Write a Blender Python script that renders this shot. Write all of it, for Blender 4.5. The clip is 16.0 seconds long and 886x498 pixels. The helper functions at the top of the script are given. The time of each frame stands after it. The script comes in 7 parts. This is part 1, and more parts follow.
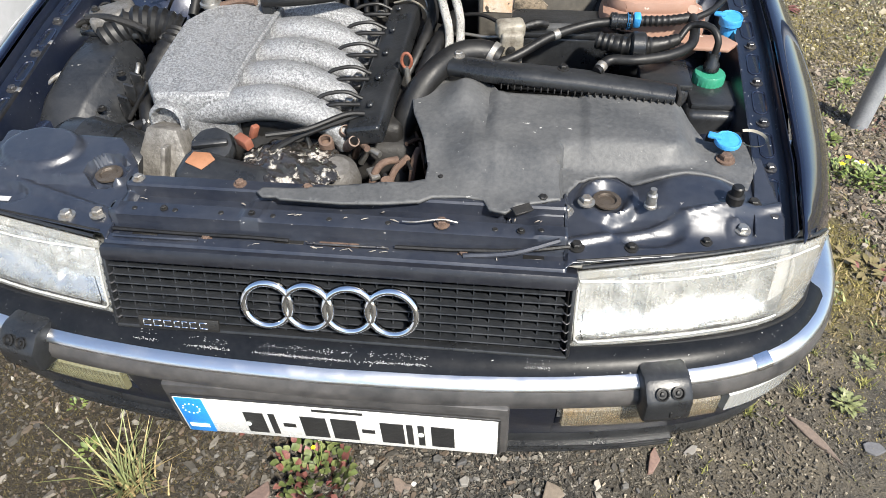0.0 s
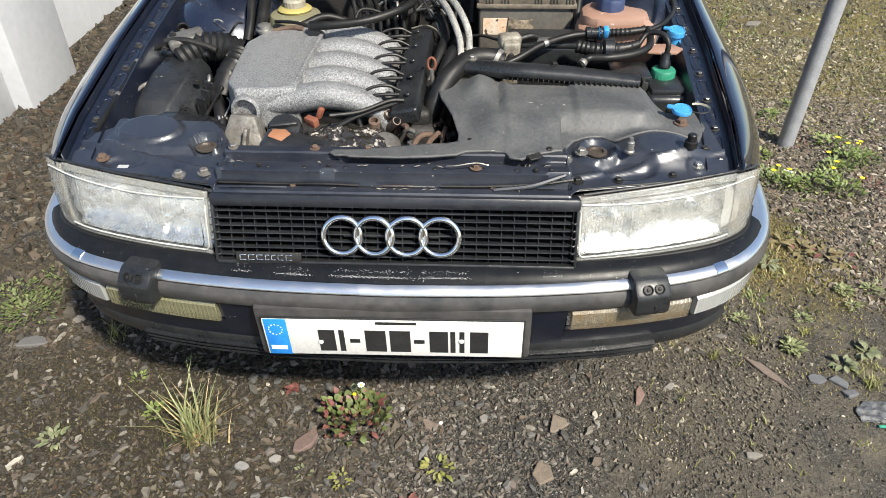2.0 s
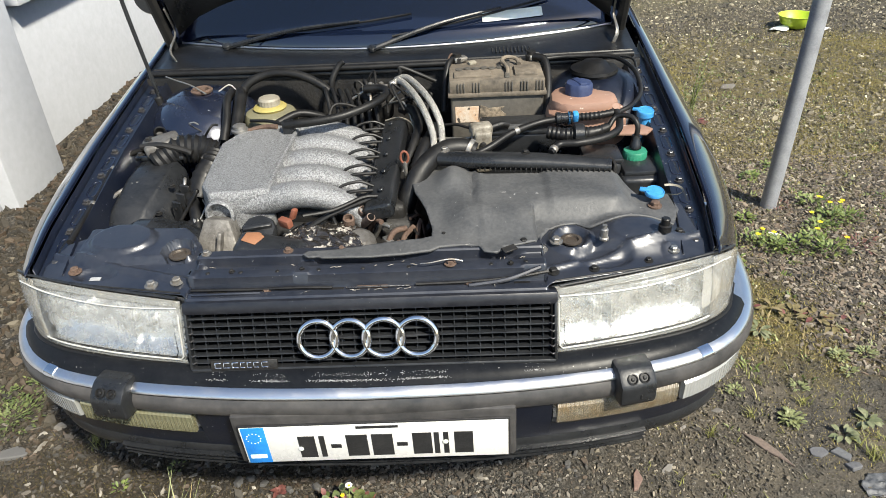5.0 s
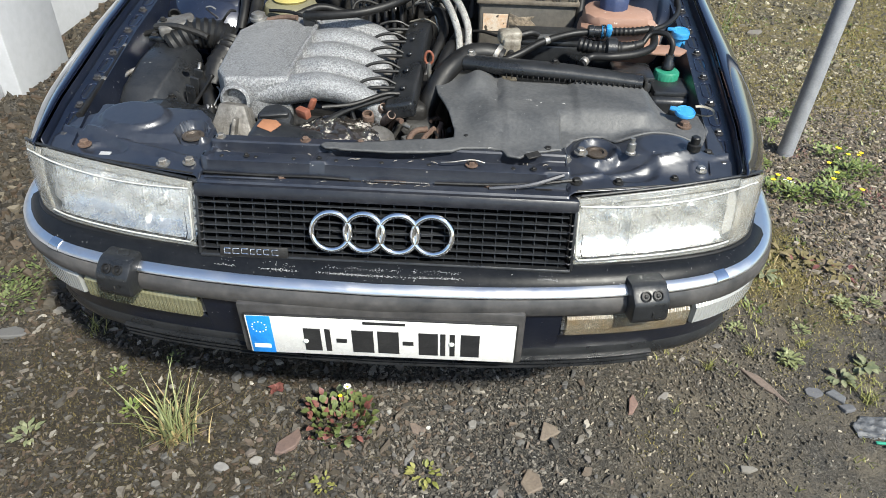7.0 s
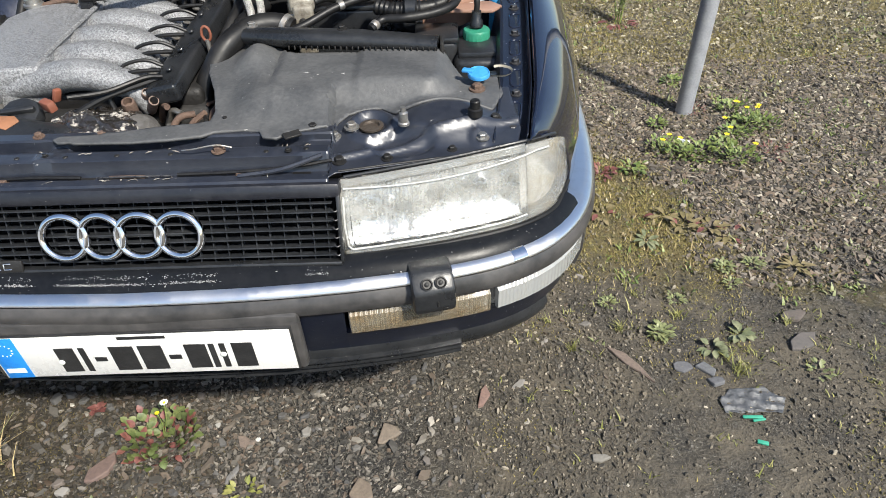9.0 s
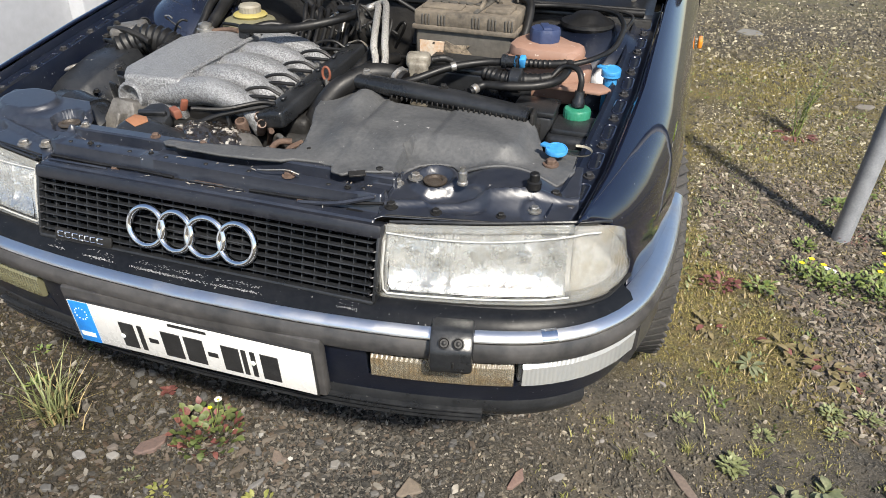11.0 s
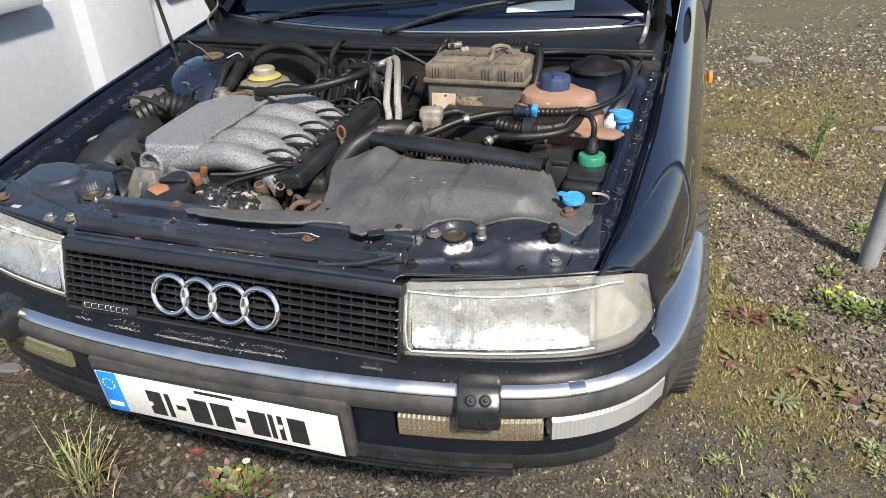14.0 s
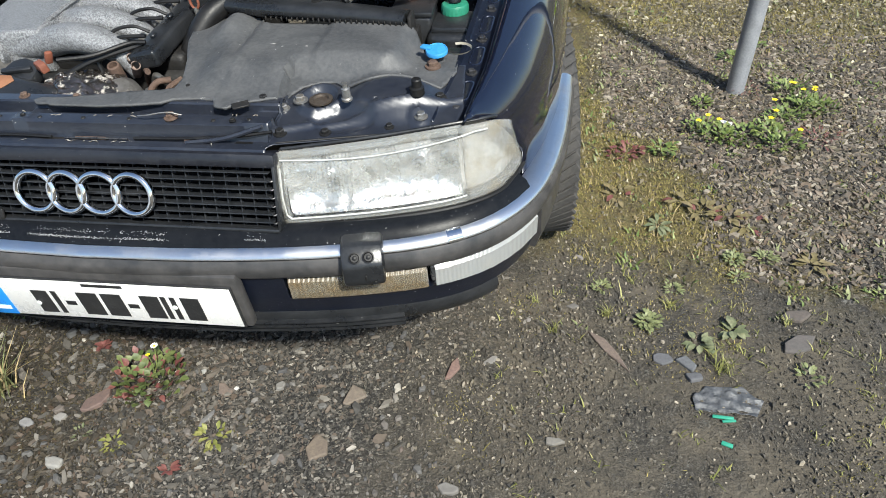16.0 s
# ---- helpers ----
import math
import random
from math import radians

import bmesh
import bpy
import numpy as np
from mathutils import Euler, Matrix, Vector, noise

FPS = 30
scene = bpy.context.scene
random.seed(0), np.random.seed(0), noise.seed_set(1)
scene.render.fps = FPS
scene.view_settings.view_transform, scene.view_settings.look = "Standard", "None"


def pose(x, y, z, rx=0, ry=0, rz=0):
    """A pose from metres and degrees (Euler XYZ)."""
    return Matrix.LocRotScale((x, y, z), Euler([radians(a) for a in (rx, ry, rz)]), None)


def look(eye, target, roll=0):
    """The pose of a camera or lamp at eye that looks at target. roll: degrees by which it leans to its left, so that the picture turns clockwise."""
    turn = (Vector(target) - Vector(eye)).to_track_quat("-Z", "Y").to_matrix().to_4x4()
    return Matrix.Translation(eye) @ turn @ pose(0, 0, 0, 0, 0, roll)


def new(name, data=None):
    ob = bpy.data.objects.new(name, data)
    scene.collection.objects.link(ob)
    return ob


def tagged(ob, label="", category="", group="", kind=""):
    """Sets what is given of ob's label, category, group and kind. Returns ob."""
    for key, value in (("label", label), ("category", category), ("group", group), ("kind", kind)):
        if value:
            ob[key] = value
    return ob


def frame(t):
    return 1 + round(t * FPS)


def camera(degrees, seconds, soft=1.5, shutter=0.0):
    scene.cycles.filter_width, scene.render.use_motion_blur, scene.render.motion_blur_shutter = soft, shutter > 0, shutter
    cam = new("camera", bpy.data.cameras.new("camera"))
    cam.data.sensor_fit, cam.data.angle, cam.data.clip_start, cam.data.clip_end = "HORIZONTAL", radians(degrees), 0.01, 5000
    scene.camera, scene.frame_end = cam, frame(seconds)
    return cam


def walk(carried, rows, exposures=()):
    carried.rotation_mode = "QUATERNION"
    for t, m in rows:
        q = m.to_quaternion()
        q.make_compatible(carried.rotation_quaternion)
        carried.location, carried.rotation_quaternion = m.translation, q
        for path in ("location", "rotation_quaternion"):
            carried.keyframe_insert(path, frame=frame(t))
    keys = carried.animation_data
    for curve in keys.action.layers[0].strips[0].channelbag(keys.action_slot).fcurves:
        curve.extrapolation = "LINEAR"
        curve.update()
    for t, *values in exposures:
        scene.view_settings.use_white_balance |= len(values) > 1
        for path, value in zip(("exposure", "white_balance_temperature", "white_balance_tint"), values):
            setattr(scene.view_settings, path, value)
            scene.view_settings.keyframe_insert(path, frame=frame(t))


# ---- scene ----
cam = camera(64.0, 16.0, soft=0.65)
PATH = [
    (0, (0.270, -0.618, 1.421), (0.087, 0.832, 0.056), -1.3),
    (0.2, (0.245, -0.652, 1.419), (0.039, 0.786, 0.045), -1.8),
    (0.5, (0.169, -0.742, 1.409), (-0.006, 0.708, 0.042), -1.4),
    (0.7, (0.096, -0.823, 1.409), (-0.001, 0.644, 0.053), -0.1),
    (1, (0.041, -0.922, 1.431), (-0.027, 0.559, 0.089), 0.4),
    (1.2, (0.049, -0.974, 1.434), (-0.011, 0.566, 0.160), 0.7),
    (1.5, (0.088, -1.016, 1.44), (0.046, 0.556, 0.205), 1.1),
    (2, (0.161, -1.034, 1.436), (0.088, 0.566, 0.238), -0.4),
    (2.5, (0.191, -1.005, 1.451), (0.095, 0.632, 0.306), -2.5),
    (3, (0.192, -0.984, 1.463), (0.098, 0.693, 0.377), -2.9),
    (3.2, (0.196, -0.983, 1.46), (0.106, 0.711, 0.401), -3.2),
    (5.3, (0.209, -0.982, 1.48), (0.147, 0.718, 0.429), -3.0),
    (5.5, (0.212, -0.979, 1.476), (0.162, 0.718, 0.419), -2.5),
    (6, (0.173, -0.946, 1.452), (0.132, 0.689, 0.301), 0.4),
    (6.5, (0.156, -0.979, 1.437), (0.104, 0.642, 0.265), 1.3),
    (7, (0.162, -0.999, 1.402), (0.107, 0.606, 0.21), 1.6),
    (7.5, (0.189, -0.992, 1.388), (0.141, 0.588, 0.163), 1.2),
    (8, (0.301, -0.966, 1.375), (0.311, 0.594, 0.124), -0.7),
    (8.1, (0.333, -0.959, 1.376), (0.379, 0.596, 0.119), -0.6),
    (8.2, (0.354, -0.948, 1.37), (0.437, 0.596, 0.102), -0.9),
    (10.3, (0.779, -0.794, 1.298), (0.405, 0.83, 0.192), -0.9),
    (10.5, (0.774, -0.812, 1.298), (0.36, 0.81, 0.203), 0.3),
    (11, (0.771, -0.836, 1.306), (0.265, 0.777, 0.237), 0.9),
    (11.5, (0.765, -0.837, 1.31), (0.21, 0.773, 0.262), -0.3),
    (12, (0.756, -0.835, 1.314), (0.181, 0.778, 0.28), -0.3),
    (12.5, (0.749, -0.835, 1.325), (0.16, 0.781, 0.304), -0.4),
    (13, (0.744, -0.829, 1.329), (0.13, 0.789, 0.328), -0.9),
    (13.5, (0.754, -0.823, 1.334), (0.166, 0.815, 0.348), -1.3),
    (14, (0.764, -0.821, 1.335), (0.191, 0.826, 0.355), -2.8),
    (14.3, (0.758, -0.824, 1.341), (0.259, 0.791, 0.271), -2.8),
    (14.4, (0.764, -0.809, 1.354), (0.298, 0.768, 0.215), -3.0),
    (14.5, (0.763, -0.806, 1.362), (0.318, 0.752, 0.19), -3.0),
    (15, (0.76, -0.822, 1.374), (0.366, 0.7, 0.138), -3.2),
    (15.5, (0.81, -0.842, 1.349), (0.475, 0.66, 0.072), -3.4),
    (16, (0.838, -0.839, 1.34), (0.531, 0.648, 0.039), -4.9),
]
walk(cam, [(t, look(eye, target, roll)) for t, eye, target, roll in PATH], exposures=[(0, 1.10, 6700, 10), (0.5, 0.82, 6500, 9), (1, 0.80, 6500, 9), (1.6, 0.85, 6750, 9), (2, 0.87, 6900, 9), (2.5, 0.85, 6700, 8), (3, 0.85, 6800, 8), (5.5, 0.83, 7000, 8), (6, 0.85, 7200, 9), (6.5, 0.84, 7100, 9), (7, 0.81, 6550, 7), (7.5, 0.79, 6450, 7), (8.2, 0.78, 6500, 8), (10.5, 0.74, 6900, 11), (11, 0.72, 6850, 11), (11.5, 0.69, 6450, 6), (12.5, 0.67, 6350, 6), (13, 0.67, 6300, 6), (13.5, 0.70, 6800, 11), (14, 0.72, 6850, 11), (14.5, 0.73, 6850, 10), (15, 0.74, 6850, 10), (15.5, 0.70, 6600, 8), (16, 0.69, 6450, 7)])

# ---- light ----
TO_SUN = Vector((0.58, -0.72, 1.0)).normalized()
world = bpy.data.worlds.new("sky")
scene.world = world
world.use_nodes = True
sky = world.node_tree.nodes.new("ShaderNodeTexSky")
sky.sky_type, sky.sun_disc = "NISHITA", False
sky.sun_elevation = math.asin(TO_SUN.z)
sky.sun_rotation = math.atan2(TO_SUN.x, TO_SUN.y)
sky.dust_density, sky.ozone_density = 0.8, 1.4
back = world.node_tree.nodes["Background"]
back.inputs["Strength"].default_value = 0.12
world.node_tree.links.new(sky.outputs["Color"], back.inputs["Color"])
sun = new("sun", bpy.data.lights.new("sun", "SUN"))
sun.data.energy, sun.data.angle, sun.data.color = 5.0, radians(4.2), (1.0, 0.965, 0.885)
sun.matrix_world = look(TO_SUN * 30, (0, 0, 0))


# ---- materials ----
def mat(name, color, rough=0.5, metal=0.0, **kw):
    """A Principled material; returns it with its tree, shader and a coordinate socket."""
    m = bpy.data.materials.new(name)
    m.use_nodes = True
    t = m.node_tree
    b = t.nodes["Principled BSDF"]
    b.inputs["Base Color"].default_value = (*color, 1)
    b.inputs["Roughness"].default_value = rough
    b.inputs["Metallic"].default_value = metal
    for k, v in kw.items():
        b.inputs[k.replace("_", " ")].default_value = v
    return m, t, b


def node(t, kind, inputs=None, **props):
    n = t.nodes.new("ShaderNode" + kind)
    if "data_type" in props:
        n.data_type = props["data_type"]
    if "operation" in props:
        n.operation = props["operation"]
    if "wave_type" in props:
        n.wave_type, n.bands_direction = props["wave_type"], props["bands_direction"]
    for k, v in (inputs or {}).items():
        if isinstance(v, bpy.types.NodeSocket):
            t.links.new(v, n.inputs[k])
        else:
            n.inputs[k].default_value = v
    return n


def place(t):
    return node(t, "NewGeometry").outputs["Position"]


def fac(t, vec, scale, detail=4.0, rough=0.6, lo=0.35, hi=0.65):
    """Noise cut to 0..1 between lo and hi."""
    n = node(t, "TexNoise", {"Vector": vec, "Scale": scale, "Detail": detail, "Roughness": rough})
    r = node(t, "MapRange", {"Value": n.outputs["Fac"], "From Min": lo, "From Max": hi})
    return r.outputs["Result"]


def mix(t, f, a, b):
    n = node(t, "Mix", data_type="RGBA")
    for s, v in ((n.inputs[0], f), (n.inputs[6], a), (n.inputs[7], b)):
        if isinstance(v, bpy.types.NodeSocket):
            t.links.new(v, s)
        else:
            s.default_value = v if isinstance(v, (int, float)) else (*v, 1)
    return n.outputs[2]


def mixv(t, f, a, b):
    return node(t, "MapRange", {"Value": f, "To Min": a, "To Max": b}).outputs["Result"]


def bump(t, b, height, strength=0.3, distance=0.002):
    n = node(t, "Bump", {"Height": height, "Strength": strength, "Distance": distance})
    t.links.new(n.outputs["Normal"], b.inputs["Normal"])


def weathered(name, base, other, rough=0.5, rough2=None, metal=0.0, big=6, small=60, amount=(0.4, 0.7), grit=0.25, speck=None, **kw):
    """A surface in two scales of wear: patches of other colour, fine grain in the relief, and specks."""
    m, t, b = mat(name, base, rough, metal, **kw)
    v = place(t)
    f = fac(t, v, big, 5, 0.65, *amount)
    g = fac(t, v, small, 4, 0.6, 0.3, 0.7)
    c = mix(t, f, base, other)
    dark = mix(t, g, tuple(x * 0.8 for x in base), tuple(min(1, x * 1.2) for x in other))
    c = mix(t, 0.35, c, dark)
    if speck:
        c = mix(t, fac(t, v, speck[1], 2, 0.5, speck[2], speck[2] + 0.05), c, speck[0])
    t.links.new(c, b.inputs["Base Color"])
    t.links.new(mixv(t, f, rough, rough if rough2 is None else rough2), b.inputs["Roughness"])
    bump(t, b, g, grit, 0.0015)
    return m


NAVY = weathered("navy_paint", (0.0042, 0.0065, 0.019), (0.007, 0.010, 0.024), 0.05, 0.12, 0.35, 9, 140, (0.45, 0.75), 0.006,
                 ((0.16, 0.155, 0.15), 120, 0.73), Coat_Weight=1.0, Coat_Roughness=0.02)
NAVY_BAY = weathered("navy_bay_paint", (0.0075, 0.0115, 0.0265), (0.0150, 0.0190, 0.034), 0.12, 0.34, 0.25, 14, 120, (0.38, 0.70), 0.035,
                     ((0.20, 0.195, 0.18), 110, 0.71), Coat_Weight=0.9, Coat_Roughness=0.10)
BLACK = weathered("black_plastic", (0.008, 0.009, 0.0105), (0.026, 0.027, 0.029), 0.26, 0.48, 0, 12, 160, (0.4, 0.75), 0.12, ((0.14, 0.14, 0.13), 90, 0.74))
GREY_PLASTIC = weathered("dusty_grey_plastic", (0.042, 0.0445, 0.048), (0.092, 0.092, 0.092), 0.52, 0.75, 0, 9, 130, (0.36, 0.72), 0.2,
                         ((0.40, 0.39, 0.37), 90, 0.735))
TRIM = weathered("faded_bumper_rubber", (0.024, 0.0245, 0.026), (0.080, 0.075, 0.072), 0.30, 0.55, 0, 9, 45, (0.36, 0.68), 0.15)
RUBBER = weathered("black_hose_rubber", (0.0055, 0.0055, 0.006), (0.016, 0.0155, 0.015), 0.42, 0.62, 0, 22, 160, (0.45, 0.75), 0.1, Specular_IOR_Level=0.32)
TYRE = weathered("tyre_rubber", (0.022, 0.022, 0.023), (0.075, 0.070, 0.064), 0.75, 0.9, 0, 12, 120, (0.35, 0.7), 0.2)
DARK = weathered("grimy_dark_metal", (0.0055, 0.0056, 0.006), (0.014, 0.0125, 0.011), 0.5, 0.75, 0.1, 18, 120, (0.35, 0.7), 0.4)
DULL_NAVY = weathered("dull_navy_paint", (0.004, 0.0065, 0.016), (0.012, 0.015, 0.024), 0.28, 0.45, 0.2, 14, 120, (0.4, 0.75), 0.08,
                      ((0.32, 0.32, 0.31), 150, 0.715), Coat_Weight=0.3, Coat_Roughness=0.2)
CHROME = weathered("chrome", (0.72, 0.73, 0.75), (0.62, 0.63, 0.66), 0.07, 0.16, 1.0, 20, 200, (0.5, 0.8), 0.02)
STRIP = weathered("bright_metal_strip", (0.84, 0.83, 0.83), (0.56, 0.56, 0.57), 0.28, 0.50, 1.0, 10, 160, (0.45, 0.7), 0.03)
STEEL = weathered("dull_zinc_steel", (0.36, 0.36, 0.35), (0.17, 0.14, 0.11), 0.4, 0.7, 0.8, 40, 200, (0.45, 0.7), 0.2)
RUST = weathered("rusty_steel", (0.062, 0.036, 0.026), (0.13, 0.085, 0.062), 0.75, 0.9, 0.1, 60, 260, (0.35, 0.65), 0.4)
WHITE_WALL = weathered("white_render", (0.43, 0.445, 0.475), (0.40, 0.413, 0.44), 0.85, 0.9, 0, 1.2, 25, (0.35, 0.7), 0.2)
GALV = weathered("galvanised_steel", (0.24, 0.25, 0.27), (0.34, 0.35, 0.37), 0.5, 0.65, 0.35, 22, 160, (0.35, 0.65), 0.12)


# ---- building tools ----
SETTLE = []  # (x, shift): the old body sits slightly askew, so its panels are moved sideways by this table while it is set


def part(name, bm, material, parent=None, label="", smooth=True, m=None):
    """Links a bmesh as one mesh object under a thing or a part."""
    if SETTLE:
        for v in bm.verts:
            v.co.x += ip(v.co.x, SETTLE)
    me = bpy.data.meshes.new(name)
    bm.normal_update()
    bm.to_mesh(me)
    bm.free()
    return obj(name, me, material, parent, label, smooth, m)


def obj(name, me, material, parent=None, label="", smooth=True, m=None):
    if smooth:
        me.shade_smooth()
        me.set_sharp_from_angle(angle=radians(38))
    for one in material if isinstance(material, (list, tuple)) else (material,):
        me.materials.append(one)
    ob = new(name, me)
    if m is not None:
        ob.matrix_basis = m
    ob.parent = parent
    if label:
        ob["label"] = label
    return ob


def thing(name, label, category, group="", kind="", at=(0, 0, 0)):
    ob = new(name)
    ob.empty_display_size = 0.05
    ob.location = at
    return tagged(ob, label, category, group, kind)


def box(sx, sy, sz, bev=0.004, at=(0, 0, 0), rot=(0, 0, 0), seg=2, bm=None):
    """A bevelled box centred at a place; appended to bm when one is given."""
    b = bmesh.new()
    bmesh.ops.create_cube(b, size=1.0, matrix=Matrix.Diagonal((sx, sy, sz, 1)))
    if bev:
        bmesh.ops.bevel(b, geom=b.edges[:], offset=min(bev, 0.49 * min(sx, sy, sz)), segments=seg, affect="EDGES", profile=0.5)
    bmesh.ops.transform(b, matrix=pose(*at, *rot), verts=b.verts)
    return join(bm, b)


def join(bm, b):
    if bm is None:
        return b
    me = bpy.data.meshes.new("tmp")
    b.to_mesh(me)
    b.free()
    bm.from_mesh(me)
    bpy.data.meshes.remove(me)
    return bm


def lathe(profile, at=(0, 0, 0), axis=(0, 0, 1), seg=24, bm=None, closed=True, wobble=None):
    """A turned form: (radius, height) pairs round an axis."""
    b = bmesh.new()
    rings = []
    for r, h in profile:
        ring = []
        for i in range(seg):
            a = 2 * math.pi * i / seg
            k = r * (wobble(i) if wobble else 1)
            ring.append(b.verts.new((k * math.cos(a), k * math.sin(a), h)))
        rings.append(ring)
    for p, q in zip(rings, rings[1:]):
        for i in range(seg):
            b.faces.new((p[i], p[(i + 1) % seg], q[(i + 1) % seg], q[i]))
    if closed:
        b.faces.new(rings[0][::-1])
        b.faces.new(rings[-1])
    turn = Vector(axis).to_track_quat("Z", "Y").to_matrix().to_4x4()
    bmesh.ops.transform(b, matrix=Matrix.Translation(at) @ turn, verts=b.verts)
    bmesh.ops.recalc_face_normals(b, faces=b.faces)
    return join(bm, b)


def spline(pts, per=6):
    """Points on a Catmull-Rom curve through the given ones."""
    p = [Vector(q) for q in pts]
    if len(p) < 3:
        return [p[0].lerp(p[-1], i / per) for i in range(per + 1)]
    p = [2 * p[0] - p[1]] + p + [2 * p[-1] - p[-2]]
    out = []
    for i in range(1, len(p) - 2):
        a, b, c, d = p[i - 1:i + 3]
        for k in range(per):
            t = k / per
            out.append(0.5 * (2 * b + (c - a) * t + (2 * a - 5 * b + 4 * c - d) * t * t + (3 * b - a - 3 * c + d) * t ** 3))
    return out + [p[-2]]


def tube(pts, r, seg=10, per=6, bm=None, ribs=0.0, flat=1.0):
    """A hose through points; r is one radius or one for each point; ribs makes it corrugated."""
    path = spline(pts, per)
    radii = [r] * len(path) if isinstance(r, (int, float)) else [
        float(np.interp(i / (len(path) - 1), np.linspace(0, 1, len(r)), r)) for i in range(len(path))]
    b = bmesh.new()
    up = Vector((0.13, 0.21, 0.97))
    rings = []
    for i, c in enumerate(path):
        d = (path[min(i + 1, len(path) - 1)] - path[max(i - 1, 0)]).normalized()
        s = d.cross(up)
        s = s.normalized() if s.length > 1e-4 else Vector((1, 0, 0))
        up = s.cross(d).normalized()
        k = radii[i] * (1 + (ribs if i % 2 else -ribs))
        rings.append([b.verts.new(c + k * (math.cos(2 * math.pi * j / seg) * s + flat * math.sin(2 * math.pi * j / seg) * up)) for j in range(seg)])
    for p, q in zip(rings, rings[1:]):
        for j in range(seg):
            b.faces.new((p[j], p[(j + 1) % seg], q[(j + 1) % seg], q[j]))
    b.faces.new(rings[0][::-1])
    b.faces.new(rings[-1])
    bmesh.ops.recalc_face_normals(b, faces=b.faces)
    return join(bm, b)


def sheet(rows, bm=None, wrap=False):
    """A surface through rows of points."""
    b = bm or bmesh.new()
    vs = [[b.verts.new(p) for p in row] for row in rows]
    for p, q in zip(vs, vs[1:]):
        n = len(p)
        for j in range(n if wrap else n - 1):
            b.faces.new((p[j], p[(j + 1) % n], q[(j + 1) % n], q[j]))
    return b


def thick(ob, t, offset=-1.0):
    s = ob.modifiers.new("thickness", "SOLIDIFY")
    s.thickness, s.offset = t, offset
    return ob


def plate(outline, z0, z1, bev=0.003, bm=None, m=None):
    """A flat piece with the outline (x, y) between two heights, its edges bevelled."""
    b = bmesh.new()
    f = b.faces.new([b.verts.new((x, y, z0)) for x, y in outline])
    r = bmesh.ops.extrude_face_region(b, geom=[f])
    bmesh.ops.translate(b, vec=(0, 0, z1 - z0), verts=[v for v in r["geom"] if isinstance(v, bmesh.types.BMVert)])
    bmesh.ops.recalc_face_normals(b, faces=b.faces)
    if bev:
        bmesh.ops.bevel(b, geom=b.edges[:], offset=bev, segments=2, affect="EDGES", profile=0.5)
    if m is not None:
        bmesh.ops.transform(b, matrix=m, verts=b.verts)
    return join(bm, b)


def ip(x, table):
    """Smooth-ish interpolation in a table of (x, y)."""
    return float(np.interp(x, [a for a, _ in table], [b for _, b in table]))


def draped(outline, zfun, step=0.02, holes=(), bm=None):
    """A sheet over the plan outline, at the height zfun(x, y), with openings."""
    pts, edges = [], []
    for loop in (outline, *holes):
        start = len(pts)
        for i, a in enumerate(loop):
            b = loop[(i + 1) % len(loop)]
            n = max(1, int(math.hypot(b[0] - a[0], b[1] - a[1]) / step))
            for k in range(n):
                pts.append(Vector((a[0] + (b[0] - a[0]) * k / n, a[1] + (b[1] - a[1]) * k / n)))
        edges += [(i, i + 1 if i + 1 < len(pts) else start) for i in range(start, len(pts))]
    xs, ys = [p[0] for p in outline], [p[1] for p in outline]
    x = min(xs) + step / 2
    while x < max(xs):
        y = min(ys) + step / 2
        while y < max(ys):
            pts.append(Vector((x + 0.001 * math.sin(91 * y), y + 0.001 * math.sin(77 * x))))
            y += step
        x += step
    from mathutils.geometry import delaunay_2d_cdt
    vs, _, fs, *_ = delaunay_2d_cdt(pts, edges, [], 2 if holes else 1, 1e-5)
    b = bmesh.new()
    bv = [b.verts.new((v.x, v.y, zfun(v.x, v.y))) for v in vs]
    for f in fs:
        try:
            b.faces.new([bv[i] for i in f])
        except ValueError:
            pass
    bmesh.ops.delete(b, geom=[v for v in b.verts if not v.link_faces], context="VERTS")
    b.normal_update()
    for f in b.faces:
        if f.normal.z < 0:
            f.normal_flip()
    return join(bm, b)


def ring_loop(x, y, rx, ry=None, n=14):
    return [(x + rx * math.cos(2 * math.pi * i / n), y + (ry or rx) * math.sin(2 * math.pi * i / n)) for i in range(n)]


def smooth(x, a, b):
    t = max(0.0, min(1.0, (x - a) / (b - a)))
    return t * t * (3 - 2 * t)


def bolt(at, r, material, parent, axis=(0, 0, 1), name="bolt", label=""):
    bm = lathe([(r * 1.5, 0), (r * 1.5, r * 0.3), (r * 1.05, r * 0.35)], at, axis, 14)
    bm = lathe([(r, r * 0.3), (r, r * 1.0), (r * 0.8, r * 1.2)], at, axis, 6, bm)
    return part(name, bm, material, parent, label)


# ---- the place: ground, wall, pole ----
def ground_height(x, y):
    return 0.018 * noise.noise((x * 0.9, y * 0.9, 3.1)) + 0.006 * noise.noise((x * 4.0, y * 4.0, 7.7))


def zone(t, v, a, b, c, soft):
    """0..1 across the line a x + b y = c, from one side to the other over soft metres."""
    d = node(t, "VectorMath", {0: v, 1: (a, b, 0.0)}, operation="DOT_PRODUCT").outputs["Value"]
    return node(t, "MapRange", {"Value": d, "From Min": c - soft / 2, "From Max": c + soft / 2}).outputs["Result"]


def times(t, *values):
    out = values[0]
    for v in values[1:]:
        out = node(t, "Math", {0: out, 1: v}, operation="MULTIPLY").outputs["Value"]
    return out


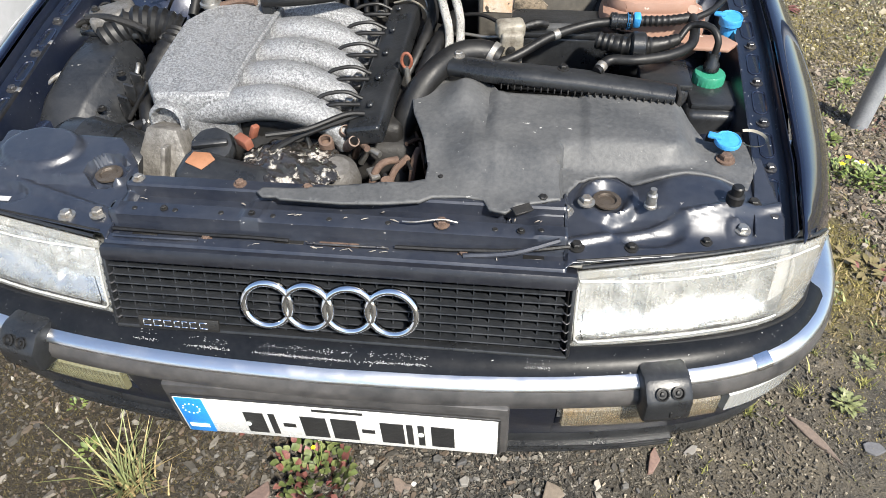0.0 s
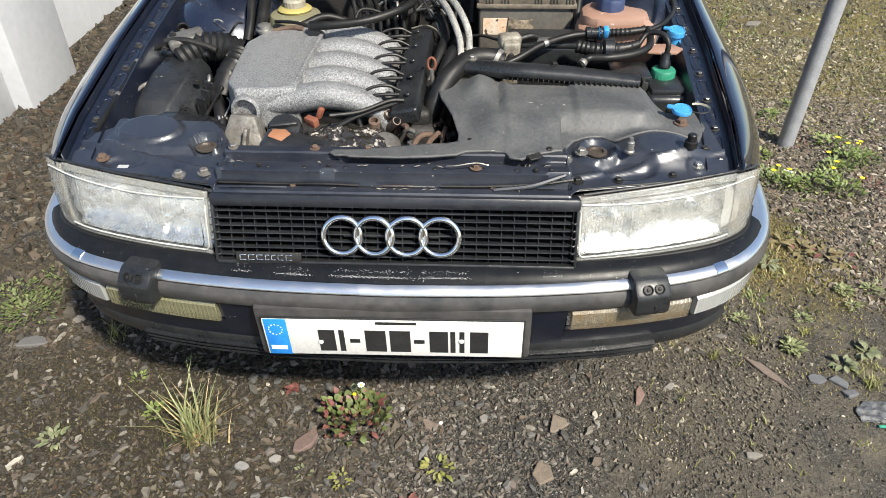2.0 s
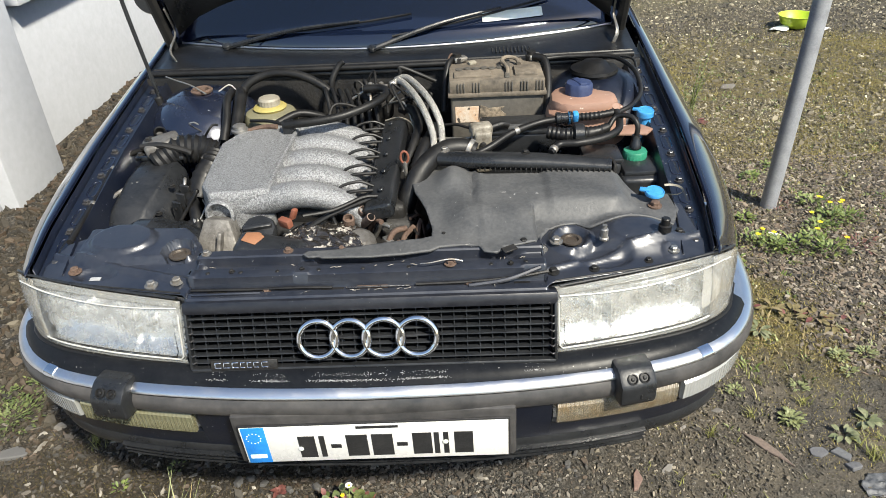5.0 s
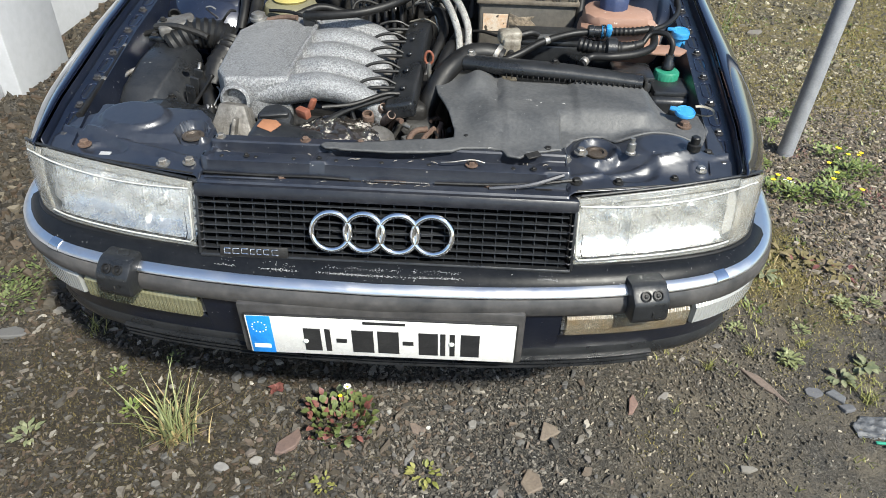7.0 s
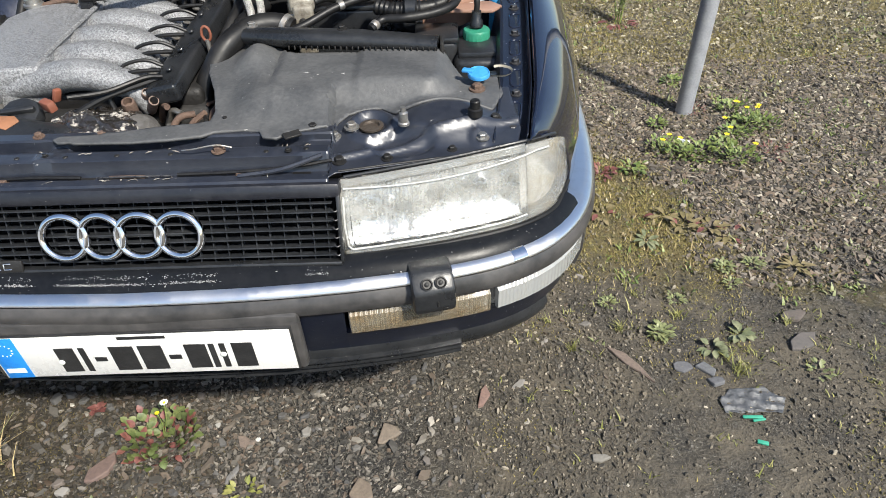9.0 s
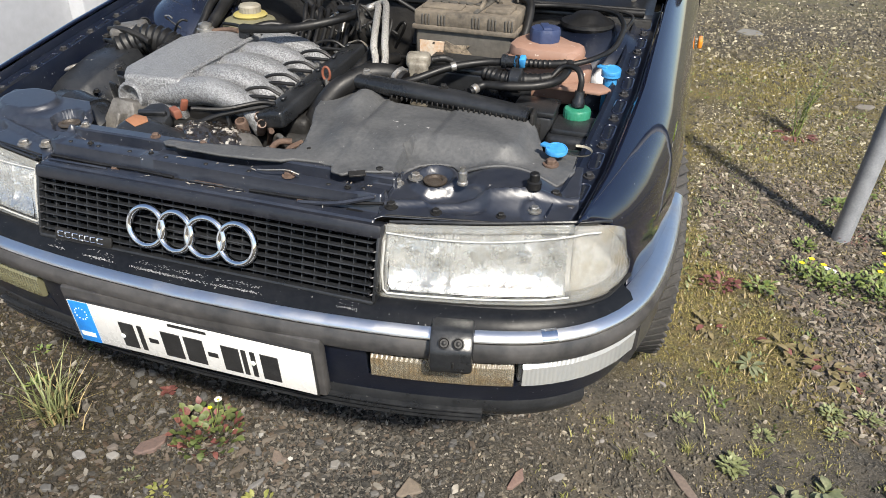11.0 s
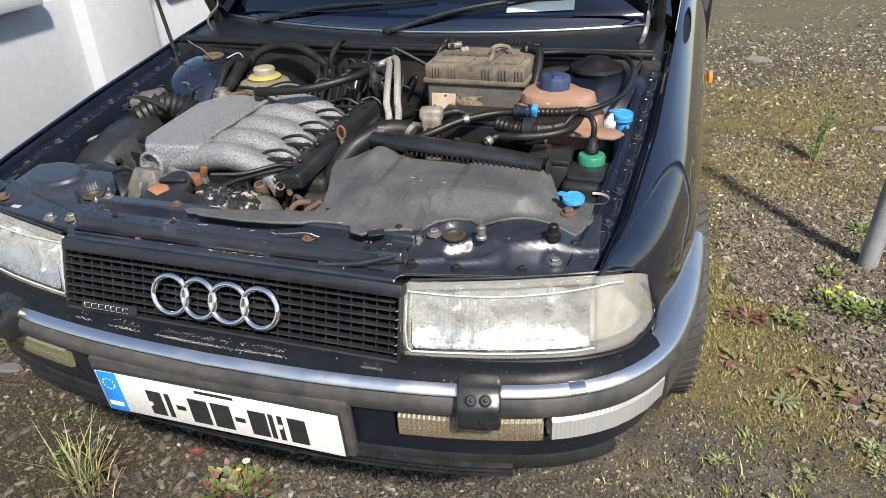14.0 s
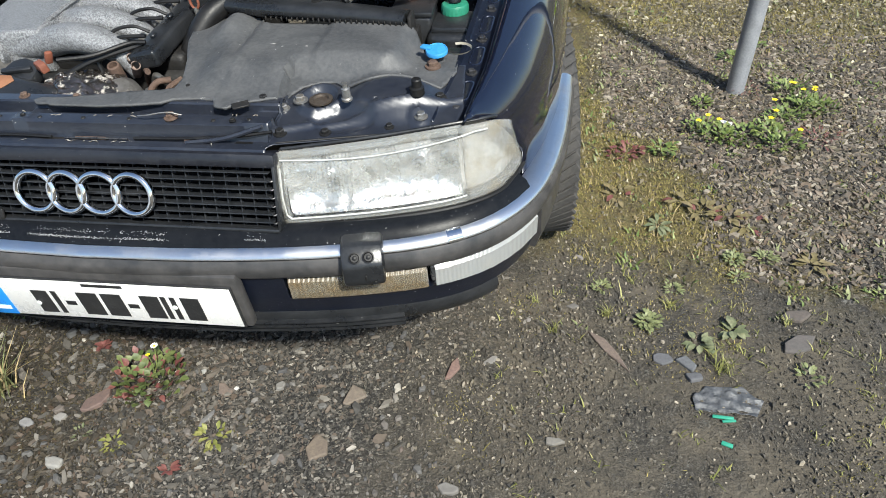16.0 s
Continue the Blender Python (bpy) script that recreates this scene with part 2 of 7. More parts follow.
def chip_bed(t, v, scale, ramp):
    """A bed of flat chips: every cell its own shade, the joints between them dark. Returns colour and height."""
    n = node(t, "TexNoise", {"Vector": v, "Scale": scale * 0.4, "Detail": 2.0})
    w = node(t, "VectorMath", {0: v, 1: node(t, "VectorMath", {0: n.outputs["Color"], 1: (1.1 / scale, 0.7 / scale, 0.3)}, operation="MULTIPLY").outputs["Vector"]}, operation="ADD").outputs["Vector"]
    cell = node(t, "TexVoronoi", {"Vector": w, "Scale": scale})
    rnd = node(t, "SeparateColor", {"Color": cell.outputs["Color"]}).outputs["Red"]
    r = node(t, "ValToRGB", {"Fac": rnd})
    el = r.color_ramp.elements
    el[0].position, el[0].color = ramp[0][0], (*ramp[0][1], 1)
    el[1].position, el[1].color = ramp[-1][0], (*ramp[-1][1], 1)
    for pos, col in ramp[1:-1]:
        el.new(pos).color = (*col, 1)
    gap = node(t, "MapRange", {"Value": cell.outputs["Distance"], "From Min": 0.45, "From Max": 0.75}).outputs["Result"]
    c = mix(t, times(t, gap, 0.8), r.outputs["Color"], (0.012, 0.011, 0.009))
    h = node(t, "Math", {0: node(t, "Math", {0: 1.0, 1: gap}, operation="SUBTRACT").outputs["Value"], 1: rnd}, operation="ADD").outputs["Value"]
    return c, h


def ground_material():
    m, t, b = mat("slate_gravel_soil", (0.06, 0.055, 0.05), 0.9)
    v = place(t)
    wob = node(t, "TexNoise", {"Vector": v, "Scale": 2.6, "Detail": 6.0, "Roughness": 0.65}).outputs["Color"]
    shift = node(t, "VectorMath", {0: wob, 1: (0.5, 0.5, 0.5)}, operation="SUBTRACT").outputs["Vector"]
    q = node(t, "VectorMath", {0: v, 1: node(t, "VectorMath", {0: shift, 1: (0.75, 0.75, 0.0)}, operation="MULTIPLY").outputs["Vector"]}, operation="ADD").outputs["Vector"]
    mid = fac(t, v, 11, 6, 0.65, 0.35, 0.65)
    fine = fac(t, v, 90, 5, 0.7, 0.3, 0.7)
    # beds: small grey gravel, brown gravel, bare soil, moss
    gravel, gh = chip_bed(t, v, 105, ((0.0, (0.016, 0.016, 0.016)), (0.4, (0.042, 0.040, 0.037)), (0.7, (0.095, 0.087, 0.074)), (0.93, (0.150, 0.140, 0.120)), (1.0, (0.24, 0.23, 0.20))))
    coarse, ch = chip_bed(t, v, 58, ((0.0, (0.014, 0.013, 0.012)), (0.4, (0.040, 0.036, 0.032)), (0.7, (0.110, 0.098, 0.083)), (0.9, (0.160, 0.145, 0.128)), (1.0, (0.24, 0.23, 0.21))))
    brown = mix(t, 0.72, coarse, mix(t, fine, (0.034, 0.026, 0.012), (0.098, 0.074, 0.036)))
    soil = mix(t, 0.45, mix(t, mid, (0.068, 0.058, 0.042), (0.122, 0.102, 0.073)), mix(t, fine, (0.045, 0.039, 0.029), (0.155, 0.132, 0.098)))
    moss = mix(t, fac(t, v, 26, 5, 0.7, 0.35, 0.65), mix(t, fine, (0.105, 0.077, 0.026), (0.245, 0.178, 0.066)), mix(t, fine, (0.110, 0.098, 0.030), (0.260, 0.220, 0.082)))
    west = zone(t, q, -1.0, 0.0, 0.10, 0.45)
    c = mix(t, west, gravel, mix(t, fac(t, v, 4.5, 6, 0.7, 0.40, 0.58), brown, coarse))
    # Round patch of browner ground, with a cast shadow put into its colour.
    spot = node(t, "VectorMath", {0: q, 1: (-0.73, 0.14, 0.0)}, operation="DISTANCE").outputs["Value"]
    brown_shade = node(t, "MapRange", {"Value": spot, "From Min": 0.55, "From Max": 0.22}).outputs["Result"]
    c = mix(t, times(t, brown_shade, 0.9), c, mix(t, fine, (0.010, 0.008, 0.005), (0.050, 0.037, 0.018)))
    bare = times(t, zone(t, q, 1.0, 0.0, 0.52, 0.35), zone(t, q, -0.32, -1.0, -1.00, 0.20))
    bare = times(t, bare, mixv(t, fac(t, v, 5, 6, 0.7, 0.42, 0.60), 1.0, 0.35))
    c = mix(t, bare, c, soil)
    past = zone(t, q, 0.32, 1.0, 1.03, 0.16)
    chips = times(t, past, zone(t, q, 1.0, 0.42, 1.68, 0.16))
    c = mix(t, chips, c, mix(t, fac(t, v, 6, 7, 0.7, 0.45, 0.62), coarse, mix(t, 0.55, coarse, moss)))
    strip = times(t, past, zone(t, q, -1.0, -0.42, -1.70, 0.26), zone(t, v, 1.0, 0.0, 0.75, 0.2))
    c = mix(t, times(t, strip, mixv(t, mid, 1.0, 0.6)), c, moss)
    # the yard behind: gravel under patches of moss, a bare ridge, trodden earth beyond
    yard = times(t, zone(t, q, 0.25, 1.0, 2.30, 0.6), zone(t, v, 1.0, 0.0, 0.7, 0.3))
    patch = fac(t, v, 3.0, 8, 0.75, 0.34, 0.56)
    c = mix(t, yard, c, mix(t, times(t, patch, 0.9), gravel, moss))
    ridge = times(t, zone(t, q, -0.12, 1.0, 3.75, 0.35), zone(t, v, 1.0, 0.0, 0.7, 0.3))
    c = mix(t, times(t, ridge, 0.9), c, mix(t, 0.5, coarse, soil))
    beyond = zone(t, q, -0.12, 1.0, 4.75, 0.5)
    c = mix(t, beyond, c, mix(t, patch, mix(t, 0.5, soil, (0.115, 0.098, 0.074)), mix(t, fine, (0.095, 0.087, 0.042), (0.180, 0.158, 0.076))))
    t.links.new(c, b.inputs["Base Color"])
    lump = node(t, "Math", {0: mid, 1: fine}, operation="ADD").outputs["Value"]
    rest = node(t, "Math", {0: 1.0, 1: bare}, operation="SUBTRACT").outputs["Value"]
    h = node(t, "Math", {0: times(t, lump, 0.8), 1: times(t, node(t, "Math", {0: gh, 1: ch}, operation="ADD").outputs["Value"], rest, 0.6)}, operation="ADD").outputs["Value"]
    bump(t, b, h, 0.9, 0.006)
    return m


def build_ground():
    xs = sorted(set(np.round(np.concatenate([np.linspace(-3, 4.5, 151), [-400, -120, -40, -15, -7, -4.5, 6, 9, 15, 40, 120, 400]]), 4)))
    ys = sorted(set(np.round(np.concatenate([np.linspace(-2, 5, 141), [-400, -120, -40, -15, -7, -3.5, 6.5, 9, 14, 40, 120, 400]]), 4)))
    bm = sheet([[(x, y, ground_height(x, y) * (1 if abs(x) < 20 and abs(y) < 20 else 0)) for x in xs] for y in ys])
    bmesh.ops.recalc_face_normals(bm, faces=bm.faces)
    return tagged(part("ground", bm, ground_material()), "dark slate gravel and trodden soil with moss and weeds", "ground", kind="structure")


ground = build_ground()


def build_wall():
    w = thing("wall_west", "low white rendered wall with a pier and overhanging coping", "wall", kind="structure")
    part("wall_face", box(0.26, 9.0, 1.0, 0.01, (-2.19, 6.80, 0.25)), WHITE_WALL, w)
    part("pier", box(0.40, 0.44, 1.35, 0.01, (-2.05, 2.10, 0.425)), WHITE_WALL, w)
    part("pier_cap", box(0.50, 0.54, 0.06, 0.012, (-2.05, 2.10, 1.13)), WHITE_WALL, w)
    part("near_wall_face", box(0.30, 8.0, 1.10, 0.01, (-2.08, -2.12, 0.28)), WHITE_WALL, w)
    part("coping", box(0.44, 7.75, 0.07, 0.008, (-2.075, -2.21, 0.866)), WHITE_WALL, w)
    part("coping", box(0.42, 8.7, 0.07, 0.008, (-2.19, 6.98, 0.786)), WHITE_WALL, w)
    return w


build_wall()


def build_pole():
    p = thing("steel_pole", "grey galvanised steel pole standing in the gravel", "pole", at=(1.472, 1.667, 0))
    top = Vector((0.115, 0.02, 2.3))
    part("tube", tube([(0, 0, -0.1), top * 0.5, top], 0.032, 24, 4), GALV, p)
    part("cap", lathe([(0.033, -0.02), (0.034, 0.0), (0.03, 0.012), (0.01, 0.016)], top), GALV, p)
    return p


build_pole()


# ---- the car ----
car = thing("car", "dark navy old saloon car with its bonnet propped open", "car")
OUTLINE = [(0.0, 0.018), (0.2, 0.024), (0.36, 0.038), (0.5, 0.060), (0.62, 0.092), (0.70, 0.134), (0.755, 0.187),
           (0.795, 0.255), (0.820, 0.34), (0.836, 0.45), (0.844, 0.57), (0.847, 0.70)]


SETTLE[:] = [(-0.85, 0.018), (-0.36, 0.011), (0.0, 0.003), (0.365, 0.008), (0.62, 0.003), (0.86, 0.0)]


def half_line():
    return spline([(x, y, 0) for x, y in OUTLINE], 6)


def front_line(x0=None, x1=None):
    """The bumper's plan line between two x (its whole length if none), as points and outward normals."""
    half = half_line()
    full = [Vector((-p.x, p.y, 0)) for p in reversed(half)] + half[1:]
    n = len(full)
    if x0 is not None:
        xs, ys = [p.x for p in full], [p.y for p in full]
        k = max(4, int(abs(x1 - x0) / 0.02))
        full = [Vector((x, float(np.interp(x, xs, ys)), 0)) for x in np.linspace(x0, x1, k)]
        n = len(full)
    out = []
    for i in range(n):
        d = full[min(i + 1, n - 1)] - full[max(i - 1, 0)]
        out.append((full[i], Vector((d.y, -d.x, 0)).normalized()))
    return out


def band(section, x0=None, x1=None, bm=None):
    """Sweeps a closed cross-section of (outward, z) along the bumper's line."""
    rows = [[p + n * o + Vector((0, 0, z)) for o, z in section] for p, n in front_line(x0, x1)]
    b = sheet(rows, wrap=True)
    vs, k = list(b.verts), len(section)
    b.faces.new(vs[:k][::-1])
    b.faces.new(vs[-k:])
    bmesh.ops.recalc_face_normals(b, faces=b.faces)
    return join(bm, b)


def on_line(x, out=0.0):
    xs = [p.x for p in half_line()]
    ys = [p.y for p in half_line()]
    return float(np.interp(abs(x), xs, ys)) - out


def wing_top(y):
    return 0.738 + 0.135 * (y - 0.165)


def wing_inner(y):
    return ip(y, [(0.165, 0.680), (0.33, 0.704), (0.65, 0.727), (1.2, 0.742), (1.8, 0.75)])


def wing_rows(s, n=44):
    rows = []
    for j in range(n + 1):
        v = (j / n) ** 1.15
        row = []
        for f in (0, 0.015, 0.04, 0.09, 0.16, 0.24, 0.33, 0.43, 0.55, 0.62, 0.72, 0.82, 0.92, 1.0):
            y0 = 0.165 + 0.118 * min(1.0, f * 1.7)
            y = y0 + v * (1.85 - y0)
            zt, xi = wing_top(y), wing_inner(y)
            xo = ip(y, [(0.15, 0.705), (0.22, 0.745), (0.305, 0.782), (0.4, 0.810), (0.55, 0.835), (0.7, 0.845), (1.0, 0.848), (1.9, 0.85)])
            arch = 0.30 + math.sqrt(max(0.0, 0.335 ** 2 - (y - 0.90) ** 2))
            low = max(0.30 if y > 0.75 else 0.53, arch if abs(y - 0.90) < 0.335 else 0)
            if f <= 0.55:
                a = f / 0.55 * math.pi / 2
                x = xi + (xo - xi) * math.sin(a) ** 0.9
                z = zt + 0.004 * math.sin(min(1, f / 0.06) * math.pi) - (zt - 0.62) * (1 - math.cos(a)) ** 0.95
            else:
                z = 0.62 + (min(low, 0.615) - 0.62) * (f - 0.55) / 0.45
                x = xo - 0.010 * (0.62 - z)
            row.append((s * x, y, z))
        rows.append(row)
    return rows


BOLT = weathered("dirty_painted_bolt", (0.030, 0.032, 0.040), (0.10, 0.095, 0.09), 0.25, 0.5, 0.5, 60, 200, (0.4, 0.7), 0.2)


def slotted_rail(s):
    """The bolted rail inside a wing: rimmed slots, their dark drawn as plates, and bolts."""
    rows = []
    for j in range(181):
        y = 0.19 + j / 180 * 0.96
        z, xi = wing_top(y) - 0.012, wing_inner(y) - 0.003
        rows.append([(s * x, y, q) for x, q in ((xi, z + 0.008), (xi - 0.003, z - 0.012), (xi - 0.012, z - 0.016), (xi - 0.020, z - 0.016),
                                                (xi - 0.036, z - 0.016), (xi - 0.044, z - 0.016), (xi - 0.054, z - 0.014), (xi - 0.059, z - 0.004), (xi - 0.064, z - 0.02),
                                                (xi - 0.078, z - 0.10), (xi - 0.085, z - 0.20), (xi - 0.11, z - 0.42))])
    bm = sheet(rows)
    bmesh.ops.recalc_face_normals(bm, faces=bm.faces)
    rail = thick(part("inner_wing", bm, DULL_NAVY, car, "dusty navy inner wing with a slotted rail"), 0.002)
    for k in range(8):
        y = 0.235 + k * 0.1087
        bolt((s * (wing_inner(y) - 0.032), y, wing_top(y) - 0.027), 0.0075, BOLT, rail)
        loop = []
        for i in range(25):
            a = 2 * math.pi * i / 24
            yy = y + 0.054 + 0.012 * math.cos(a) + math.copysign(0.018, math.cos(a)) * (abs(math.cos(a)) > 1e-6)
            loop.append((s * (wing_inner(yy) - 0.0315 + 0.011 * math.sin(a)), yy, wing_top(yy) - 0.0265))
        part("slot_rim", tube(loop, 0.0024, 6, 1), NAVY_BAY, rail)
        # Flat dark plate: the shade in the slot is its colour.
        part("slot", box(0.013, 0.052, 0.003, 0.0012, (s * (wing_inner(y + 0.054) - 0.0315), y + 0.054, wing_top(y + 0.054) - 0.0275), (7.7, 0, s * -3), 2), BLACK, rail)
    return rail


for s in (-1, 1):
    bm = sheet(wing_rows(s))
    bmesh.ops.recalc_face_normals(bm, faces=bm.faces)
    thick(part("wing", bm, NAVY, car, "glossy navy front wing"), 0.002)
    slotted_rail(s)
ORANGE = weathered("amber_lens", (0.75, 0.25, 0.03), (0.6, 0.18, 0.02), 0.2, 0.3, 0, 30, 200)
bm = box(0.014, 0.06, 0.028, 0.006, (0.862, 1.52, 0.68), seg=3)
part("side_repeater", bm, ORANGE, car, "amber side repeater lamp")

# ---- bumper ----
bumper = part("bumper", band([(0.004, 0.540), (0.014, 0.538), (0.021, 0.527), (0.022, 0.512), (0.016, 0.500), (0.006, 0.496), (-0.03, 0.496), (-0.03, 0.540)]),
              TRIM, car, "faded dark grey rubber bumper")
part("chrome_strip", band([(0.003, 0.5405), (0.013, 0.5410), (0.0165, 0.543), (0.016, 0.547), (0.011, 0.552), (0.003, 0.556), (-0.006, 0.558), (-0.03, 0.558), (-0.03, 0.5405)]),
     STRIP, bumper, "scuffed chrome strip")
for s in (-1, 1):
    part("strip_joint", band([(0.014, 0.5402), (0.018, 0.543), (0.0175, 0.548), (0.0125, 0.5535), (0.004, 0.5575), (-0.005, 0.559), (-0.005, 0.5402)], *sorted((s * 0.648, s * 0.672))), CHROME, bumper)
    part("bumper_side", band([(0.012, 0.497), (0.012, 0.43), (0.0, 0.39), (-0.02, 0.39), (-0.02, 0.497)], *sorted((s * 0.80, s * 0.847))), TRIM, bumper)
LAMP_LO, LAMP_HI = 0.436, 0.494
# valance: solid between the lamps, below them, and the lip
part("valance", band([(0.006, 0.496), (-0.002, LAMP_LO), (-0.006, 0.42), (-0.014, 0.385), (-0.05, 0.358), (-0.06, 0.37), (-0.06, 0.496)], -0.352, 0.352), DULL_NAVY, bumper, "navy lower valance")
for s in (-1, 1):
    part("valance_end", band([(-0.001, LAMP_LO - 0.002), (-0.006, 0.415), (-0.014, 0.385), (-0.05, 0.362), (-0.06, 0.37), (-0.06, LAMP_LO - 0.002)], *sorted((s * 0.352, s * 0.82))), DULL_NAVY, bumper)
lip = part("air_dam", band([(-0.014, 0.386), (-0.010, 0.372), (-0.016, 0.350), (-0.030, 0.334), (-0.08, 0.326), (-0.08, 0.386)], -0.74, 0.74), BLACK, bumper, "black air dam with fins")
for k in range(3):
    z = 0.366 - k * 0.014
    part("fin", band([(-0.010 - k * 0.004, z), (-0.003 - k * 0.004, z - 0.002), (-0.003 - k * 0.004, z - 0.005), (-0.03, z - 0.006), (-0.03, z)], -0.56, 0.56), BLACK, lip)


def ribbed_lens(name, base, tint, spacing, milk, relief=0.003):
    """Old moulded lens: hazy, part see-through, with upright ribs."""
    m, t, b = mat(name, base, 0.22)
    v = place(t)
    haze = fac(t, v, 30, 5, 0.6, 0.35, 0.7)
    t.links.new(mix(t, haze, base, tint), b.inputs["Base Color"])
    t.links.new(mixv(t, haze, milk[0], milk[1]), b.inputs["Alpha"])
    wave = node(t, "TexWave", {"Vector": v, "Scale": spacing, "Distortion": 0.3, "Detail": 1.0}, wave_type="BANDS", bands_direction="X")
    bump(t, b, wave.outputs["Fac"], 0.7, relief)
    b.inputs["Coat Weight"].default_value = 0.6
    b.inputs["Coat Roughness"].default_value = 0.06
    return m


FOG_OLIVE = ribbed_lens("olive_lamp_lens", (0.19, 0.185, 0.115), (0.155, 0.145, 0.085), 36, (0.75, 0.95), 0.001)
FOG = ribbed_lens("yellowed_lamp_lens", (0.25, 0.225, 0.17), (0.20, 0.145, 0.080), 36, (0.45, 0.75), 0.0015)
CLEAR = ribbed_lens("white_indicator_lens", (0.35, 0.36, 0.355), (0.30, 0.30, 0.285), 44, (0.70, 0.92), 0.0008)
REFLECTOR = weathered("old_reflector", (0.70, 0.70, 0.69), (0.40, 0.395, 0.38), 0.16, 0.34, 0.70, 28, 120, (0.36, 0.68), 0.15)


def lamp_strip(name, x0, x1, lens, label):
    """A bumper lamp: a body in its opening and a ribbed lens set in front of it."""
    lamp = part(name, band([(-0.012, LAMP_LO), (-0.012, LAMP_HI), (-0.05, LAMP_HI), (-0.05, LAMP_LO)], x0, x1), REFLECTOR, bumper, label)
    pad = 0.003 if x1 > x0 else -0.003
    part("lens", band([(0.004, LAMP_LO + 0.003), (0.010, LAMP_LO + 0.007), (0.012, LAMP_HI - 0.010), (0.006, LAMP_HI - 0.004), (-0.002, LAMP_HI - 0.004), (-0.002, LAMP_LO + 0.003)], x0 + pad, x1 - pad), lens, lamp)
    # fine ribs moulded in the lens
    n = int(abs(x1 - x0) / 0.0038) if lens is not CLEAR else 0
    bm = bmesh.new()
    for k in range(1, n):
        x = x0 + (x1 - x0) * k / n
        p, q = front_line(x - 0.003, x + 0.003)[2]
        ang = math.degrees(math.atan2(q.x, -q.y))
        box(0.0012, 0.0010, LAMP_HI - LAMP_LO - 0.016, 0.0005, (p.x + q.x * 0.011, p.y + q.y * 0.011, (LAMP_LO + LAMP_HI) / 2 - 0.001), (0, 0, ang), 1, bm)
    if n:
        part("rib", bm, lens, lamp)
    return lamp


for s in (-1, 1):
    lamp_strip("fog_lamp", *sorted((s * 0.358, s * 0.612)), FOG if s > 0 else FOG_OLIVE, "yellowed ribbed fog lamp")
    lamp_strip("indicator", *sorted((s * 0.620, s * 0.798)), CLEAR, "white ribbed indicator lens")
    # towing-hook cover
    x = s * 0.508
    y = on_line(x, 0.016)
    side_view = [(0.05, 0.570), (0.0, 0.571), (-0.012, 0.566), (-0.033, 0.545), (-0.035, 0.508), (-0.029, 0.497), (0.05, 0.493)]
    upright = pose(x, y, 0, 0, 0, s * 12) @ Matrix(((0, 0, 1, 0), (1, 0, 0, 0), (0, 1, 0, 0), (0, 0, 0, 1)))
    hook = part("washer_jet", plate(side_view, -0.037, 0.037, 0.007, None, upright), BLACK, bumper, "black plastic washer jet housing")
    for d in (-0.012, 0.012):
        at = pose(x, y, 0, 0, 0, s * 12) @ Vector((d, -0.0225, 0.5565))
        part("nozzle", lathe([(0.0095, 0), (0.0105, 0.003), (0.0085, 0.0035), (0.007, 0.0005), (0.004, 0.0005), (0.0035, 0.003), (0.001, 0.004)], at, (0.2 * s, -0.75, 0.66), 16), RUBBER, hook)
    # Slot drawn as a dark plate, its shade in the colour.
    slot_at = pose(x, y, 0, 0, 0, s * 12) @ Vector((0.004, -0.0345, 0.520))
    part("slot", box(0.004, 0.003, 0.012, 0.001, slot_at, (0, 0, s * 12), 1), DARK, hook)

# ---- number plate ----
PLATE_WHITE = weathered("white_plate", (0.70, 0.69, 0.66), (0.62, 0.61, 0.58), 0.25, 0.35, 0, 20, 120, (0.4, 0.8), 0.02)
PLATE_BLUE = weathered("blue_band", (0.015, 0.20, 0.62), (0.02, 0.24, 0.66), 0.3, 0.4, 0, 20, 120)
PLATE_INK = weathered("black_ink", (0.015, 0.015, 0.016), (0.03, 0.03, 0.03), 0.35, 0.4, 0, 20, 120)
PALE = weathered("pale_print", (0.75, 0.78, 0.75), (0.68, 0.72, 0.6), 0.4, 0.5, 0, 30, 120)
np_at = pose(0.004, 0.001, 0.436, 94, -0.6, 0)


def on_plate(bm):
    bmesh.ops.transform(bm, matrix=np_at, verts=bm.verts)
    return bm


part("plate_holder", on_plate(box(0.555, 0.135, 0.022, 0.006, (0, 0.008, -0.014))), TRIM, bumper, "grey plate surround")
number_plate = part("number_plate", on_plate(box(0.531, 0.110, 0.004, 0.002)), PLATE_INK, car, "white number plate with a blue band and dark bars")
part("face", on_plate(box(0.523, 0.102, 0.003, 0.001, (0, 0, 0.0025))), PLATE_WHITE, number_plate)
part("blue_band", on_plate(box(0.047, 0.102, 0.003, 0.001, (-0.235, 0, 0.0035))), PLATE_BLUE, number_plate)
for k in range(12):
    a = k * math.pi / 6
    part("star", on_plate(lathe([(0.0016, 0), (0.0014, 0.0006)], (-0.236 + 0.014 * math.cos(a), 0.022 + 0.014 * math.sin(a), 0.005), seg=6)), PALE, number_plate)
part("bar", on_plate(box(0.034, 0.011, 0.0012, 0.0003, (-0.236, -0.031, 0.005), seg=1)), PALE, number_plate)
part("bar", on_plate(box(0.082, 0.007, 0.0012, 0.0003, (0.012, 0.044, 0.0042), seg=1)), PLATE_INK, number_plate)
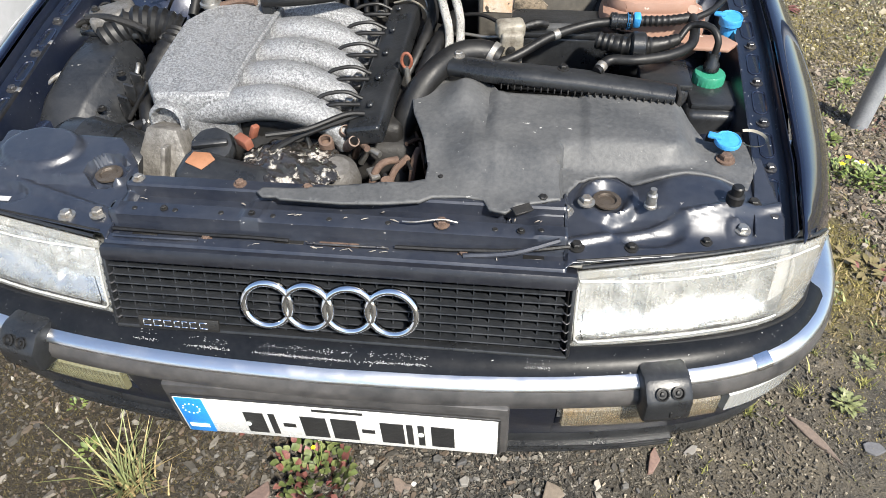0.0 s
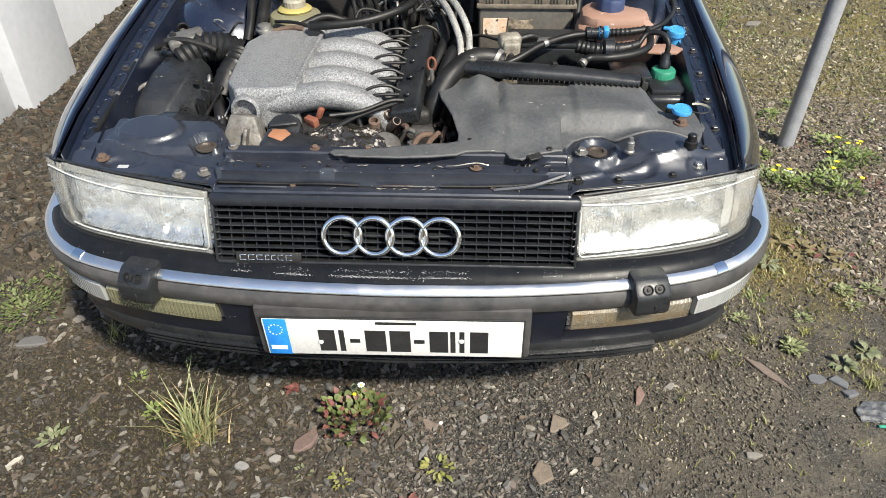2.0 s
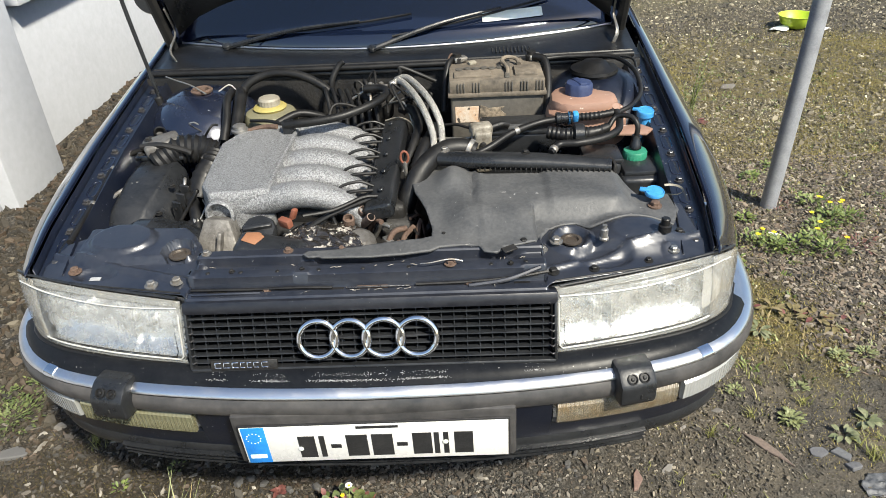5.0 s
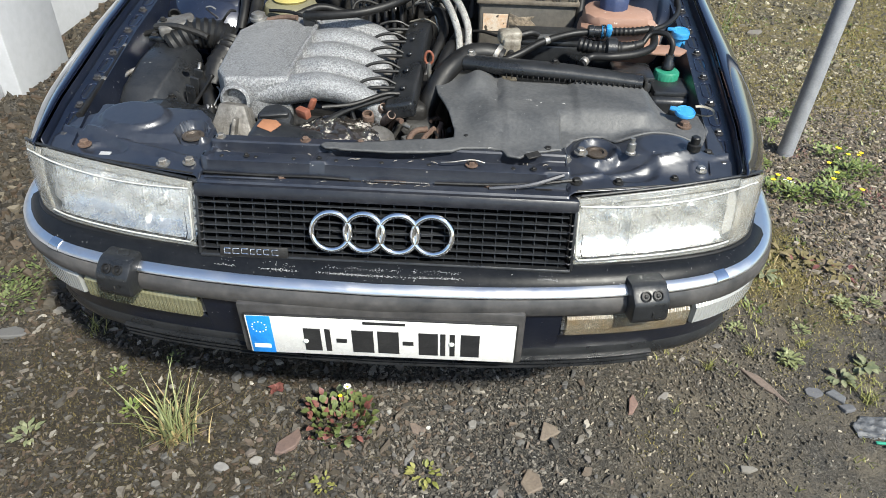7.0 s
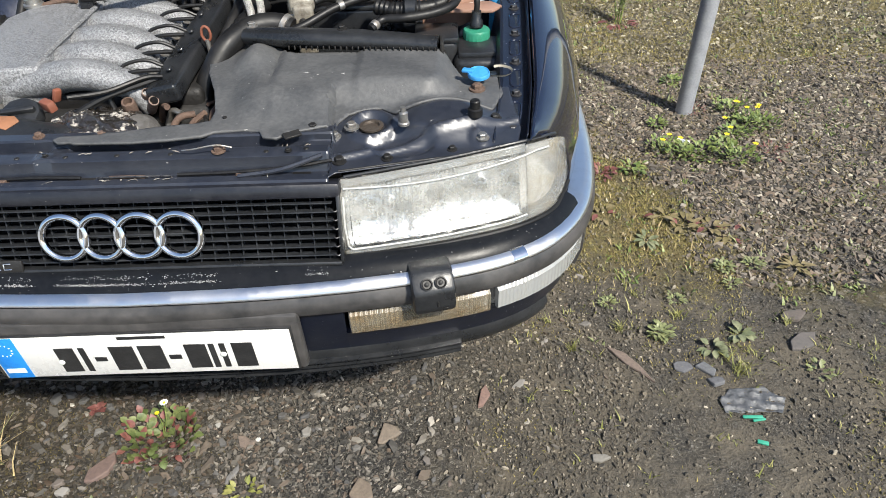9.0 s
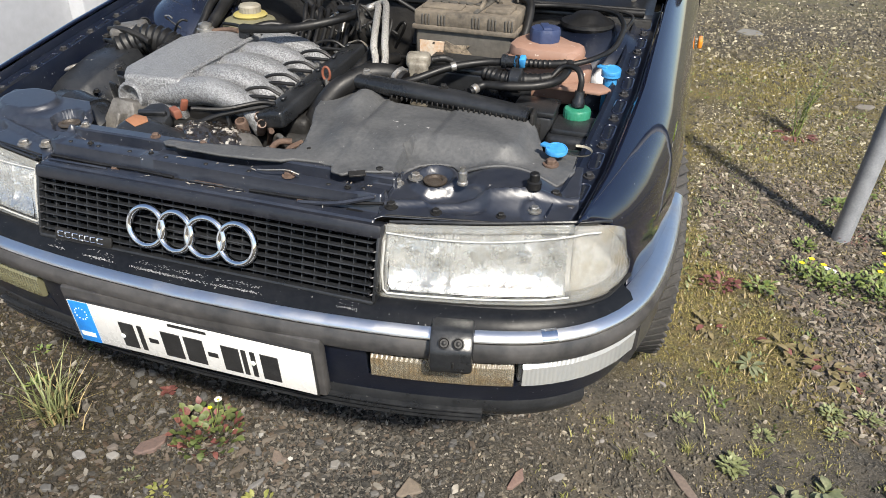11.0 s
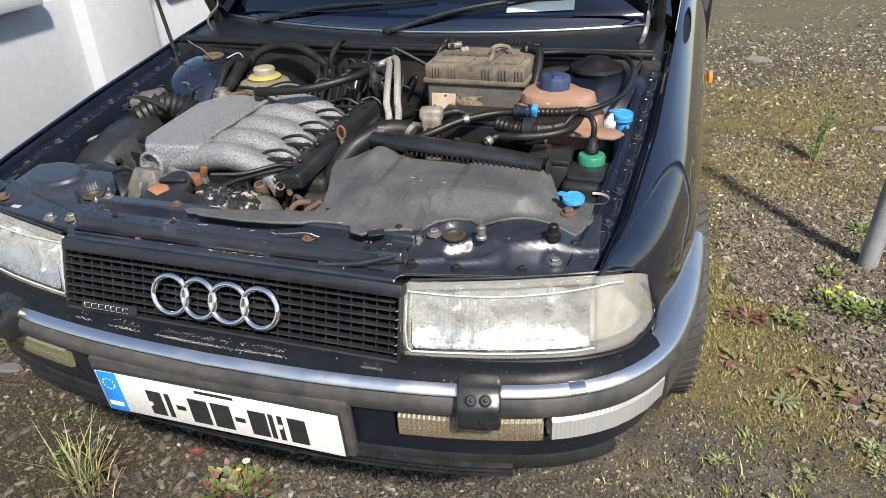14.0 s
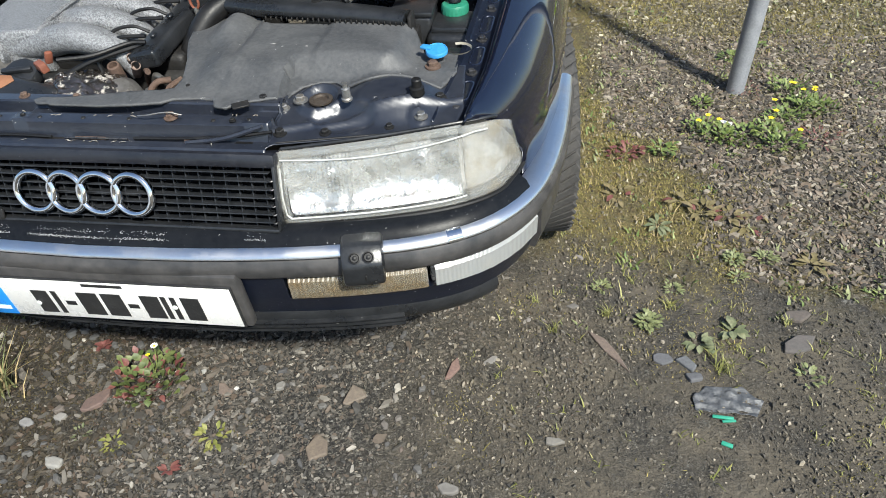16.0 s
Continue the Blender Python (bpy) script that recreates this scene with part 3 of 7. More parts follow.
for x, w, h in ((-0.132, 0.034, 0.062), (-0.101, 0.011, 0.062), (-0.074, 0.021, 0.011), (-0.031, 0.043, 0.062), (0.019, 0.041, 0.062), (0.057, 0.021, 0.011),
                (0.096, 0.037, 0.062), (0.124, 0.010, 0.062), (0.142, 0.010, 0.062), (0.176, 0.036, 0.062)):
    part("bar", on_plate(box(w, h, 0.0014, 0.0004, (x, -0.008, 0.0044), seg=1)), PLATE_INK, number_plate)
for x, z in ((-0.146, -0.012), (0.141, -0.004)):
    part("screw_cap", on_plate(lathe([(0.0055, 0), (0.005, 0.002), (0.002, 0.003)], (x, z, 0.0048), seg=14)), PALE, number_plate)

# ---- panel under the grille and lamps ----
LOW_PANEL = weathered("scuffed_black_panel", (0.006, 0.007, 0.009), (0.012, 0.013, 0.015), 0.30, 0.42, 0, 14, 120, (0.4, 0.75), 0.05, ((0.30, 0.30, 0.29), 170, 0.715), Specular_IOR_Level=0.12)
part("front_panel", band([(0.0, 0.555), (-0.010, 0.570), (-0.030, 0.578), (-0.075, 0.576), (-0.09, 0.55), (-0.03, 0.545)], -0.79, 0.79), LOW_PANEL, car, "scuffed black panel below the grille")

# ---- grille ----
SLAT = weathered("worn_black_slats", (0.014, 0.016, 0.019), (0.034, 0.036, 0.040), 0.30, 0.48, 0, 16, 140, (0.4, 0.72), 0.1, Specular_IOR_Level=0.3)
# Near-black backing sheet; the shade between the slats is put into its colour.
VOID = weathered("grille_gap_shade", (0.0022, 0.0022, 0.0025), (0.004, 0.004, 0.0045), 0.6, 0.8, 0, 16, 140, (0.4, 0.72), 0.1, Specular_IOR_Level=0.1)
TOP_BAR = weathered("worn_navy_black_bar", (0.008, 0.009, 0.013), (0.020, 0.021, 0.026), 0.30, 0.5, 0, 16, 140, (0.4, 0.72), 0.1, ((0.14, 0.14, 0.14), 120, 0.72))
STRIPPED = weathered("flaking_pale_paint", (0.40, 0.40, 0.40), (0.18, 0.18, 0.185), 0.6, 0.8, 0, 60, 200)
RING = weathered("polished_ring_chrome", (0.80, 0.81, 0.82), (0.66, 0.66, 0.67), 0.03, 0.10, 1.0, 30, 200, (0.5, 0.8), 0.01)
GRILLE = pose(0.006, 0.079, 0.631, 90 - 17, 0, 0)  # local x across, y up the grille, z towards the front


def on_grille(bm):
    bmesh.ops.transform(bm, matrix=GRILLE, verts=bm.verts)
    return bm


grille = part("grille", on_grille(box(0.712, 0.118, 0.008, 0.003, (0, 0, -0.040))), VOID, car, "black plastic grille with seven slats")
part("grille_top", on_grille(box(0.716, 0.026, 0.036, 0.007, (0, 0.069, -0.010))), TOP_BAR, grille, "worn black top bar")
part("grille_foot", on_grille(box(0.706, 0.008, 0.030, 0.003, (0, -0.057, -0.008))), BLACK, grille)
for s in (-1, 1):
    part("grille_end", on_grille(box(0.006, 0.118, 0.032, 0.002, (s * 0.353, 0.003, -0.010))), BLACK, grille)
slat = on_grille(box(0.700, 0.0024, 0.022, 0.0007, (0, 0, -0.009), seg=1))
slat_mesh = bpy.data.meshes.new("slat")
slat.to_mesh(slat_mesh)
slat.free()
slat_mesh.materials.append(SLAT)
up = (GRILLE.to_3x3() @ Vector((0, 1, 0)))
for k in range(7):
    o = new("slat", slat_mesh)
    o.location, o.parent = up * (-0.0435 + k * 0.0150), grille
rib = on_grille(box(0.0022, 0.112, 0.014, 0.0005, (0, 0, -0.0145), seg=1))
rib_mesh = bpy.data.meshes.new("rib")
rib.to_mesh(rib_mesh)
rib.free()
rib_mesh.materials.append(SLAT)
for k in range(29):
    o = new("rib", rib_mesh)
    o.location, o.parent = (-0.338 + k * 0.02415, 0, 0), grille
# paint flaking off the panel below the grille
r = random.Random(29)
bm = bmesh.new()
for k in range(1500):
    x = r.uniform(-0.335, 0.335)
    if noise.noise((x * 14, 0, 3.7)) + 0.25 * r.random() < (-0.12 if x < 0.2 else 0.15):
        continue
    f = r.gauss(0.5, 0.2)
    out, z, tip = (-0.0075 - 0.003 * f, 0.5665 + 0.0048 * f, -56) if k % 5 else (-0.013 - 0.012 * f, 0.5728 + 0.005 * f, -22)
    w = r.uniform(0.0006, 0.0019)
    box(w * 1.4, w * r.uniform(0.35, 0.8), 0.0005, 0, (x, on_line(x, out), z), (tip, r.uniform(-8, 8), r.uniform(0, 180)), 1, bm)
tagged(part("paint_flakes", bm, STRIPPED, grille, "flaking pale paint"), kind="stuff")
for s in (-1, 1):
    for k in range(6):
        part("clip", on_grille(tube([(s * 0.352, -0.040 + k * 0.0152, 0.004), (s * 0.347, -0.042 + k * 0.0152, 0.008), (s * 0.342, -0.040 + k * 0.0152, 0.004)], 0.0012, 6, 3)), BOLT, grille)
emblem = part("emblem_mount", on_grille(box(0.19, 0.006, 0.004, 0.001, (0, 0, -0.002))), BLACK, grille)
for k in range(4):
    bm = bmesh.new()
    rows = []
    for i in range(64):
        a = 2 * math.pi * i / 64
        d = Vector((math.cos(a), math.sin(a), 0))
        c = Vector(((k - 1.5) * 0.0632, 0.004, 0.012 + 0.0022 * math.cos(a) * (1 if k % 2 else -1)))
        rows.append([c + d * (0.0365 + ro) + Vector((0, 0, zo)) for ro, zo in
                     [(-0.0060 * math.cos(q), 0.0072 * math.sin(q)) for q in np.linspace(-0.5, math.pi + 0.5, 11)]])
    bm = sheet(rows + [rows[0]], wrap=True)
    bmesh.ops.remove_doubles(bm, verts=bm.verts, dist=1e-6)
    bmesh.ops.recalc_face_normals(bm, faces=bm.faces)
    part("ring", on_grille(bm), RING, emblem, "chrome ring")
badge = part("badge", on_grille(box(0.134, 0.022, 0.006, 0.003, (-0.247, -0.046, 0.006))), DARK, grille, "small dark badge with chrome bars")
for x, w in ((-0.298, 0.014), (-0.281, 0.014), (-0.264, 0.014), (-0.249, 0.010), (-0.236, 0.010), (-0.222, 0.012), (-0.205, 0.014)):
    part("bar", on_grille(box(w, 0.0028, 0.003, 0.001, (x, -0.0405, 0.010), seg=1)), CHROME, badge)
    part("bar", on_grille(box(w, 0.0024, 0.003, 0.001, (x, -0.0505, 0.010), seg=1)), CHROME, badge)
    part("bar", on_grille(box(0.0024, 0.010, 0.003, 0.001, (x - w / 2 + 0.001, -0.0455, 0.010), seg=1)), CHROME, badge)

# ---- headlights ----
HL_LO = spline([(0.362, 0.080, 0.577), (0.45, 0.094, 0.578), (0.55, 0.114, 0.580), (0.66, 0.148, 0.582), (0.735, 0.205, 0.579), (0.776, 0.296, 0.574)], 8)
HL_HI = spline([(0.360, 0.112, 0.705), (0.45, 0.126, 0.712), (0.55, 0.143, 0.720), (0.655, 0.168, 0.728), (0.716, 0.198, 0.725), (0.750, 0.244, 0.715)], 8)


def hl(s, u, v, inward=0.0):
    v = v * (1 - 0.11 * max(0.0, (u - 0.78) / 0.22) ** 2) + (1 - v) * 0.08 * max(0.0, (u - 0.85) / 0.15) ** 2
    i = min(u, 0.9999) * (len(HL_LO) - 1)
    k, f = int(i), i - int(i)
    a, b = HL_LO[k].lerp(HL_LO[k + 1], f), HL_HI[k].lerp(HL_HI[k + 1], f)
    p = a.lerp(b, v)
    back_dir = Vector((-0.25 - 0.6 * max(0, u - 0.6), 1.0, 0.0)).normalized()
    p = p + Vector((0, -1, 0.1)) * 0.008 * math.sin(math.pi * v) + back_dir * inward
    return Vector((s * p.x, p.y, p.z))


def hl_sheet(s, u0, u1, v0, v1, depth=lambda u, v: 0.0, nu=20, nv=10):
    bm = sheet([[hl(s, u0 + (u1 - u0) * i / nu, v0 + (v1 - v0) * j / nv, depth(i / nu, j / nv)) for j in range(nv + 1)] for i in range(nu + 1)])
    bmesh.ops.recalc_face_normals(bm, faces=bm.faces)
    if sum(f.normal.y for f in bm.faces) > 0:
        bmesh.ops.reverse_faces(bm, faces=bm.faces)
    return bm


# Left glass is clearer; its white haze is raised to stand for sun glare.
LENS = {1: ribbed_lens("hazy_headlight_glass", (0.36, 0.37, 0.355), (0.45, 0.45, 0.43), 46, (0.12, 0.40), 0.0016),
        -1: ribbed_lens("glare_hazed_headlight_glass", (0.44, 0.455, 0.45), (0.54, 0.55, 0.54), 46, (0.10, 0.34), 0.0016)}
MIRROR = weathered("lamp_mirror", (0.86, 0.86, 0.85), (0.70, 0.70, 0.68), 0.18, 0.38, 1.0, 34, 70, (0.40, 0.66), 0.9)
RIM = ribbed_lens("frosted_lens_rim", (0.34, 0.35, 0.34), (0.24, 0.23, 0.20), 3, (0.35, 0.65), 0.0004)
CORNER = ribbed_lens("aged_corner_lens", (0.44, 0.45, 0.44), (0.28, 0.25, 0.19), 60, (0.28, 0.58), 0.0010)
GLOSS_EDGE = weathered("clear_lens_edge", (0.50, 0.51, 0.50), (0.36, 0.35, 0.32), 0.12, 0.25, 0, 25, 120, (0.35, 0.7), 0.05, Coat_Weight=1.0)
HOUSING = weathered("lamp_housing", (0.30, 0.30, 0.29), (0.20, 0.195, 0.18), 0.4, 0.6, 0, 20, 120)
for s in (-1, 1):
    lamp = part("headlight", hl_sheet(s, 0, 1, 0.02, 0.90, lambda u, v: 0.034 + 0.045 * math.sin(math.pi * min(1, max(0, u))) ** 0.5 * math.sin(math.pi * v) ** 0.5),
                HOUSING, car, "large hazy headlight with a wrapped corner lens")
    thick(lamp, 0.003)
    def bowls(u, v):
        """Depth of the two joined reflector bowls, the small one by the grille."""
        a, b = max(0.0, 1 - ((u - 0.19) / 0.21) ** 2), max(0.0, 1 - ((u - 0.68) / 0.34) ** 2)
        return 0.012 + (0.034 * a ** 0.5 + 0.040 * b ** 0.5) * max(0.0, 1 - (2 * v - 1) ** 4) ** 0.7 + 0.0012 * math.sin(60 * u) * math.sin(26 * v)

    thick(part("reflector", hl_sheet(s, 0.02, 0.64, 0.05, 0.91, bowls, 44, 16), MIRROR, lamp), 0.001)
    glass = thick(part("lens", hl_sheet(s, 0.012, 0.655, 0.07, 0.90, lambda u, v: 0.001, 30, 12), LENS[s], lamp, "finely ribbed hazy glass"), 0.003)
    glass.visible_shadow = False
    for u, r in ((0.19, 0.012), (0.50, 0.014)):
        at = hl(s, u, 0.50, 0.034)
        part("bulb_shield", lathe([(r * 0.5, -0.022), (r * 0.9, -0.012), (r, 0.0), (r * 0.8, 0.005), (r * 0.2, 0.007)], at, (-0.15 * s, -1, 0.05), 20), MIRROR, lamp)
    for u0, u1, v0, v1 in ((0.0, 0.655, 0.0, 0.07), (0.0, 0.655, 0.90, 1.0), (0.0, 0.012, 0.07, 0.90)):
        thick(part("lens_rim", hl_sheet(s, u0, u1, v0, v1, lambda u, v: 0.0, 24, 4), RIM, lamp, "frosted rim"), 0.004)
    corner = thick(part("corner_lens", hl_sheet(s, 0.655, 1.0, 0.0, 0.98, lambda u, v: 0.0005, 16, 10), CORNER, lamp, "aged clear corner lens"), 0.004)
    corner.visible_shadow = False
    # moulded bead that dips across the upper lens and runs round the foot, and the grimy line along the foot
    bead = [hl(s, 0.015 + 0.78 * k / 30, 0.90 - 0.085 * math.sin(math.pi * min(1, k / 27)), -0.001) for k in range(31)]
    part("bead", tube(bead, 0.0022, 6, 1, None, 0, 0.8), GLOSS_EDGE, lamp, "bright moulded bead")
    foot = [hl(s, 0.012, 0.80, -0.0005), hl(s, 0.010, 0.40, -0.0005), hl(s, 0.014, 0.14, -0.0005)] + [hl(s, 0.03 + 0.62 * k / 20, 0.075 + 0.02 * (k / 20) ** 6, -0.0005) for k in range(21)]
    part("bead", tube(foot, 0.0018, 6, 1), GLOSS_EDGE, lamp)
    grime = [hl(s, 0.035, 0.55, -0.0006), hl(s, 0.034, 0.22, -0.0006)] + [hl(s, 0.045 + 0.56 * k / 40, 0.125 + 0.002 * math.sin(k * 2.1), -0.0006) for k in range(41)]
    part("grime_line", tube(grime, [0.0003, 0.0012] + [0.0011, 0.0006] * 10, 5, 1), DARK, lamp)
    seal = [hl(s, i / 24, 0.0) + Vector((0, -0.002, -0.004)) for i in range(25)]
    part("seal", tube(seal, 0.0045, 8, 1), RUBBER, lamp)
    part("top_seal", tube([hl(s, 0.02 + i / 24 * 0.85, 1.0) + Vector((0, 0.006, 0.002)) for i in range(25)], 0.003, 8, 1), BLACK, lamp)


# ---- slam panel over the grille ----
# Dusty bay navy, lightened further: sky sheen on this panel is in the colour.
SLAM = weathered("lightened_dusty_scratched_navy", (0.012, 0.0155, 0.026), (0.030, 0.033, 0.042), 0.28, 0.44, 0.15, 11, 90, (0.34, 0.68), 0.05,
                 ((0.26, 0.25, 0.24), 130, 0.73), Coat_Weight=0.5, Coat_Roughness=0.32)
STUB_RUST = weathered("rusty_catch", (0.10, 0.085, 0.07), (0.055, 0.040, 0.030), 0.45, 0.7, 0.5, 60, 200, (0.4, 0.65), 0.4)
STICKER = weathered("grimy_paper_sticker", (0.36, 0.37, 0.38), (0.26, 0.26, 0.26), 0.5, 0.7, 0, 40, 160)
PROFILE = [(0.100, 0.690), (0.103, 0.706), (0.109, 0.712), (0.124, 0.713), (0.127, 0.709), (0.137, 0.709), (0.1395, 0.714), (0.141, 0.737), (0.145, 0.742), (0.166, 0.742),
           (0.169, 0.739), (0.170, 0.731), (0.173, 0.729), (0.203, 0.729), (0.205, 0.731), (0.206, 0.740), (0.209, 0.743), (0.230, 0.743), (0.235, 0.738), (0.237, 0.70), (0.237, 0.62)]


def pocket(x):
    """How deep the pressed pockets of the beam are at x."""
    return smooth(x, -0.335, -0.325) * (1 - smooth(x, -0.142, -0.130)) + smooth(x, -0.108, -0.096) * (1 - smooth(x, 0.285, 0.31))


def slam_z(x, y):
    ax = abs(x)
    if ax < 0.345:
        return ip(y, PROFILE[:19])
    z = 0.716 + 0.12 * (y - 0.13)
    if x > 0:
        d = math.hypot(x - 0.408, y - 0.246)
        z += 0.009 * smooth(0.050 - d, 0, 0.012) - 0.011 * smooth(0.035 - d, 0, 0.012)
        z += 0.021 * smooth(0.078 - math.hypot((x - 0.540) * 0.72, y - 0.252), 0, 0.045)
        z -= 0.009 * smooth(0.036 - math.hypot((x - 0.462) * 0.55, y - 0.192), 0, 0.012)
        z += 0.006 * smooth(0.022 - math.hypot(x - 0.600, y - 0.196), 0, 0.008)
    else:
        edge = 0.214 + 0.16 * max(0.0, -0.52 - x)
        z += 0.014 * smooth(x, -0.618, -0.606) * (1 - smooth(x, -0.372, -0.360)) * smooth(y, edge, edge + 0.011)
        z += 0.010 * smooth(0.052 - math.hypot((x + 0.525) * 0.7, y - 0.278), 0, 0.009)
        z -= 0.018 * smooth(0.034 - math.hypot(x + 0.397, y - 0.245), 0, 0.007)
        z -= 0.009 * smooth(0.022 - math.hypot((x + 0.555) * 0.45, y - 0.190), 0, 0.008)
    z += 0.007 * smooth(0.012 - abs(y - 0.160 - 0.3 * (ax - 0.36)), 0, 0.010)
    return z


def front_edge(x):
    """The end pieces' front edge in plan, along the lamps' tops."""
    return ip(abs(x), [(0.342, 0.108), (0.352, 0.120), (0.45, 0.136), (0.55, 0.152), (0.655, 0.178)])


xs = np.linspace(-0.346, 0.346, 141)
rows = [[(x, y, z - (0.007 * pocket(x) if 0.172 < y < 0.204 else 0) - (0.0035 * pocket(x) if 0.144 < y < 0.167 else 0)) for y, z in PROFILE] for x in xs]
bm = sheet(rows)
bmesh.ops.recalc_face_normals(bm, faces=bm.faces)
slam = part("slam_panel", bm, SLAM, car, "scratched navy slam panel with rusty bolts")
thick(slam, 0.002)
for s in (-1, 1):
    outline = [(s * float(x), front_edge(x)) for x in np.linspace(0.342, 0.662, 25)]
    if s > 0:
        outline += [(0.672, 0.23), (0.660, 0.36), (0.40, 0.36), (0.36, 0.300), (0.342, 0.240)]
        holes = [ring_loop(0.408, 0.246, 0.013), ring_loop(0.455, 0.205, 0.028, 0.009), ring_loop(0.634, 0.178, 0.011, 0.009)]
    else:
        outline += [(-0.672, 0.22), (-0.652, 0.29), (-0.60, 0.322), (-0.40, 0.315), (-0.36, 0.275), (-0.342, 0.240)]
        holes = [ring_loop(-0.397, 0.245, 0.012), ring_loop(-0.448, 0.226, 0.020, 0.010), ring_loop(-0.63, 0.215, 0.016, 0.008)]
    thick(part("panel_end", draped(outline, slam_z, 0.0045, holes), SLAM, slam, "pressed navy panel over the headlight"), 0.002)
    part("edge_flange", tube([(s * float(x), front_edge(x) + 0.003, slam_z(s * x, front_edge(x)) + 0.001) for x in np.linspace(0.36, 0.655, 20)], 0.0018, 6, 2), DARK, slam)
# Holes and slots drawn as dark discs and plates, their shade in colour.
for x in np.linspace(-0.30, 0.30, 9):
    part("hole", lathe([(0.0045, 0), (0.0035, 0.0012)], (float(x) + 0.02 * math.sin(9 * x), 0.155, 0.7425 - 0.0035 * pocket(x + 0.02 * math.sin(9 * x))), seg=10), DARK, slam)
for x, w in ((-0.06, 0.045), (0.022, 0.055), (0.30, 0.03), (-0.29, 0.04)):
    part("slot", box(w, 0.008, 0.0015, 0.0005, (x, 0.1315, 0.7095), seg=1), DARK, slam)
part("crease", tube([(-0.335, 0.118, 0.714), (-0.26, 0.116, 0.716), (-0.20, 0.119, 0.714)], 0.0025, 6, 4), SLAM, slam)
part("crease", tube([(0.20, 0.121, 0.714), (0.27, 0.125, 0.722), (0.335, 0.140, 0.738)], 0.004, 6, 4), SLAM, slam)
for x, y, r, m in ((-0.425, 0.150, 0.009, STEEL), (-0.375, 0.156, 0.009, STEEL), (-0.33, 0.221, 0.007, STEEL), (-0.19, 0.128, 0.006, RUST), (0.20, 0.128, 0.006, RUST),
                   (0.166, 0.157, 0.008, RUST), (0.36, 0.150, 0.008, DARK), (0.375, 0.232, 0.009, STEEL), (0.44, 0.155, 0.007, DARK), (0.603, 0.195, 0.008, STEEL),
                   (0.628, 0.250, 0.008, DARK), (-0.60, 0.20, 0.009, RUST), (-0.05, 0.221, 0.006, RUST), (-0.26, 0.155, 0.004, DARK), (-0.12, 0.155, 0.004, DARK),
                   (0.28, 0.152, 0.004, DARK), (0.55, 0.175, 0.006, DARK), (-0.16, 0.221, 0.007, RUST), (0.31, 0.225, 0.007, DARK), (0.345, 0.22, 0.008, STEEL)):
    bolt((x, y, slam_z(x, y) - 0.001), r, m, slam)
for x, y in ((0.408, 0.246), (-0.397, 0.245)):
    part("catch_cup", lathe([(0.022, 0.002), (0.022, 0.005), (0.015, 0.006), (0.012, 0.001), (0.011, -0.012), (0.001, -0.013)], (x, y, slam_z(x, y)), (0, 0, 1), 22), STUB_RUST, slam, "rusty catch ring")
# Added plates under the holes; their black stands for the shade inside.
for x, y, rx, ry in ((0.455, 0.205, 0.034, 0.014), (0.634, 0.178, 0.015, 0.013), (-0.448, 0.226, 0.026, 0.016), (-0.63, 0.215, 0.020, 0.012)):
    part("recess", plate(ring_loop(x, y, rx, ry), slam_z(x, y) - 0.022, slam_z(x, y) - 0.019, 0), RUBBER, slam)
part("latch", box(0.06, 0.006, 0.006, 0.002, (0.018, 0.129, 0.713)), RUST, slam, "rusty bonnet latch")
part("latch_spring", tube([(-0.03, 0.126, 0.715), (0.02, 0.124, 0.717), (0.09, 0.127, 0.715)], 0.0016, 6, 5), BOLT, slam)
pin = part("guide_pin", lathe([(0.010, 0), (0.010, 0.004), (0.008, 0.006), (0.008, 0.022), (0.005, 0.024), (0.005, 0.032)], (0.468, 0.217, 0.748), (0, 0, 1), 14), STEEL, slam, "pale bonnet guide pin")
part("rubber_stop", lathe([(0.013, 0), (0.013, 0.012), (0.009, 0.014), (0.009, 0.026), (0.007, 0.028)], (0.592, 0.232, slam_z(0.592, 0.232)), (0, 0, 1), 16), RUBBER, slam)
part("sticker", box(0.022, 0.010, 0.0008, 0, (-0.555, 0.186, slam_z(-0.555, 0.186) + 0.0008), (7, 0, 0)), STICKER, slam)
part("wire_loop", tube([(0.11, 0.150, 0.748), (0.13, 0.146, 0.752), (0.166, 0.150, 0.756), (0.19, 0.152, 0.750)], 0.0014, 6, 5), STEEL, slam)
part("release_cable", tube([(-0.34, 0.131, 0.716), (-0.22, 0.131, 0.714), (-0.13, 0.130, 0.716), (-0.06, 0.131, 0.713)], 0.003, 6, 5), RUBBER, slam)
part("release_cable", tube([(0.10, 0.131, 0.714), (0.2, 0.131, 0.716), (0.29, 0.133, 0.722), (0.35, 0.14, 0.728)], 0.003, 6, 5), RUBBER, slam)

r = random.Random(17)
bm = bmesh.new()
for k in range(30):
    x = r.choice((r.uniform(-0.33, 0.33), r.uniform(-0.06, 0.10)))
    y = r.choice((0.131, 0.131, 0.118, 0.188, 0.155))
    a, w = r.uniform(0, math.pi), r.uniform(0.002, 0.008)
    z = slam_z(x, y) + 0.0015 + (0.0 if y > 0.17 else 0.0005)
    d = Vector((math.cos(a) * w, math.sin(a) * w * 0.35, 0.001))
    tube([Vector((x, y, z)) - d, Vector((x, y, z + 0.0006)), Vector((x, y, z)) + d], [0.0004, r.uniform(0.0005, 0.0013), 0.0004], 5, 3, bm)
LITTER = weathered("dry_leaf_bits", (0.13, 0.11, 0.085), (0.30, 0.28, 0.25), 0.8, 0.9, 0, 120, 300)
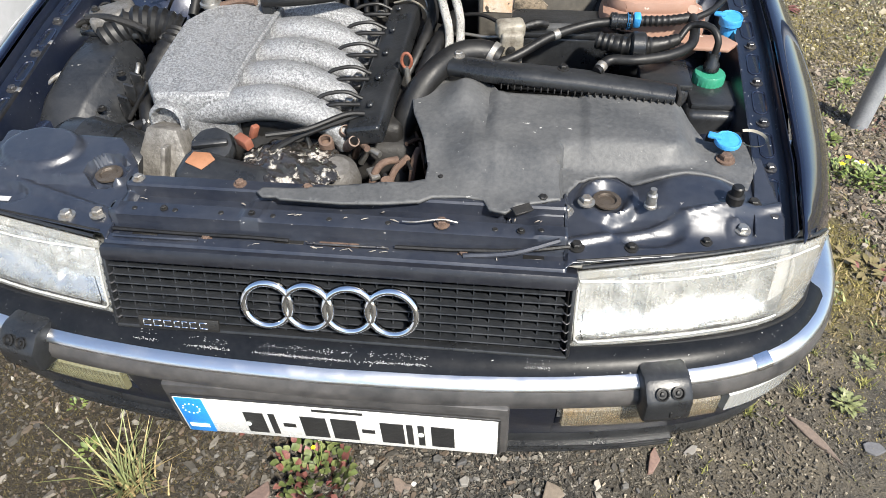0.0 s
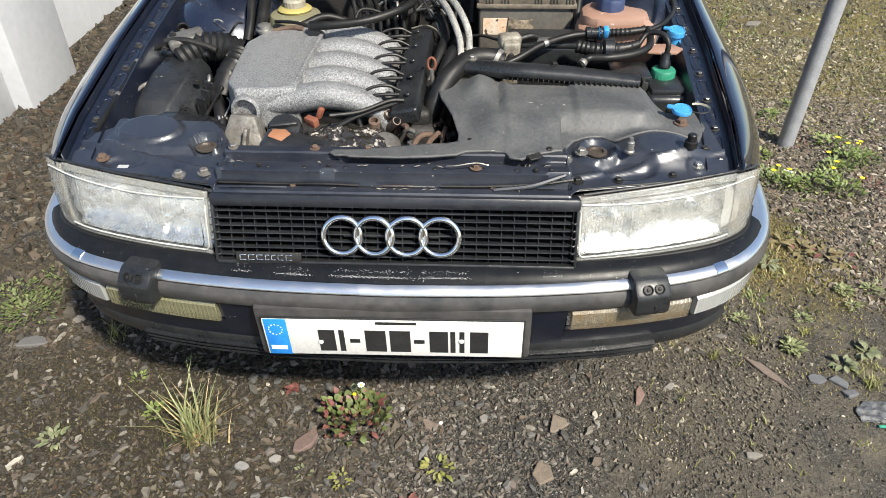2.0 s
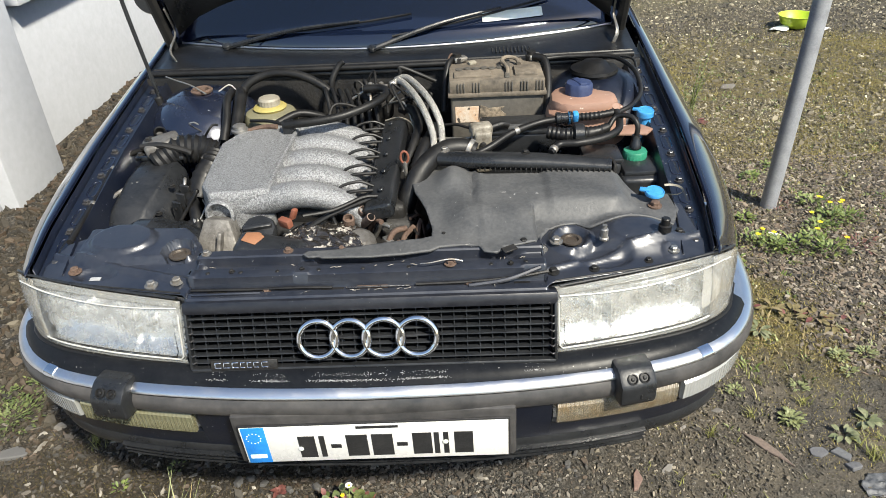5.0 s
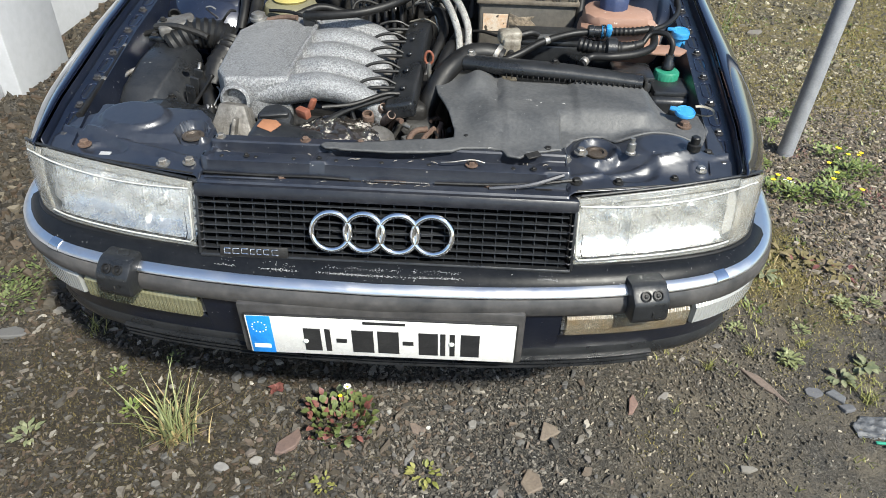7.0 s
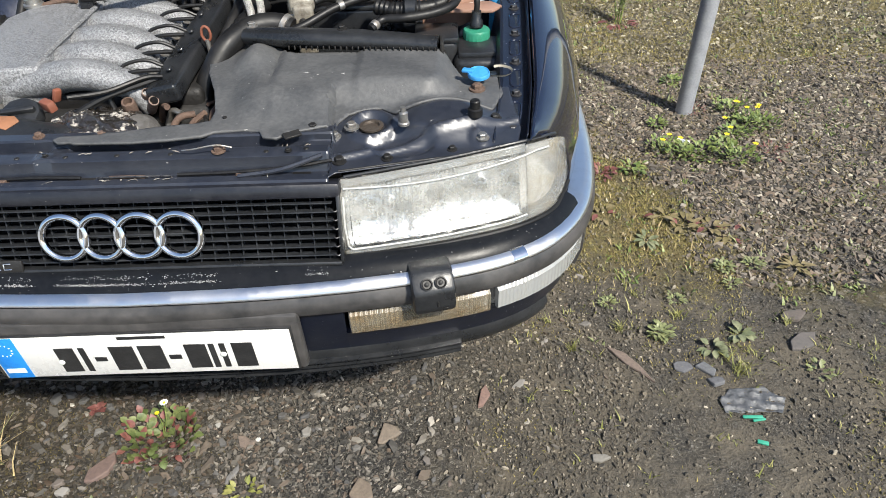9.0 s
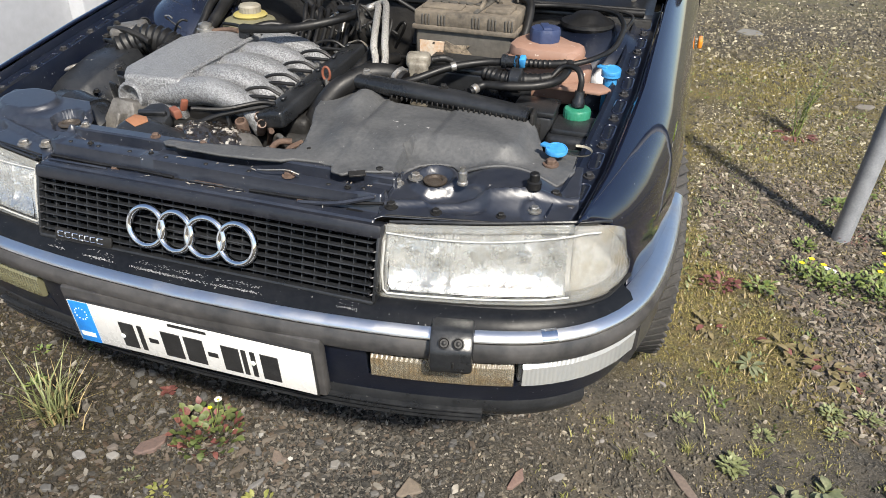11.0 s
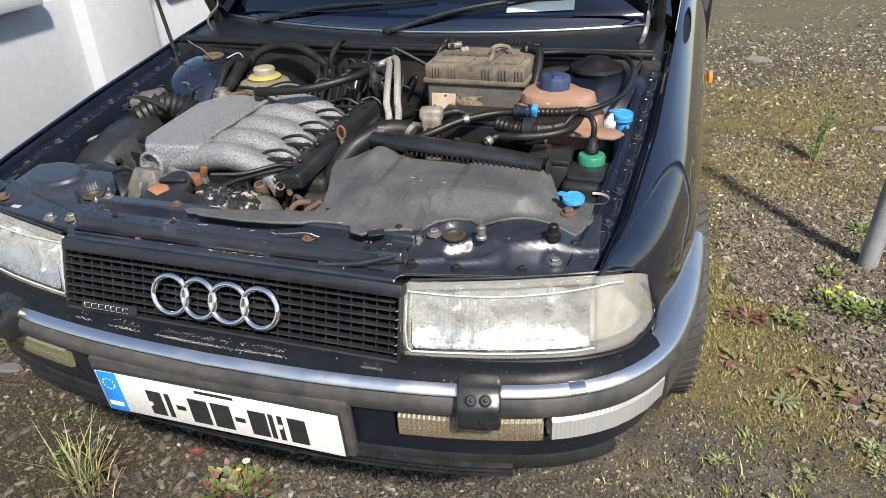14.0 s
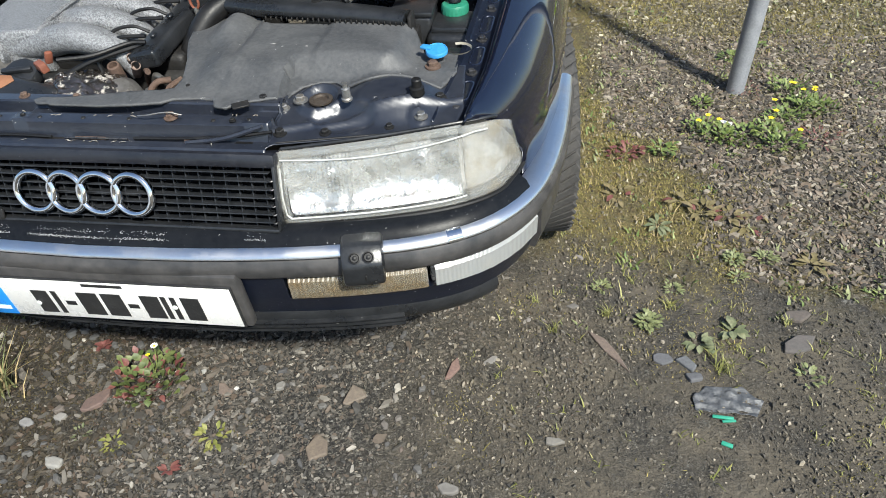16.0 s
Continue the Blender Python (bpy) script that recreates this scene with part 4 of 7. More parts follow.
tagged(part("dry_litter", bm, LITTER), "dry leaf bits and twigs lying on the slam panel", "litter", kind="stuff")
SETTLE.clear()

# ---- scuttle, windscreen, bonnet ----
bay = part("engine_bay", box(1.30, 0.90, 0.02, 0, (0, 0.66, 0.36)), DARK, car, "grimy dark engine bay tray")
part("firewall", box(1.44, 0.02, 0.50, 0.004, (0, 1.045, 0.60)), DARK, bay)
part("front_carrier", box(1.30, 0.02, 0.30, 0.004, (0, 0.29, 0.52)), DARK, bay)
for s in (-1, 1):
    x, y = (-0.525, 0.940) if s < 0 else (0.572, 0.950)
    top = 0.838 if s < 0 else 0.845
    tower = part("strut_tower", lathe([(0.21, -0.45), (0.20, -0.17), (0.175, -0.095), (0.135, -0.042), (0.090, -0.012), (0.055, 0.0)], (x, y, top), (s * -0.06, -0.05, 1), 48), NAVY_BAY if s < 0 else DULL_NAVY, car, "navy strut tower")
    if s < 0:
        part("strut_nut", lathe([(0.029, 0), (0.031, 0.006), (0.027, 0.010), (0.020, 0.008), (0.017, -0.006), (0.012, -0.004), (0.011, 0.010), (0.004, 0.012)], (x, y, top), (0, 0, 1), 24), RUST, tower, "rusty strut top")
    else:
        part("strut_cap", lathe([(0.060, -0.004), (0.066, 0.004), (0.064, 0.012), (0.045, 0.018), (0.030, 0.030), (0.012, 0.033)], (x, y, top), (0, 0, 1), 28), RUBBER, tower, "black rubber strut cap")
    # body mass beside the towers
    part("inner_panel", box(0.08, 0.80, 0.34, 0.02, (s * 0.615, 0.70, 0.53), (0, s * 5, 0), 3), NAVY_BAY, car)


def scuttle_front(x):
    return 1.052 - 0.02 * (1 - (x / 0.72) ** 2)


def screen_foot(x):
    return Vector((x, 1.165 + 0.13 * (x / 0.70) ** 2, 0.874 + 0.012 * (x / 0.7) ** 2))


xs = np.linspace(-0.72, 0.72, 41)
rows = [[(x, scuttle_front(x) - 0.012, 0.845) for x in xs], [(x, scuttle_front(x), 0.858) for x in xs], [(x, scuttle_front(x) + 0.03, 0.856) for x in xs],
        [(x, scuttle_front(x) + 0.06, 0.862) for x in xs], [screen_foot(x) + Vector((0, -0.01, 0.0)) for x in xs], [screen_foot(x) + Vector((0, 0.05, -0.01)) for x in xs]]
SCUTTLE = weathered("dark_scuttle_plastic", (0.004, 0.0045, 0.005), (0.009, 0.009, 0.010), 0.32, 0.5, 0, 12, 140, (0.4, 0.75), 0.1, ((0.12, 0.12, 0.11), 90, 0.735))
scuttle = part("scuttle_panel", sheet(rows), SCUTTLE, car, "black plastic scuttle panel below the windscreen")
thick(scuttle, 0.003)
part("bay_seal", tube([(x, scuttle_front(x) - 0.006, 0.862) for x in np.linspace(-0.70, 0.70, 25)], 0.009, 10, 2), RUBBER, scuttle)
part("seal_lip", tube([(x, scuttle_front(x) + 0.014, 0.866) for x in np.linspace(-0.70, 0.70, 25)], 0.005, 8, 2), RUBBER, scuttle)
for k in range(11):
    part("vent_slat", box(0.004, 0.034, 0.004, 0.001, (0.30 + k * 0.011, 1.118, 0.868), (6, 0, 0), 1), DARK, scuttle)
GLASS, gt, gb = mat("tinted_glass", (0.004, 0.007, 0.018), 0.03)
gb.inputs["Coat Weight"].default_value = 1.0
gb.inputs["Coat Roughness"].default_value = 0.02
smear = fac(gt, place(gt), 5, 5, 0.6, 0.4, 0.8)
gt.links.new(mixv(gt, smear, 0.03, 0.14), gb.inputs["Roughness"])


def screen(x, v):
    f = screen_foot(x)
    return Vector((x * (1 - 0.14 * v), f.y + 0.60 * v - 0.06 * v * (x / 0.7) ** 2, f.z + 0.44 * v + 0.02 * math.sin(math.pi * v)))


ws = part("windscreen", sheet([[screen(x, v) for x in np.linspace(-0.70, 0.70, 33)] for v in np.linspace(0, 1, 13)]), GLASS, car, "dark glossy windscreen")
thick(ws, 0.005)
part("screen_trim", tube([screen(x, 0.0) + Vector((0, -0.006, 0.003)) for x in np.linspace(-0.70, 0.70, 33)], 0.0035, 8, 2), STRIP, ws, "thin bright screen trim")
part("dashboard_sheet", sheet([[screen(x, v) + Vector((0, -0.0015, 0.003)) for x in np.linspace(0.28, 0.47, 6)] for v in (0.085, 0.13)]), PALE, ws, "white paper at the foot of the screen")
for x0, x1, v1, t1 in ((-0.06, 0.34, 0.12, 0.0), (-0.52, -0.10, 0.10, 0.0)):
    a = screen_foot(x0) + Vector((0, -0.02, 0.004))
    b = screen(x1, v1) + Vector((0, -0.012, 0.022))
    wiper = part("wiper", tube([a, a.lerp(b, 0.5) + Vector((0, 0, 0.012)), b], [0.008, 0.006, 0.004], 8, 6), BLACK, car, "black windscreen wiper")
    part("blade", tube([screen(x0 + 0.06 + (x1 - x0 + 0.1) * k / 6, 0.04 + v1 * k / 6) + Vector((0, -0.006, 0.010)) for k in range(7)], 0.004, 6, 2), RUBBER, wiper)
    part("pivot_cap", lathe([(0.014, 0), (0.014, 0.008), (0.008, 0.012)], a, (0, -0.3, 1), 14), BLACK, wiper)
# roof and doors close the body behind
part("roof", box(1.15, 1.4, 0.05, 0.02, (0, 2.5, 1.345), seg=3), NAVY, car)
for s in (-1, 1):
    part("door_panel", box(0.06, 1.9, 0.62, 0.025, (s * 0.82, 2.80, 0.58), seg=3), NAVY, car, "navy front door")
    part("pillar", tube([(s * 0.705, 1.27, 0.90), (s * 0.64, 1.6, 1.14), (s * 0.58, 1.92, 1.335)], [0.03, 0.028, 0.028], 8, 5), NAVY, car)
    bm = lathe([(0.0, 0), (0.05, 0), (0.06, 0.02), (0.05, 0.07), (0.02, 0.08)], (s * 0.90, 1.62, 0.96), (0, 1, 0), 18)
    part("door_mirror", bm, BLACK, car, "black door mirror")
part("rear_body", box(1.62, 2.0, 0.5, 0.06, (0, 3.6, 0.62), seg=3), NAVY, car)

# bonnet, hinged at its rear edge
OPEN = math.radians(64)


def bonnet_pt(x, d, h):
    """x across, d metres forward of the hinge along the bonnet, h above its skin."""
    c, n = math.cos(OPEN), math.sin(OPEN)
    return Vector((x, 1.245 - d * c + h * n, 0.915 + d * n + h * c))


rows = []
for k in range(15):
    row = []
    for u in np.linspace(-1, 1, 33):
        d0 = 0.17 * (1 - u * u) ** 0.7
        d = d0 + k / 14 * (1.05 - d0)
        w = 0.715 - 0.05 * smooth(d, 0.2, 0.95)
        row.append(bonnet_pt(w * u, d, 0.03 * (1 - u * u) - 0.012 * (abs(u) > 0.97)))
    rows.append(row)
bonnet = part("bonnet", sheet(rows), NAVY, car, "raised navy bonnet")
thick(bonnet, 0.004)
lining = [[bonnet_pt((0.66 - 0.05 * smooth(v, 0.2, 0.95)) * u, 0.19 * (1 - u * u) ** 0.7 + 0.02 + v * (0.98 - 0.19 * (1 - u * u) ** 0.7), -0.018) for u in np.linspace(-1, 1, 17)] for v in np.linspace(0.0, 1.0, 9)]
thick(part("bonnet_liner", sheet(lining), BLACK, bonnet, "black sound-proofing liner"), 0.012)
for s in (-1, 1):
    part("bonnet_edge", tube([bonnet_pt(s * (0.70 - 0.05 * smooth(d, 0.2, 0.95)), d, -0.012) for d in np.linspace(-0.05, 0.95, 8)], 0.016, 8, 3), DARK, bonnet)
    part("hinge", tube([(s * 0.66, 1.15, 0.86), (s * 0.672, 1.15, 0.90), bonnet_pt(s * 0.672, 0.03, -0.012), bonnet_pt(s * 0.672, 0.12, -0.014)], 0.007, 8, 4, flat=0.5), STEEL, bonnet)
prop_rod = part("prop_rod", tube([(-0.632, 0.875, 0.775), (-0.645, 0.93, 0.815), (-0.668, 0.915, 1.08), (-0.69, 0.90, 1.40)], 0.0055, 10, 6), BLACK, car, "thin black bonnet prop rod")
part("rod_clip", lathe([(0.012, 0), (0.012, 0.03), (0.008, 0.034)], (-0.647, 0.93, 0.80), (-0.05, 0, 1), 12), RUBBER, prop_rod)

# ---- wheels ----
def build_wheel(at, turn):
    w = part("wheel", lathe([(0.195, -0.075), (0.205, -0.06), (0.19, 0.0), (0.205, 0.07), (0.195, 0.085), (0.12, 0.06), (0.06, 0.075), (0.03, 0.075)], (0, 0, 0), (1, 0, 0), 40), STEEL, car, "alloy wheel", m=pose(*at, 0, 0, turn))
    prof = [(0.195, -0.085), (0.225, -0.098), (0.262, -0.099), (0.285, -0.088), (0.297, -0.068), (0.300, -0.03), (0.300, 0.03), (0.297, 0.068), (0.285, 0.088), (0.262, 0.099), (0.225, 0.098), (0.195, 0.085)]
    tyre = part("tyre", lathe(prof, (0, 0, 0), (1, 0, 0), 64, None, False), TYRE, w, "worn black road tyre")
    for k in range(64):
        a = 2 * math.pi * k / 64
        for s in (-1, 1):
            bm = box(0.098, 0.0205, 0.008, 0.002, (0, 0, 0), (0, 0, s * 34), 1)
            bmesh.ops.transform(bm, matrix=Matrix.Rotation(a + s * 0.02, 4, "X") @ pose(s * 0.048, 0, 0.3015), verts=bm.verts)
            if k == 0:
                me = bpy.data.meshes.new("tread_block")
                bm.to_mesh(me)
                me.materials.append(TYRE)
                tread_meshes[s] = me
                o = new("tread_block", me)
            else:
                o = new("tread_block", tread_meshes[s])
                o.rotation_euler = (a, 0, 0)
            bm.free()
            o.parent = tyre
    return w


tread_meshes = {}
build_wheel((0.755, 0.90, 0.302), 9)
build_wheel((-0.742, 0.90, 0.302), 9)
for s in (-1, 1):
    part("wheel_arch_liner", sheet([[(s * x, 0.90 + 0.345 * math.cos(a), 0.30 + 0.345 * math.sin(a)) for x in (0.60, 0.835)] for a in np.linspace(0, math.pi, 24)]), BLACK, car)


# ---- engine bay ----
def cast_material():
    m, t, b = mat("corroded_cast_aluminium", (0.5, 0.5, 0.5), 0.5, 0.35)
    v = place(t)
    fine = fac(t, v, 240, 6, 0.8, 0.44, 0.56)
    mid = fac(t, v, 60, 5, 0.75, 0.38, 0.62)
    big = fac(t, v, 9, 4, 0.6, 0.35, 0.7)
    tiny = fac(t, v, 850, 3, 0.7, 0.40, 0.60)
    c = mix(t, fine, (0.075, 0.077, 0.082), (0.36, 0.366, 0.374))
    c = mix(t, node(t, "Math", {0: tiny, 1: 0.35}, operation="MULTIPLY").outputs["Value"], c, (0.10, 0.102, 0.105))
    c = mix(t, fac(t, v, 160, 6, 0.8, 0.60, 0.68), c, (0.055, 0.055, 0.055))
    c = mix(t, mid, mix(t, 0.35, c, (0.18, 0.18, 0.18)), c)
    c = mix(t, node(t, "Math", {0: big, 1: 0.35}, operation="MULTIPLY").outputs["Value"], c, (0.28, 0.285, 0.295))
    t.links.new(c, b.inputs["Base Color"])
    t.links.new(mixv(t, fine, 0.38, 0.62), b.inputs["Roughness"])
    bump(t, b, node(t, "Math", {0: fine, 1: mid}, operation="ADD").outputs["Value"], 0.35, 0.0015)
    return m


CAST = cast_material()
OLD_CAST = weathered("oily_old_casting", (0.16, 0.155, 0.148), (0.062, 0.056, 0.050), 0.5, 0.75, 0.4, 30, 150, (0.35, 0.65), 0.5)
BLUE_CAP = weathered("light_blue_plastic", (0.03, 0.22, 0.50), (0.05, 0.27, 0.54), 0.35, 0.45, 0, 25, 150)
NAVY_CAP = weathered("faded_dark_blue_cap", (0.016, 0.030, 0.085), (0.035, 0.05, 0.11), 0.5, 0.65, 0, 25, 150, (0.35, 0.7), 0.15)
GREEN_CAP = weathered("green_plastic", (0.016, 0.173, 0.095), (0.032, 0.209, 0.142), 0.4, 0.5, 0, 25, 150)
YELLOW = weathered("yellow_plastic", (0.36, 0.30, 0.09), (0.27, 0.23, 0.09), 0.5, 0.6, 0, 25, 150)
CREAM = weathered("dirty_cream_plastic", (0.28, 0.26, 0.21), (0.18, 0.155, 0.115), 0.55, 0.7, 0, 30, 150)
OLIVE = weathered("stained_translucent_tank", (0.20, 0.19, 0.12), (0.13, 0.12, 0.08), 0.35, 0.5, 0, 20, 120)
TANK = weathered("browned_plastic_tank", (0.29, 0.18, 0.135), (0.21, 0.115, 0.08), 0.45, 0.65, 0, 12, 90, (0.35, 0.7), 0.15, ((0.5, 0.42, 0.36), 60, 0.7))
ORANGE_PLUG = weathered("orange_plastic", (0.20, 0.066, 0.038), (0.15, 0.054, 0.032), 0.5, 0.65, 0, 30, 150)
BRACKET = weathered("pale_corroded_casting", (0.20, 0.19, 0.175), (0.060, 0.055, 0.049), 0.5, 0.75, 0.3, 45, 160, (0.38, 0.66), 0.5)
PUMP = weathered("dirty_cream_casting", (0.26, 0.24, 0.20), (0.085, 0.070, 0.052), 0.5, 0.7, 0.1, 45, 160, (0.42, 0.66), 0.4)
ORANGE_PATCH = weathered("faded_orange_paint", (0.27, 0.12, 0.06), (0.18, 0.08, 0.04), 0.6, 0.75, 0, 40, 150)
STUB = weathered("rust_stained_pipe", (0.25, 0.20, 0.165), (0.14, 0.075, 0.048), 0.6, 0.8, 0.2, 60, 200, (0.4, 0.65), 0.4)
BATTERY_TOP = weathered("dusty_battery_lid", (0.045, 0.039, 0.032), (0.19, 0.158, 0.12), 0.7, 0.85, 0, 9, 80, (0.3, 0.65), 0.3)
BATTERY_CASE = weathered("dusty_battery_case", (0.050, 0.047, 0.042), (0.11, 0.10, 0.085), 0.55, 0.75, 0, 8, 80, (0.35, 0.7), 0.2)
BRAID = weathered("braided_steel_hose", (0.62, 0.60, 0.56), (0.10, 0.095, 0.085), 0.26, 0.45, 0.35, 300, 700, (0.44, 0.62), 0.8)
LABEL = weathered("peeling_paper_label", (0.50, 0.30, 0.17), (0.50, 0.44, 0.36), 0.7, 0.8, 0, 45, 150, (0.40, 0.60), 0.3, ((0.05, 0.04, 0.03), 50, 0.60))
TORN = weathered("torn_dirty_paper", (0.30, 0.24, 0.17), (0.05, 0.042, 0.033), 0.75, 0.9, 0, 60, 200, (0.42, 0.58), 0.5)
FOIL, ft, fb = mat("oily_black_film", (0.012, 0.012, 0.012), 0.16)
# Pale patches in the colour stand for bright glints on the film.
glints = fac(ft, place(ft), 45, 4, 0.65, 0.56, 0.66)
ft.links.new(mix(ft, glints, (0.016, 0.013, 0.010), (0.46, 0.42, 0.37)), fb.inputs["Base Color"])
ft.links.new(mixv(ft, glints, 0.12, 0.5), fb.inputs["Roughness"])
fb.inputs["Coat Weight"].default_value = 1.0
bump(ft, fb, fac(ft, place(ft), 55, 4, 0.7, 0.3, 0.7), 0.7, 0.010)


SETS = {"plug_lead": "plug leads behind the engine", "braided_hose": "braided fuel hoses", "fuel_pipe": "fuel pipes behind the engine", "thin_wire": "thin wires in the engine bay",
        "coolant_hose": "coolant hoses by the reservoir", "battery_lead": "leads at the battery"}


def hose(name, pts, r, label, category="hose", material=None, ribs=0.0, seg=10, per=6, clamps=()):
    """A loose hose or cable, with worm-drive clips at shares of its length."""
    h = tagged(part(name, tube(pts, r, seg, per, None, ribs), material or RUBBER), label, category, SETS.get(name, ""))
    path = spline(pts, 8)
    for c in clamps:
        i = min(int(c * (len(path) - 1)), len(path) - 2)
        d = path[i + 1] - path[i]
        rr = r if isinstance(r, (int, float)) else r[0]
        part("hose_clip", lathe([(rr * 1.08, -0.006), (rr * 1.14, -0.005), (rr * 1.14, 0.005), (rr * 1.08, 0.006)], path[i], d, 16), STEEL, h)
    return h


# engine with its intake
engine = tagged(part("engine", box(0.40, 0.52, 0.30, 0.03, (-0.10, 0.66, 0.55), seg=3), DARK), "grimy petrol engine with a corroded aluminium intake manifold", "engine")
part("cylinder_head", box(0.30, 0.44, 0.06, 0.015, (-0.08, 0.64, 0.70), seg=3), DARK, engine)


top = [(-0.388, 0.440), (-0.362, 0.400), (-0.30, 0.396), (-0.225, 0.410), (-0.228, 0.58), (-0.215, 0.790), (-0.290, 0.785), (-0.362, 0.745), (-0.402, 0.665), (-0.396, 0.55)]
bm = bmesh.new()
ring_rows = []
for f, z in ((0.93, 0.690), (1.0, 0.700), (1.0, 0.768), (0.99, 0.786), (0.965, 0.792)):
    ring_rows.append([(-0.31 + (x + 0.31) * f, 0.60 + (y - 0.60) * f, z + 0.03 * (y - 0.5)) for x, y in top])
bm = sheet(ring_rows, wrap=True)
bm.faces.new(list(bm.verts)[-len(top):])
bmesh.ops.recalc_face_normals(bm, faces=bm.faces)
manifold = part("intake_manifold", bm, CAST, engine, "speckled grey cast aluminium intake manifold")
bev = manifold.modifiers.new("soft_edges", "BEVEL")
bev.width, bev.segments, bev.angle_limit = 0.0045, 3, radians(35)
for k, y in enumerate((0.432, 0.515, 0.600, 0.685, 0.765)):
    z = 0.757 + 0.03 * (y - 0.5)
    path = [(-0.30, y, z - 0.012), (-0.235, y - 0.002, z - 0.003), (-0.165, y - 0.006, z + 0.010), (-0.100, y - 0.012, z + 0.002), (-0.050, y - 0.020, z - 0.018), (-0.022, y - 0.026, z - 0.055)]
    part("runner", tube(path, [0.036, 0.037, 0.037, 0.034, 0.030, 0.026], 22, 7, None, 0.0, 0.84), CAST, manifold, "curved intake runner")
    part("runner_web", box(0.16, 0.05, 0.05, 0.012, (-0.19, y + 0.042, z - 0.036), seg=3), CAST, manifold)
    a = Vector((0.0, y + 0.012, 0.772 + 0.03 * (y - 0.5)))
    lead = part("ignition_lead", tube([a, a + Vector((-0.03, -0.004, 0.014)), a + Vector((-0.07, -0.012, 0.008)), a + Vector((-0.082, -0.022, -0.012))], 0.0036, 8, 6), RUBBER, engine, "thin black lead")
    part("ignition_lead", tube([a + Vector((0, -0.02, 0)), a + Vector((-0.05, -0.026, 0.0)), a + Vector((-0.09, -0.03, -0.014))], 0.004, 8, 6), RUBBER, engine)
    bolt((-0.028, y + 0.028, 0.752 + 0.03 * (y - 0.5)), 0.008, STEEL, manifold)
part("plenum_rib", tube([(-0.232, 0.455, 0.789), (-0.228, 0.58, 0.794), (-0.222, 0.72, 0.799)], 0.0055, 8, 4), CAST, manifold)
part("plenum_mouth", lathe([(0.030, 0.04), (0.034, -0.004), (0.033, -0.012), (0.027, -0.015), (0.023, -0.010), (0.021, 0.02), (0.0205, 0.03), (0.001, 0.031)], (-0.337, 0.392, 0.744), (0.05, 1, -0.12), 28, None, False), CAST, manifold, "open round mouth")
part("rail_cover", box(0.062, 0.43, 0.036, 0.007, (0.022, 0.580, 0.757), (4.0, -12, -2.5), 3), BLACK, engine, "long black plastic lead cover")
for k in range(5):
    part("cover_tab", box(0.010, 0.016, 0.006, 0.002, (0.018, 0.425 + k * 0.083, 0.772 + k * 0.0055), (4, -12, 0), 1), BLACK, engine)
part("dipstick_ring", sheet([[Vector((0.066, 0.535, 0.796)) + Vector((math.cos(a) * (0.009 + 0.003 * math.cos(b)), 0, math.sin(a) * (0.015 + 0.003 * math.cos(b)))) + Vector((0, 0.003 * math.sin(b), 0))
                              for b in np.linspace(0, 2 * math.pi, 8, endpoint=False)] for a in np.linspace(0, 2 * math.pi, 21)], wrap=True), ORANGE_PLUG, engine, "orange dipstick ring")
part("dipstick_tube", tube([(0.066, 0.535, 0.784), (0.068, 0.530, 0.72), (0.06, 0.51, 0.60)], 0.005, 8, 4), STEEL, engine)
# Dark disc set into the mouth; the shade inside it is put in colour.
part("mouth_bore", lathe([(0.0208, 0.0), (0.020, 0.02), (0.010, 0.021)], (-0.3365, 0.4005, 0.743), (0, 1, -0.12), 24), DARK, manifold)
# front of the engine
part("front_bracket", plate([(-0.412, 0.02), (-0.295, 0.0), (-0.288, 0.09), (-0.312, 0.180), (-0.366, 0.185), (-0.388, 0.13)], -0.026, 0.026, 0.006, None, pose(0.002, 0.310, 0.570, 68, 0, 0)), BRACKET, engine, "pale corroded bracket")
part("bracket_web", box(0.010, 0.05, 0.15, 0.004, (-0.338, 0.318, 0.655), (-20, 10, 0)), BRACKET, engine)
cap = part("oil_cap", lathe([(0.036, 0), (0.038, 0.012), (0.034, 0.022), (0.012, 0.025)], (-0.243, 0.340, 0.715), (0.05, -0.45, 1), 26, wobble=lambda i: 1 + 0.04 * (i % 3 == 0)), BLACK, engine, "black oil filler cap")
part("grip", box(0.060, 0.012, 0.014, 0.004, (-0.242, 0.328, 0.740), (25, 0, 15)), BLACK, cap)
clip = part("orange_clip", box(0.030, 0.016, 0.020, 0.003, (-0.178, 0.322, 0.752), (10, 0, -35)), ORANGE_PLUG, engine, "orange plastic connector")
part("clip_arm", box(0.010, 0.014, 0.026, 0.003, (-0.160, 0.330, 0.768), (-10, 20, -35)), ORANGE_PLUG, clip)
def film_z(x, y):
    hump = 0.040 * max(0.0, 1 - ((x + 0.105) / 0.095) ** 2) ** 0.5 * max(0.0, 1 - ((y - 0.315) / 0.075) ** 2) ** 0.5
    return 0.690 + hump + 0.014 * abs(noise.noise((x * 30 + y * 12, y * 52, 2.0))) + 0.008 * abs(noise.noise((x * 80, y * 110, 5.0)))


thick(part("filmed_cover", draped(ring_loop(-0.105, 0.315, 0.094, 0.074, 28), film_z, 0.0055), FOIL, engine, "crumpled oily black film"), 0.001)
belt_at = pose(-0.203, 0.270, 0.710, 14, 8, -8)
bm = box(0.155, 0.075, 0.055, 0.022, seg=4)
bmesh.ops.transform(bm, matrix=belt_at, verts=bm.verts)
belt = part("belt_cover", bm, BLACK, engine, "black belt cover with an orange patch")
